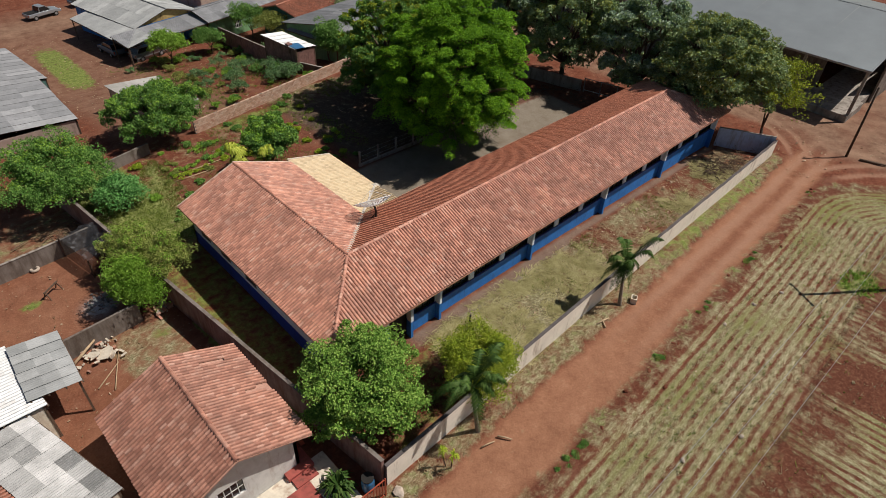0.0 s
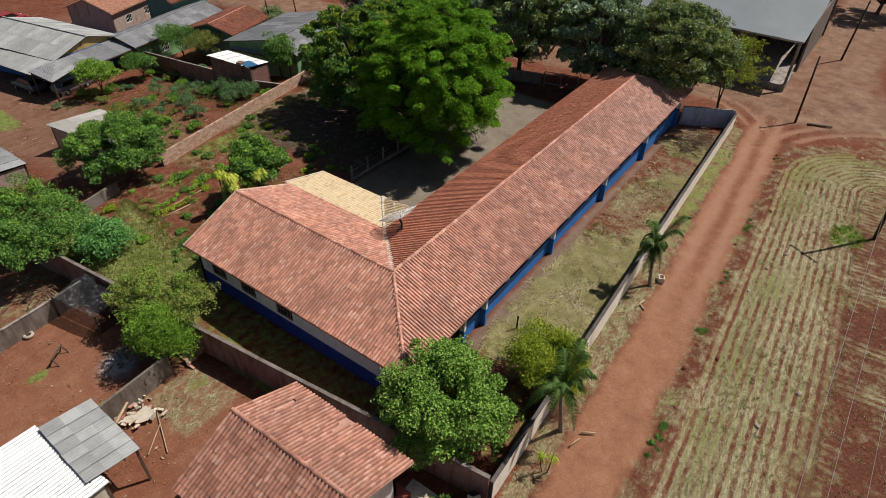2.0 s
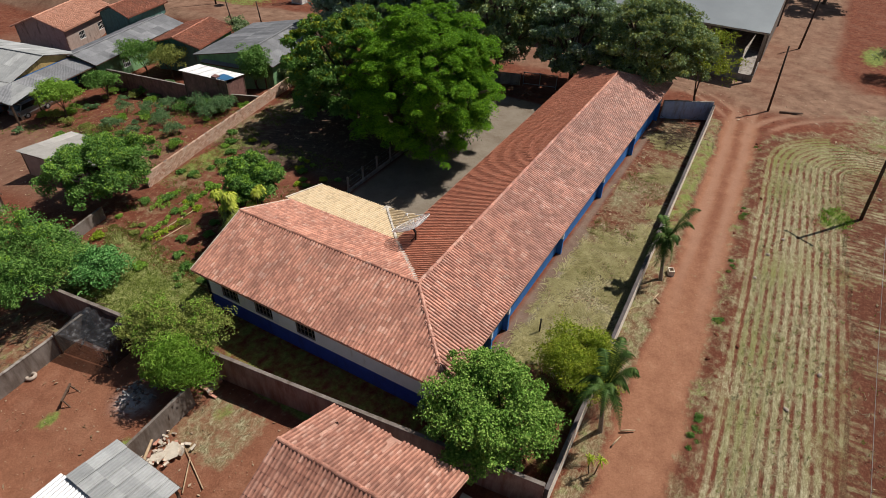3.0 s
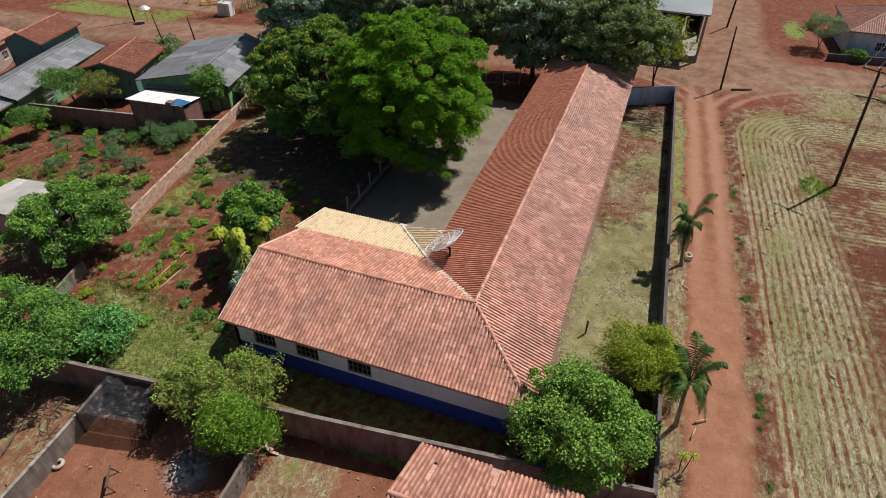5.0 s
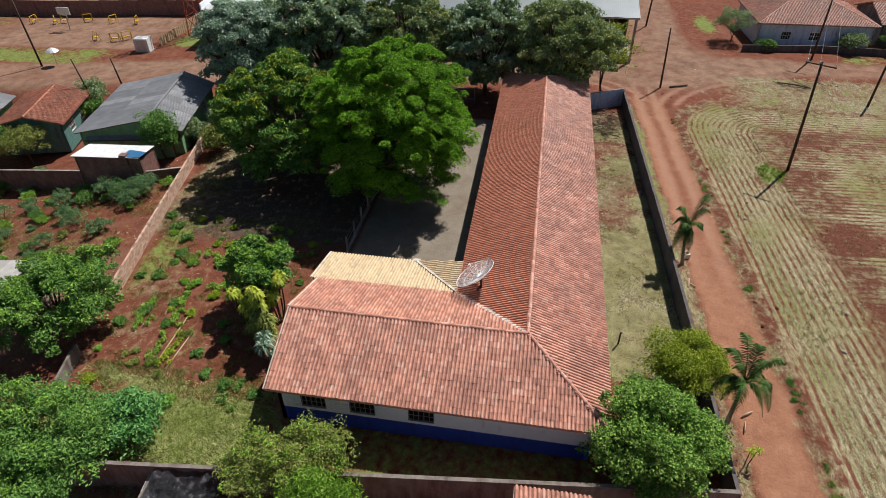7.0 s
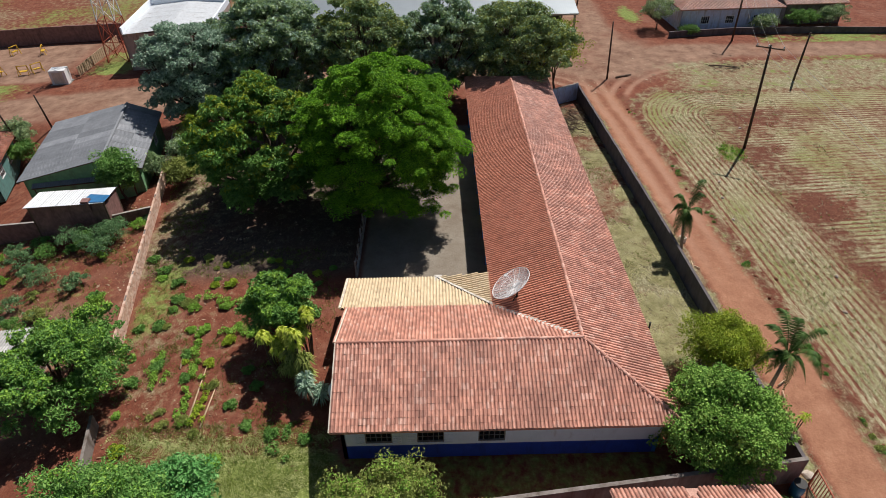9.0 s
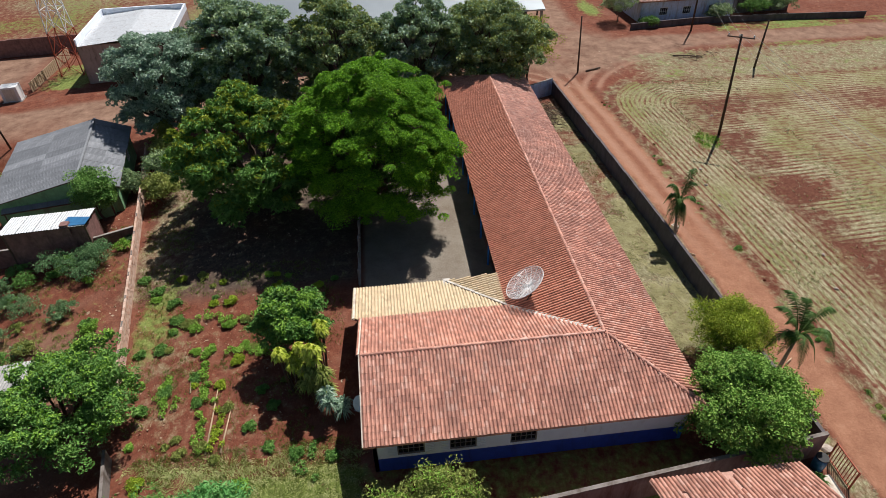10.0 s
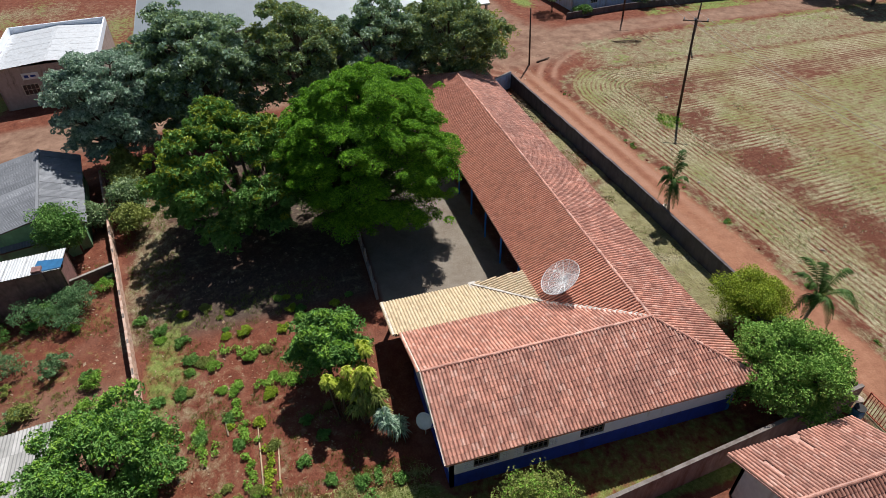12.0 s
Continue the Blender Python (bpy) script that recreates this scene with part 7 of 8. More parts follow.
# ---- on and beside the school ----
def mesh_dish(x, y, z, r, aim, tilt):
    """An old mesh satellite dish on a short mast, with its rim, ribs and feed."""
    t = thing("mesh_dish", "large pale wire-mesh satellite dish standing on the clay tile roof", "satellite dish", pose(x, y, z))
    m = Matrix.Translation((0.25 * math.cos(math.radians(aim)), 0.25 * math.sin(math.radians(aim)), 0.95)) @ pose(0, 0, 0, 0, 0, aim) @ pose(0, 0, 0, 0, tilt, 0)
    depth = 0.36
    at = lambda q, a: m @ Vector((q * math.cos(a), q * math.sin(a), depth * (q / r) ** 2 - depth * 0.3))
    ribs = Shape()
    for i in range(16):
        a = 2 * math.pi * i / 16
        ribs.tube([at(r * k / 4, a) for k in range(5)], [0.014] * 5, 4)
    for q in (0.36, 0.7, 1.0):
        ribs.tube([at(r * q, 2 * math.pi * i / 32) for i in range(33)], [0.012 if q < 1 else 0.022] * 33, 4)
    part("ribs", ribs, WHITE_METAL, t)
    net = Shape()
    for k in range(1, 22):
        q = r * k / 22
        net.tube([at(q, 2 * math.pi * i / 40) for i in range(41)], [0.008] * 41, 3)
    for i in range(80):
        a = 2 * math.pi * (i + 0.5) / 80
        net.tube([at(r * q, a) for q in (0.12, 0.4, 0.7, 1.0)], [0.008] * 4, 3)
    part("mesh", net, WHITE_METAL, t)
    f = m @ Vector((0, 0, 0.85))
    feed = Shape().tube([m @ Vector((0, 0, 0.76)), f], [0.07, 0.09], 8)
    for i in range(3):
        feed.bar(at(r * 0.96, 2 * math.pi * i / 3 + 0.5), f, 0.018)
    part("feed", feed, WHITE_METAL, t)
    mast = Shape().tube([(0, 0, -0.35), (0, 0, 0.75)], [0.06, 0.06], 8).bar((0, 0, 0.7), m @ Vector((0, 0, -0.1)), 0.10)
    mast.bar((0.35, 0.3, -0.3), (0, 0, 0.4), 0.04).bar((-0.3, 0.35, -0.15), (0, 0, 0.4), 0.04)
    part("mast", mast, DARK, t)


mesh_dish(18.51, 23.03, 3.33, 1.2, 77, 36)


def solid_dish(x, y, z, r, aim, tilt, label):
    t = thing("small_dish", label, "satellite dish", pose(x, y, z))
    m = Matrix.Translation((0, 0, 0.9)) @ pose(0, 0, 0, 0, 0, aim) @ pose(0, 0, 0, 0, tilt, 0)
    s = Shape()
    n = 20
    v = [m @ Vector((0, 0, 0))]
    for q in (0.5, 1.0):
        v += [m @ Vector((r * q * math.cos(2 * math.pi * i / n), r * q * math.sin(2 * math.pi * i / n), 0.12 * q * q)) for i in range(n)]
    f = [(0, 1 + i, 1 + (i + 1) % n) for i in range(n)] + [(1 + i, 1 + n + i, 1 + n + (i + 1) % n, 1 + (i + 1) % n) for i in range(n)]
    s.add(v, f)
    ob = part("reflector", s, WHITE_METAL, t, smooth=True)
    mod = ob.modifiers.new("thickness", "SOLIDIFY")
    mod.thickness = 0.02
    arm = Shape().tube([(0, 0, -0.2), (0, 0, 0.85)], [0.03, 0.03], 6).bar(m @ Vector((r, 0, 0.1)), m @ Vector((0.25, 0, 0.5)), 0.03)
    part("arm", arm, GALV, t)


solid_dish(13.3, 32.75, 1.25, 0.42, 140, 55, "pale grey satellite dish on the end wall of the school")
part("mast_bracket", Shape().bar((0, 0, 0.2), (0, -0.5, 0.2), 0.05), GALV, bpy.data.objects["small_dish"])


# ---- yard and roadside things ----
def rock(name, label, x, y, s, material, seed, cat="stone"):
    bm = bmesh.new()
    bmesh.ops.create_icosphere(bm, subdivisions=2, radius=1)
    r = random.Random(seed)
    for v in bm.verts:
        v.co *= 1 + 0.35 * (noise.noise(v.co * 1.3 + Vector((seed, 0, 0))))
        v.co = Vector((v.co.x * s[0], v.co.y * s[1], max(-0.6, v.co.z) * s[2]))
    me = bpy.data.meshes.new(name)
    bm.to_mesh(me)
    bm.free()
    me.materials.append(material)
    ob = solid(name, me, material, label, cat)
    ob.matrix_basis = pose(x, y, gz(x, y) + s[2] * 0.4, 0, 0, seed * 40)
    return ob


def crate(x, y):
    """Pale hollow block left by the palm."""
    s = Shape()
    s.box(-0.22, 0.22, -0.18, 0.18, -0.03, 0.04).box(-0.22, 0.22, -0.18, -0.13, 0.04, 0.36).box(-0.22, 0.22, 0.13, 0.18, 0.04, 0.36).box(-0.22, -0.17, -0.13, 0.13, 0.04, 0.36).box(0.17, 0.22, -0.13, 0.13, 0.04, 0.36)
    ob = solid("concrete_block", s, CREAM_WALL, "pale hollow concrete block standing beside the palm", "block")
    ob.matrix_basis = pose(x, y, gz(x, y), 0, 0, 25)


crate(27.9, 9.75)
rock("boulder", "pinkish boulder at the corner of the wall", 9.2, 9.9, (0.3, 0.26, 0.22), STONE, 2)
for i, (x, y) in enumerate(((20.2, 2.1), (33.5, 4.6), (36.0, 3.9), (23.6, 0.8), (30.4, 5.0), (46.0, -2.0))):
    rock("stone", "small pale stone on the field", x, y, (0.14, 0.11, 0.09), STONE, 10 + i)
for i in range(46):
    a = random.Random(200 + i)
    x = a.uniform(6, 58)
    rock("clod", "clod of red earth along the road edge", x, road_y(x) - 2.35 + a.gauss(0, 0.3), (a.uniform(0.08, 0.2), a.uniform(0.07, 0.16), a.uniform(0.05, 0.12)), EARTH, 300 + i, "clod")


def log(name, label, a, b, r, material=PALE_WOOD, mid=0.0):
    a, b = Vector(a), Vector(b)
    s = Shape().tube([a, a.lerp(b, 0.5) + Vector((0, 0, mid)), b], [r, r * 0.9, r * 0.6], 7)
    return solid(name, s, material, label, "branch", smooth=True)


def on(x, y, h=0.06):
    return (x, y, gz(x, y) + h)


log("dead_branch", "pale broken branch lying by the wall", on(24.5, 10.1), on(25.5, 9.9), 0.06, PALE_WOOD, 0.05)
log("dead_branch", "pale broken branch lying by the wall", on(24.7, 9.6), on(25.1, 10.2), 0.05, PALE_WOOD, 0.05)
log("dead_branch", "dry palm frond stalk beside the road", on(14.6, 8.9), on(15.0, 8.3), 0.05, PALE_WOOD, 0.04)
log("dead_branch", "dry palm frond stalk beside the road", on(13.6, 9.0), on(14.3, 8.8), 0.04, PALE_WOOD, 0.04)
log("pole_stick", "long thin stick lying in the bare yard", on(1.6, 24.3), on(3.0, 25.4), 0.035, PALE_WOOD)
log("pole_stick", "long thin stick lying in the bare yard", on(2.2, 23.7), on(3.3, 26.2), 0.03, PALE_WOOD)
log("dark_log", "dark log at the street corner", on(59.6, 6.6, 0.1), on(60.6, 4.6, 0.1), 0.13, TIMBER)
log("dark_log", "fallen dark branch beside the field", on(63.0, -5.4, 0.1), on(61.8, -8.6, 0.1), 0.08, TIMBER, 0.1)
for i, (a, b) in enumerate((((12.8, 40.05), (15.5, 39.95)), ((12.8, 40.8), (17.0, 40.9)), ((16.9, 42.4), (18.2, 42.6)))):
    log("garden_board", "weathered board edging a garden bed", on(*a, 0.05), on(*b, 0.05), 0.05, PALE_WOOD)

# iron post in the yard
p = thing("iron_post", "short dark iron post in the dry yard", "post", pose(18.75, 14.9, 0))
part("shaft", Shape().tube([(0, 0, -0.2), (0, 0, 0.95)], [0.05, 0.05], 8), DARK, p)
part("cap", Shape().tube([(0, 0, 0.95), (0, 0, 1.0)], [0.07, 0.06], 8), DARK, p)


def yard_fence():
    t = thing("yard_fence", "low concrete-post fence with wire beside the paved yard", "fence", pose(24.6, 32.95, 0))
    kerb = Shape().box(0, 11.5, -0.08, 0.08, -0.35, 0.22)
    part("kerb", kerb, CONCRETE, t)
    for i in range(7):
        x = 0.1 + i * 1.85
        part("fence_post", Shape().box(x - 0.06, x + 0.06, -0.06, 0.06, 0.2, 1.35), CONCRETE, t)
    for z in (0.5, 0.9, 1.25):
        part("wire", Shape().tube([(0, 0, z), (11.3, 0, z)], [0.008, 0.008], 4), GALV, t)


yard_fence()


def shade_net():
    """Black shade net stretched over a pen in the yard corner."""
    t = thing("shade_net", "black shade netting stretched over posts above a pen", "netting", pose(4.8, 34.0, 0))
    n = Nodes("black_net", 0.9, 0, 0.2)
    n.put(n.b.inputs["Base Color"], n.ramp(n.noise(3, 4), (0.35, (0.012, 0.013, 0.016)), (0.56, (0.05, 0.053, 0.06)), (0.66, (0.20, 0.205, 0.215))))
    tr = n.node("ShaderNodeBsdfTransparent", Color=(1, 1, 1))
    mx = n.node("ShaderNodeMixShader", Fac=n.math("MULTIPLY_ADD", n.noise(2.2, 3), 0.4, 0.25))
    n.nt.links.new(tr.outputs[0], mx.inputs[2])
    n.nt.links.new(n.b.outputs[0], mx.inputs[1])
    n.nt.links.new(mx.outputs[0], n.nt.nodes["Material Output"].inputs["Surface"])
    s = Shape()
    N = 14
    corners = [Vector((-0.9, 2.2, 1.45)), Vector((1.35, 2.3, 1.75)), Vector((1.9, -0.8, 1.7)), Vector((-0.3, -1.0, 1.3))]
    v = []
    for i in range(N + 1):
        for j in range(N + 1):
            a, b = i / N, j / N
            q = corners[0].lerp(corners[1], a).lerp(corners[3].lerp(corners[2], a), b)
            sag = 0.35 * math.sin(math.pi * a) * math.sin(math.pi * b) + 0.22 * noise.noise(q * 2.3)
            v.append(q - Vector((0, 0, sag)))
    f = [(i * (N + 1) + j, (i + 1) * (N + 1) + j, (i + 1) * (N + 1) + j + 1, i * (N + 1) + j + 1) for i in range(N) for j in range(N)]
    s.add(v, f)
    for a, b in ((corners[0], corners[3]), (corners[3], corners[2])):
        s.add([a, b, Vector((b.x, b.y, 0.05)), Vector((a.x, a.y, 0.05))], [(0, 1, 2, 3)])
    part("net", s, n.mat, t)
    for c in corners:
        part("post", Shape().tube([(c.x, c.y, -0.2), (c.x, c.y, c.z + 0.05)], [0.05, 0.045], 7), TIMBER, t)


shade_net()


def plaster_slab(x, y, s, seed):
    """A broken piece of white sheet thrown on the rubble."""
    r = random.Random(seed)
    ring = [(math.cos(a) * s * r.uniform(0.6, 1.1), math.sin(a) * s * r.uniform(0.4, 0.8), r.uniform(-0.03, 0.06)) for a in [i * math.pi / 4 for i in range(8)]]
    ob = solid("plaster_slab", Shape().prism(ring, (0, 0, 0.03)), CREAM_WALL, "broken pale plaster board lying on the rubble", "rubble")
    ob.matrix_basis = pose(x, y, gz(x, y) + 0.26, r.uniform(-18, 18), r.uniform(-18, 18), r.uniform(0, 180))


for i, (x, y, s) in enumerate(((2.65, 26.2, 0.55), (2.2, 26.5, 0.4), (2.95, 25.9, 0.35))):
    plaster_slab(x, y, s, 5 + i)


def rubble(name, label, x, y, materials, count, spread, seed, size=0.3):
    r = random.Random(seed)
    t = thing(name, label, "rubble", pose(x, y, gz(x, y)))
    for i in range(count):
        m = pose(r.gauss(0, spread), r.gauss(0, spread), 0.05 + r.random() * 0.18, r.uniform(-25, 25), r.uniform(-25, 25), r.uniform(0, 180))
        w, h = size * r.uniform(0.5, 1.6), size * r.uniform(0.3, 0.8)
        part("fragment", Shape().box(-w / 2, w / 2, -h / 2, h / 2, -0.03, 0.03, m), r.choice(materials), t)



def brush_pile(x, y, rx, ry, count, seed, label):
    """A tangle of cut twigs and dry boughs."""
    r = random.Random(seed)
    s = Shape()
    for i in range(count):
        a = r.uniform(0, 6.28)
        p = Vector((r.gauss(0, rx), r.gauss(0, ry), r.uniform(0.03, 0.3)))
        L = r.uniform(0.35, 1.3)
        d = Vector((math.cos(a), math.sin(a), r.uniform(-0.1, 0.35))) * L
        w = r.uniform(0.012, 0.035)
        s.tube([p - d * 0.5, p + Vector((r.gauss(0, 0.06), r.gauss(0, 0.06), r.gauss(0.04, 0.04))), p + d * 0.5], [w, w * 0.8, w * 0.4], 4)
        for k in range(2):
            q = p + d * r.uniform(0, 0.45)
            s.tube([q, q + Vector((r.gauss(0, 0.25), r.gauss(0, 0.25), r.uniform(0, 0.2)))], [w * 0.5, w * 0.2], 3)
    s.v = [(a, b, max(c, 0.0)) for a, b, c in s.v]
    ob = solid("brush_pile", s, r.choice((BARK, TIMBER)), label, "brush", "stuff")
    ob.matrix_basis = pose(x, y, gz(x, y))


brush_pile(49.2, 13.6, 1.4, 1.0, 150, 1, "dark heap of cut twigs at the end of the school yard")
brush_pile(47.3, 14.4, 1.2, 0.7, 80, 2, "scattered dry twigs in the school yard")
brush_pile(47.5, 33.2, 1.6, 0.6, 90, 3, "dry boughs lying along the yard fence")
brush_pile(49.2, 30.2, 0.9, 1.3, 80, 4, "dry boughs heaped below the street trees")
brush_pile(42.0, 45.6, 1.8, 0.8, 90, 5, "dry twigs heaped below the dense trees")
brush_pile(4.3, 38.4, 1.5, 0.8, 70, 6, "dry prunings lying in the bare yard")
brush_pile(62.0, -8.0, 0.5, 1.7, 45, 7, "dry boughs lying along the street")


def tube_gate(a, b, h):
    A, B = Vector((*a, 0)), Vector((*b, 0))
    t = thing("metal_gate", "thin grey tube gate between the street trees", "gate", pose(a[0], a[1], gz(*a)))
    d = B - A
    for k in (0.0, 0.5, 1.0):
        part("post", Shape().tube([d * k + Vector((0, 0, -0.2)), d * k + Vector((0, 0, h))], [0.05, 0.05], 7), GALV, t)
    for z in (0.25, h - 0.05):
        part("rail", Shape().bar(Vector((0, 0, z)), d + Vector((0, 0, z)), 0.06), GALV, t)


tube_gate((51.5, 30.7), (52.4, 27.4), 1.5)


# added dark frame that stands in for shadows of clods on the earth
def clod_shadow_frame(x, y, rz):
    t = thing("clod_shadow_frame", "small dark wooden frame in place of the shadows of earth clods", "trestle", pose(x, y, gz(x, y), 0, 0, rz))
    part("beam", Shape().bar((-0.55, 0, 0.5), (0.55, 0, 0.52), 0.08), TIMBER, t)
    for sx in (-0.45, 0.45):
        for sy in (-0.25, 0.25):
            part("leg", Shape().bar((sx, 0, 0.5), (sx * 1.1, sy, -0.03), 0.05), TIMBER, t)


clod_shadow_frame(2.2, 33.1, 35)

rubble("rubble_heap", "heap of broken tiles and pale sacking by the yard wall", 2.55, 26.7, [TILE_HOUSE, CREAM_WALL, CREAM_WALL, STONE], 60, 0.45, 3, 0.2)
rubble("rubble_heap", "few broken clay tiles stacked at the wall corner", 6.3, 27.6, [TILE_HOUSE, STONE], 12, 0.25, 5, 0.4)
rubble("ash_patch", "grey ash and scraps from a burnt heap", 4.05, 30.5, [CEMENT, STONE, FIBRE_PALE, FIBRE_PALE], 60, 0.45, 6, 0.16)
log("pole_stick", "pale plank leaning on the yard wall", on(1.1, 26.6, 0.1), on(2.6, 27.3, 0.5), 0.09, PALE_WOOD)


def tyre(x, y, r=0.33):
    s = Shape()
    n, k = 20, 8
    v = [((r + 0.09 * math.cos(b)) * math.cos(a), (r + 0.09 * math.cos(b)) * math.sin(a), 0.09 + 0.09 * math.sin(b)) for a in [2 * math.pi * i / n for i in range(n)] for b in [2 * math.pi * j / k for j in range(k)]]
    f = [(i * k + j, ((i + 1) % n) * k + j, ((i + 1) % n) * k + (j + 1) % k, i * k + (j + 1) % k) for i in range(n) for j in range(k)]
    s.add(v, f)
    ob = solid("old_tyre", s, STONE, "whitened old tyre lying on the yard soil", "tyre", smooth=True)
    ob.matrix_basis = pose(x, y, gz(x, y))


tyre(2.05, 36.0, 0.2)


def small_house_things():
    """The paved forecourt, red steps, gate and drum beside the small house."""
    solid("forecourt", Shape().box(4.2, 7.9, 10.6, 13.9, -0.15, 0.06), CREAM_WALL, "pale cement forecourt of the small house", "paving", "structure")
    solid("red_floor", Shape().box(4.9, 6.6, 11.4, 13.0, 0.05, 0.085), RED_PAINT, "worn red painted floor patch", "paving", "structure")
    solid("porch_step", Shape().box(5.9, 7.2, 13.5, 14.6, 0.0, 0.30).box(6.0, 7.1, 13.0, 13.5, 0.0, 0.16), RED_PAINT, "red painted porch steps beside the small house", "steps")
    g = thing("iron_gate", "rusty iron gate beside the corner of the wall", "gate", pose(8.0, 10.2, 0, 0, 0, 0))
    part("gate_frame", Shape().bar((-0.9, 0, 0.15), (0.7, 0, 0.15), 0.05).bar((-0.9, 0, 1.35), (0.7, 0, 1.35), 0.05).bar((-0.9, 0, -0.1), (-0.9, 0, 1.4), 0.06).bar((0.7, 0, -0.1), (0.7, 0, 1.4), 0.06), RED_METAL, g)
    for i in range(9):
        x = -0.74 + i * 0.16
        part("gate_bar", Shape().bar((x, 0, 0.15), (x, 0, 1.35), 0.025), RED_METAL, g)
    b = thing("plastic_drum", "blue plastic drum beside the gate", "drum", pose(8.35, 11.0, 0))
    part("body", Shape().tube([(0, 0, 0), (0, 0, 0.3), (0, 0, 0.6), (0, 0, 0.85)], [0.27, 0.3, 0.3, 0.27], 16), BLUE_PLASTIC, b, smooth=True)
    part("rim", Shape().tube([(0, 0, 0.85), (0, 0, 0.9)], [0.29, 0.29], 16), DARK, b)
    c = thing("clay_pots", "stack of red clay tiles by the porch", "tiles", pose(6.9, 14.4, 0.3))
    r = random.Random(8)
    for i in range(9):
        m = pose(r.gauss(0, 0.15), r.gauss(0, 0.15), 0.03 + 0.06 * i, r.gauss(0, 8), r.gauss(0, 8), r.uniform(0, 90))
        part("stacked_tile", Shape().box(-0.2, 0.2, -0.1, 0.1, -0.02, 0.02, m), RED_METAL, c)


small_house_things()


# ---- vehicles ----
def vehicle(name, label, x, y, rz, paint, pickup, L=4.4, W=1.72, H=1.55):
    t = thing(name, label, "car", pose(x, y, gz(x, y), 0, 0, rz))
    prof = ([(-0.5, 0.28), (-0.5, 0.58), (-0.22, 0.60), (-0.20, 0.60), (0.22, 0.62), (0.46, 0.52), (0.5, 0.40), (0.5, 0.28)] if pickup else
            [(-0.5, 0.28), (-0.5, 0.62), (-0.42, 0.66), (0.2, 0.64), (0.44, 0.54), (0.5, 0.42), (0.5, 0.28)])
    cabin = [(-0.16, 0.60), (-0.13, 0.98), (0.06, 1.0), (0.20, 0.62)] if pickup else [(-0.44, 0.64), (-0.36, 0.97), (0.02, 1.0), (0.22, 0.64)]
    b = Shape().prism([Vector((px * L, -W / 2, pz * H)) for px, pz in prof], (0, W, 0))
    body = part("body", b, paint, t)
    mod = body.modifiers.new("soft_edges", "BEVEL")
    mod.width, mod.segments = 0.07, 2
    cab = Shape().prism([Vector((px * L, -W / 2 + 0.12, pz * H)) for px, pz in cabin], (0, W - 0.24, 0))
    c = part("cabin", cab, GLASS, t)
    rf = Shape().box(cabin[1][0] * L + 0.02, cabin[2][0] * L - 0.02, -W / 2 + 0.1, W / 2 - 0.1, H * 0.985, H * 1.02)
    for px, pz, qx, qz in ((*cabin[0], *cabin[1]), (*cabin[3], *cabin[2])):
        for sy in (-1, 1):
            rf.bar((px * L, sy * (W / 2 - 0.12), pz * H), (qx * L, sy * (W / 2 - 0.12), qz * H), 0.07)
    part("roof_panel", rf, paint, c)
    if pickup:
        part("bed", Shape().box(-0.48 * L, -0.18 * L, -W / 2 + 0.1, W / 2 - 0.1, 0.59 * H, 0.612 * H), DARK, t)
    for sx in (-0.31, 0.31):
        for sy in (-1, 1):
            w = part("wheel", Shape().tube([(sx * L, sy * (W / 2 - 0.2), 0.31), (sx * L, sy * (W / 2 + 0.01), 0.31)], [0.31, 0.31], 16), BLACK, t)
            part("rim", Shape().tube([(sx * L, sy * (W / 2 + 0.0), 0.31), (sx * L, sy * (W / 2 + 0.02), 0.31)], [0.19, 0.17], 12), GALV, w)
    for sy in (-1, 1):
        part("headlight", Shape().box(0.485 * L, 0.503 * L, sy * W * 0.38 - 0.13, sy * W * 0.38 + 0.13, 0.40 * H, 0.48 * H), WHITE_METAL, t)
        part("tail_light", Shape().box(-0.503 * L, -0.49 * L, sy * W * 0.42 - 0.07, sy * W * 0.42 + 0.07, 0.40 * H, 0.56 * H), RED_METAL, t)


CAR_GREY = m_plain("car_grey", (0.16, 0.22, 0.30), rough=0.25, metal=0.4, spec=0.5, vary=0.05)
CAR_SILVER = m_plain("car_silver", (0.38, 0.42, 0.46), rough=0.3, metal=0.5, spec=0.5, vary=0.05)
CAR_RED = m_plain("car_red", (0.30, 0.03, 0.03), rough=0.3, spec=0.5, vary=0.05)
vehicle("pickup_truck", "silver pickup parked in the dusty side street", 19.8, 99.4, 15, CAR_SILVER, True, 4.6)
vehicle("pickup_truck", "blue-grey pickup parked in the dusty side street", 26.4, 101.7, 12, CAR_GREY, True, 4.8)
vehicle("parked_car", "dark red car parked in the dusty side street", 31.7, 105.0, 12, CAR_RED, False)
vehicle("parked_car", "silver car parked under the porch roof", 24.6, 75.3, 12, CAR_SILVER, False, 4.1)
vehicle("parked_car", "dark grey car parked under the porch roof", 21.8, 79.2, 97, CAR_GREY, False, 4.1)


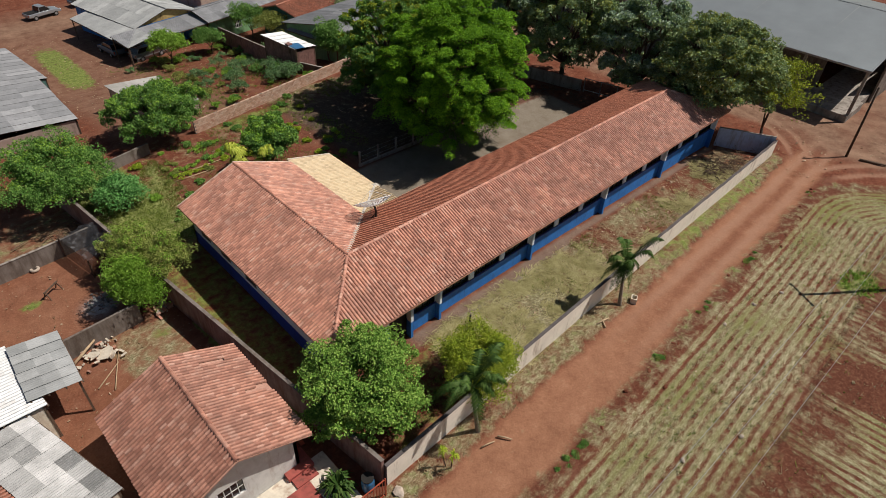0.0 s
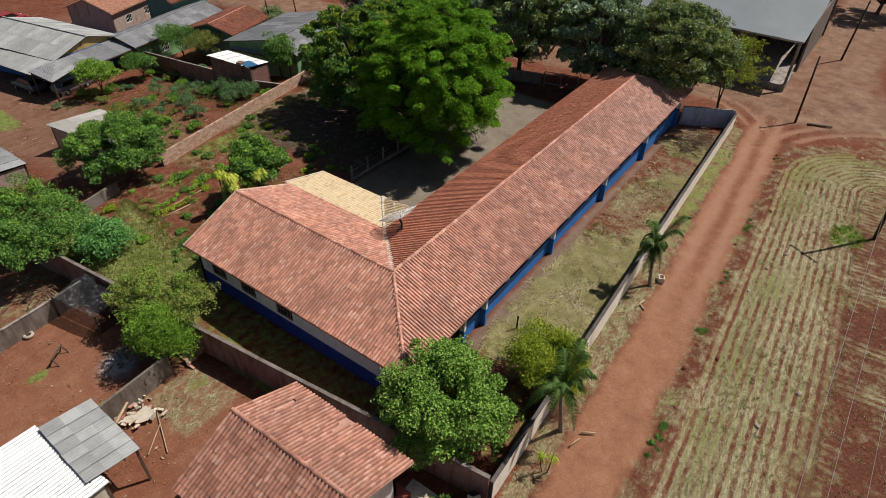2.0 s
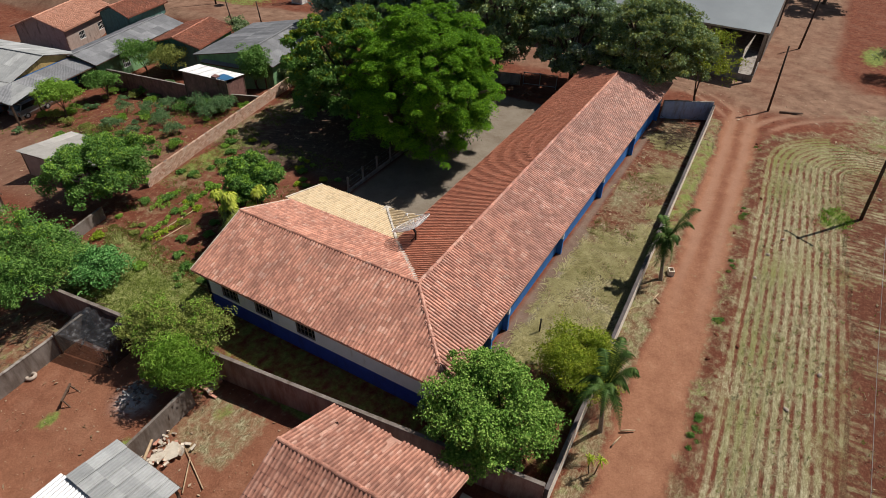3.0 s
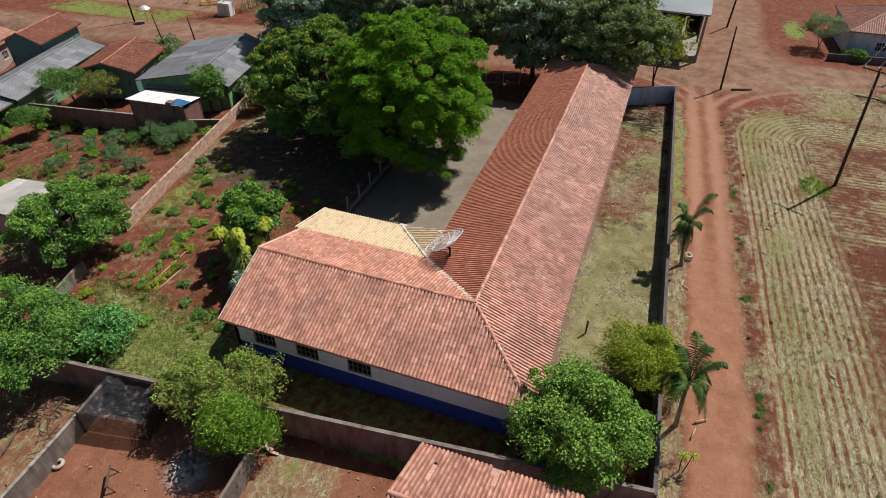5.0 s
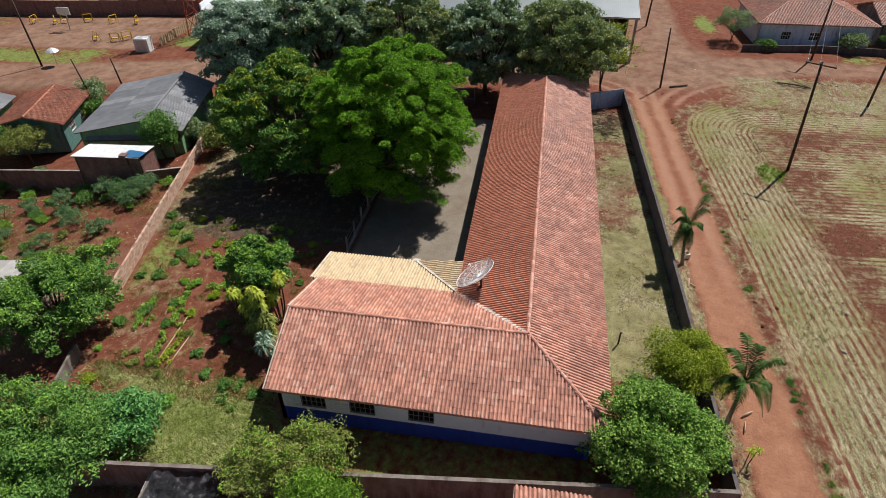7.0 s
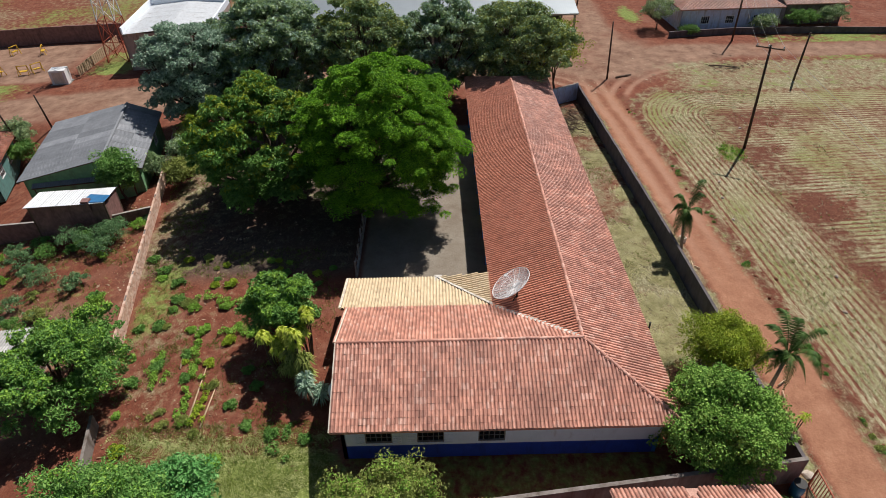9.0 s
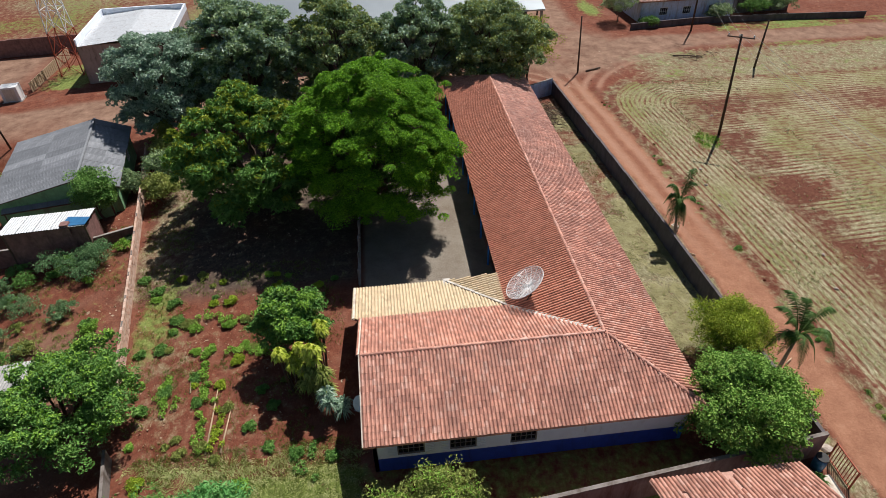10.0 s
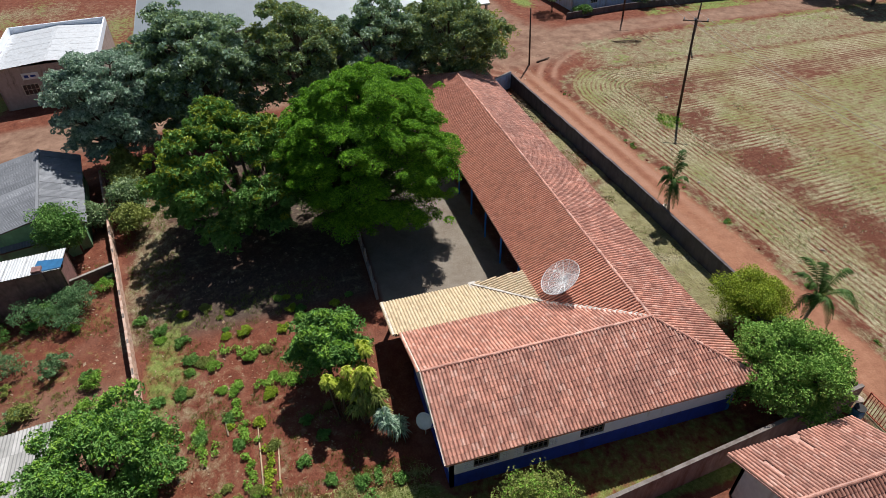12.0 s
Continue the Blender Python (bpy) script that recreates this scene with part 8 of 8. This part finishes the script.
# ---- playground and tower ----
def tower(x, y):
    t = thing("lattice_tower", "tall red and white lattice mast beyond the street", "tower", pose(x, y, gz(x, y)))
    for k in range(7):
        z0, z1 = k * 2.6, (k + 1) * 2.6
        w0, w1 = 1.35 - 0.12 * k, 1.35 - 0.12 * (k + 1)
        s = Shape()
        for sx, sy in ((-1, -1), (1, -1), (1, 1), (-1, 1)):
            s.bar((sx * w0, sy * w0, z0 - (0.3 if k == 0 else 0)), (sx * w1, sy * w1, z1), 0.09)
        for a, b in (((-1, -1), (1, -1)), ((1, -1), (1, 1)), ((1, 1), (-1, 1)), ((-1, 1), (-1, -1))):
            s.bar((a[0] * w0, a[1] * w0, z0), (b[0] * w1, b[1] * w1, z1), 0.05)
            s.bar((b[0] * w0, b[1] * w0, z0), (a[0] * w1, a[1] * w1, z1), 0.05)
            s.bar((a[0] * w1, a[1] * w1, z1), (b[0] * w1, b[1] * w1, z1), 0.05)
        tagged(part("tower_section", s, RED_METAL if k < 2 or k > 4 else WHITE_METAL, t), kind="stuff")


tower(72.0, 68.2)
wb = thing("white_cabinet", "white utility cabinet beside the playground", "cabinet", pose(64.2, 72.3, gz(64, 72), 0, 0, 8))
part("body", Shape().box(-0.7, 0.7, -0.9, 0.9, 0, 1.7), WHITE_METAL, wb)
part("door", Shape().box(-0.725, -0.702, -0.6, 0.6, 0.15, 1.5), CREAM_WALL, wb)
part("plinth", Shape().box(-0.85, 0.85, -1.05, 1.05, -0.4, 0.05), CONCRETE, wb)


def play_frame(x, y, rz, seed):
    t = thing("play_frame", "yellow tube exercise frame on the sandy playground", "playground frame", pose(x, y, gz(x, y), 0, 0, rz), group="playground frames")
    s = Shape()
    for sx in (-0.6, 0.6):
        s.tube([(sx, -0.35, -0.1), (sx, 0, 1.15), (sx, 0.35, -0.1)], [0.05] * 3, 6)
    s.tube([(-0.6, 0, 1.15), (0.6, 0, 1.15)], [0.05] * 2, 6)
    part("frame", s, YELLOW, t)
    part("seat", Shape().box(-0.4, 0.4, -0.2, 0.2, 0.45, 0.52), YELLOW, t)


for i, (x, y) in enumerate(((75.0, 97.2), (75.0, 93.6), (75.6, 92.4), (76.3, 89.0), (76.0, 84.6), (75.8, 80.6), (67.9, 81.9), (67.6, 78.8), (68.4, 77.5))):
    play_frame(x, y, 40 * i, i)
bb = thing("backboard", "white sports board on a slanted post", "board", pose(72.2, 89.2, gz(72, 89)))
part("post", Shape().tube([(0, 0, -0.2), (0.4, 0, 2.6)], [0.08, 0.07], 8), GALV, bb)
part("panel", Shape().box(-0.1, 0.0, -1.0, 1.0, 2.2, 3.2), WHITE_METAL, bb)
um = thing("umbrella", "pale green and white parasol beside the street", "parasol", pose(57.9, 80.5, gz(58, 80)))
part("pole", Shape().tube([(0, 0, -0.1), (0, 0, 2.1)], [0.03, 0.03], 6), GALV, um)
part("canopy", Shape().tube([(0, 0, 1.75), (0, 0, 2.0), (0, 0, 2.2)], [0.8, 0.5, 0.05], 10), TIN, um)
line_wall("wall_playground", "dark rear wall of the playground", [(80.6, 70.0), (80.6, 79.5), (78.4, 104.4), (78.0, 116.0)], 2.3, 0.15, SHED_BRICK)
line_wall("wall_street", "low dark wall in front of the street house", [(73.8, -4.0), (75.0, -13.5), (74.7, -24.5), (73.7, -38.0)], 0.85, 0.15, DARK_RENDER)
fe = thing("plank_fence", "low plank fence along the tower plot", "fence", pose(66.2, 71.2, gz(66, 71)))
for i in range(24):
    part("plank", Shape().box(i * 0.5, i * 0.5 + 0.4, -0.03, 0.03, -0.2, 1.1), PALE_WOOD, fe)
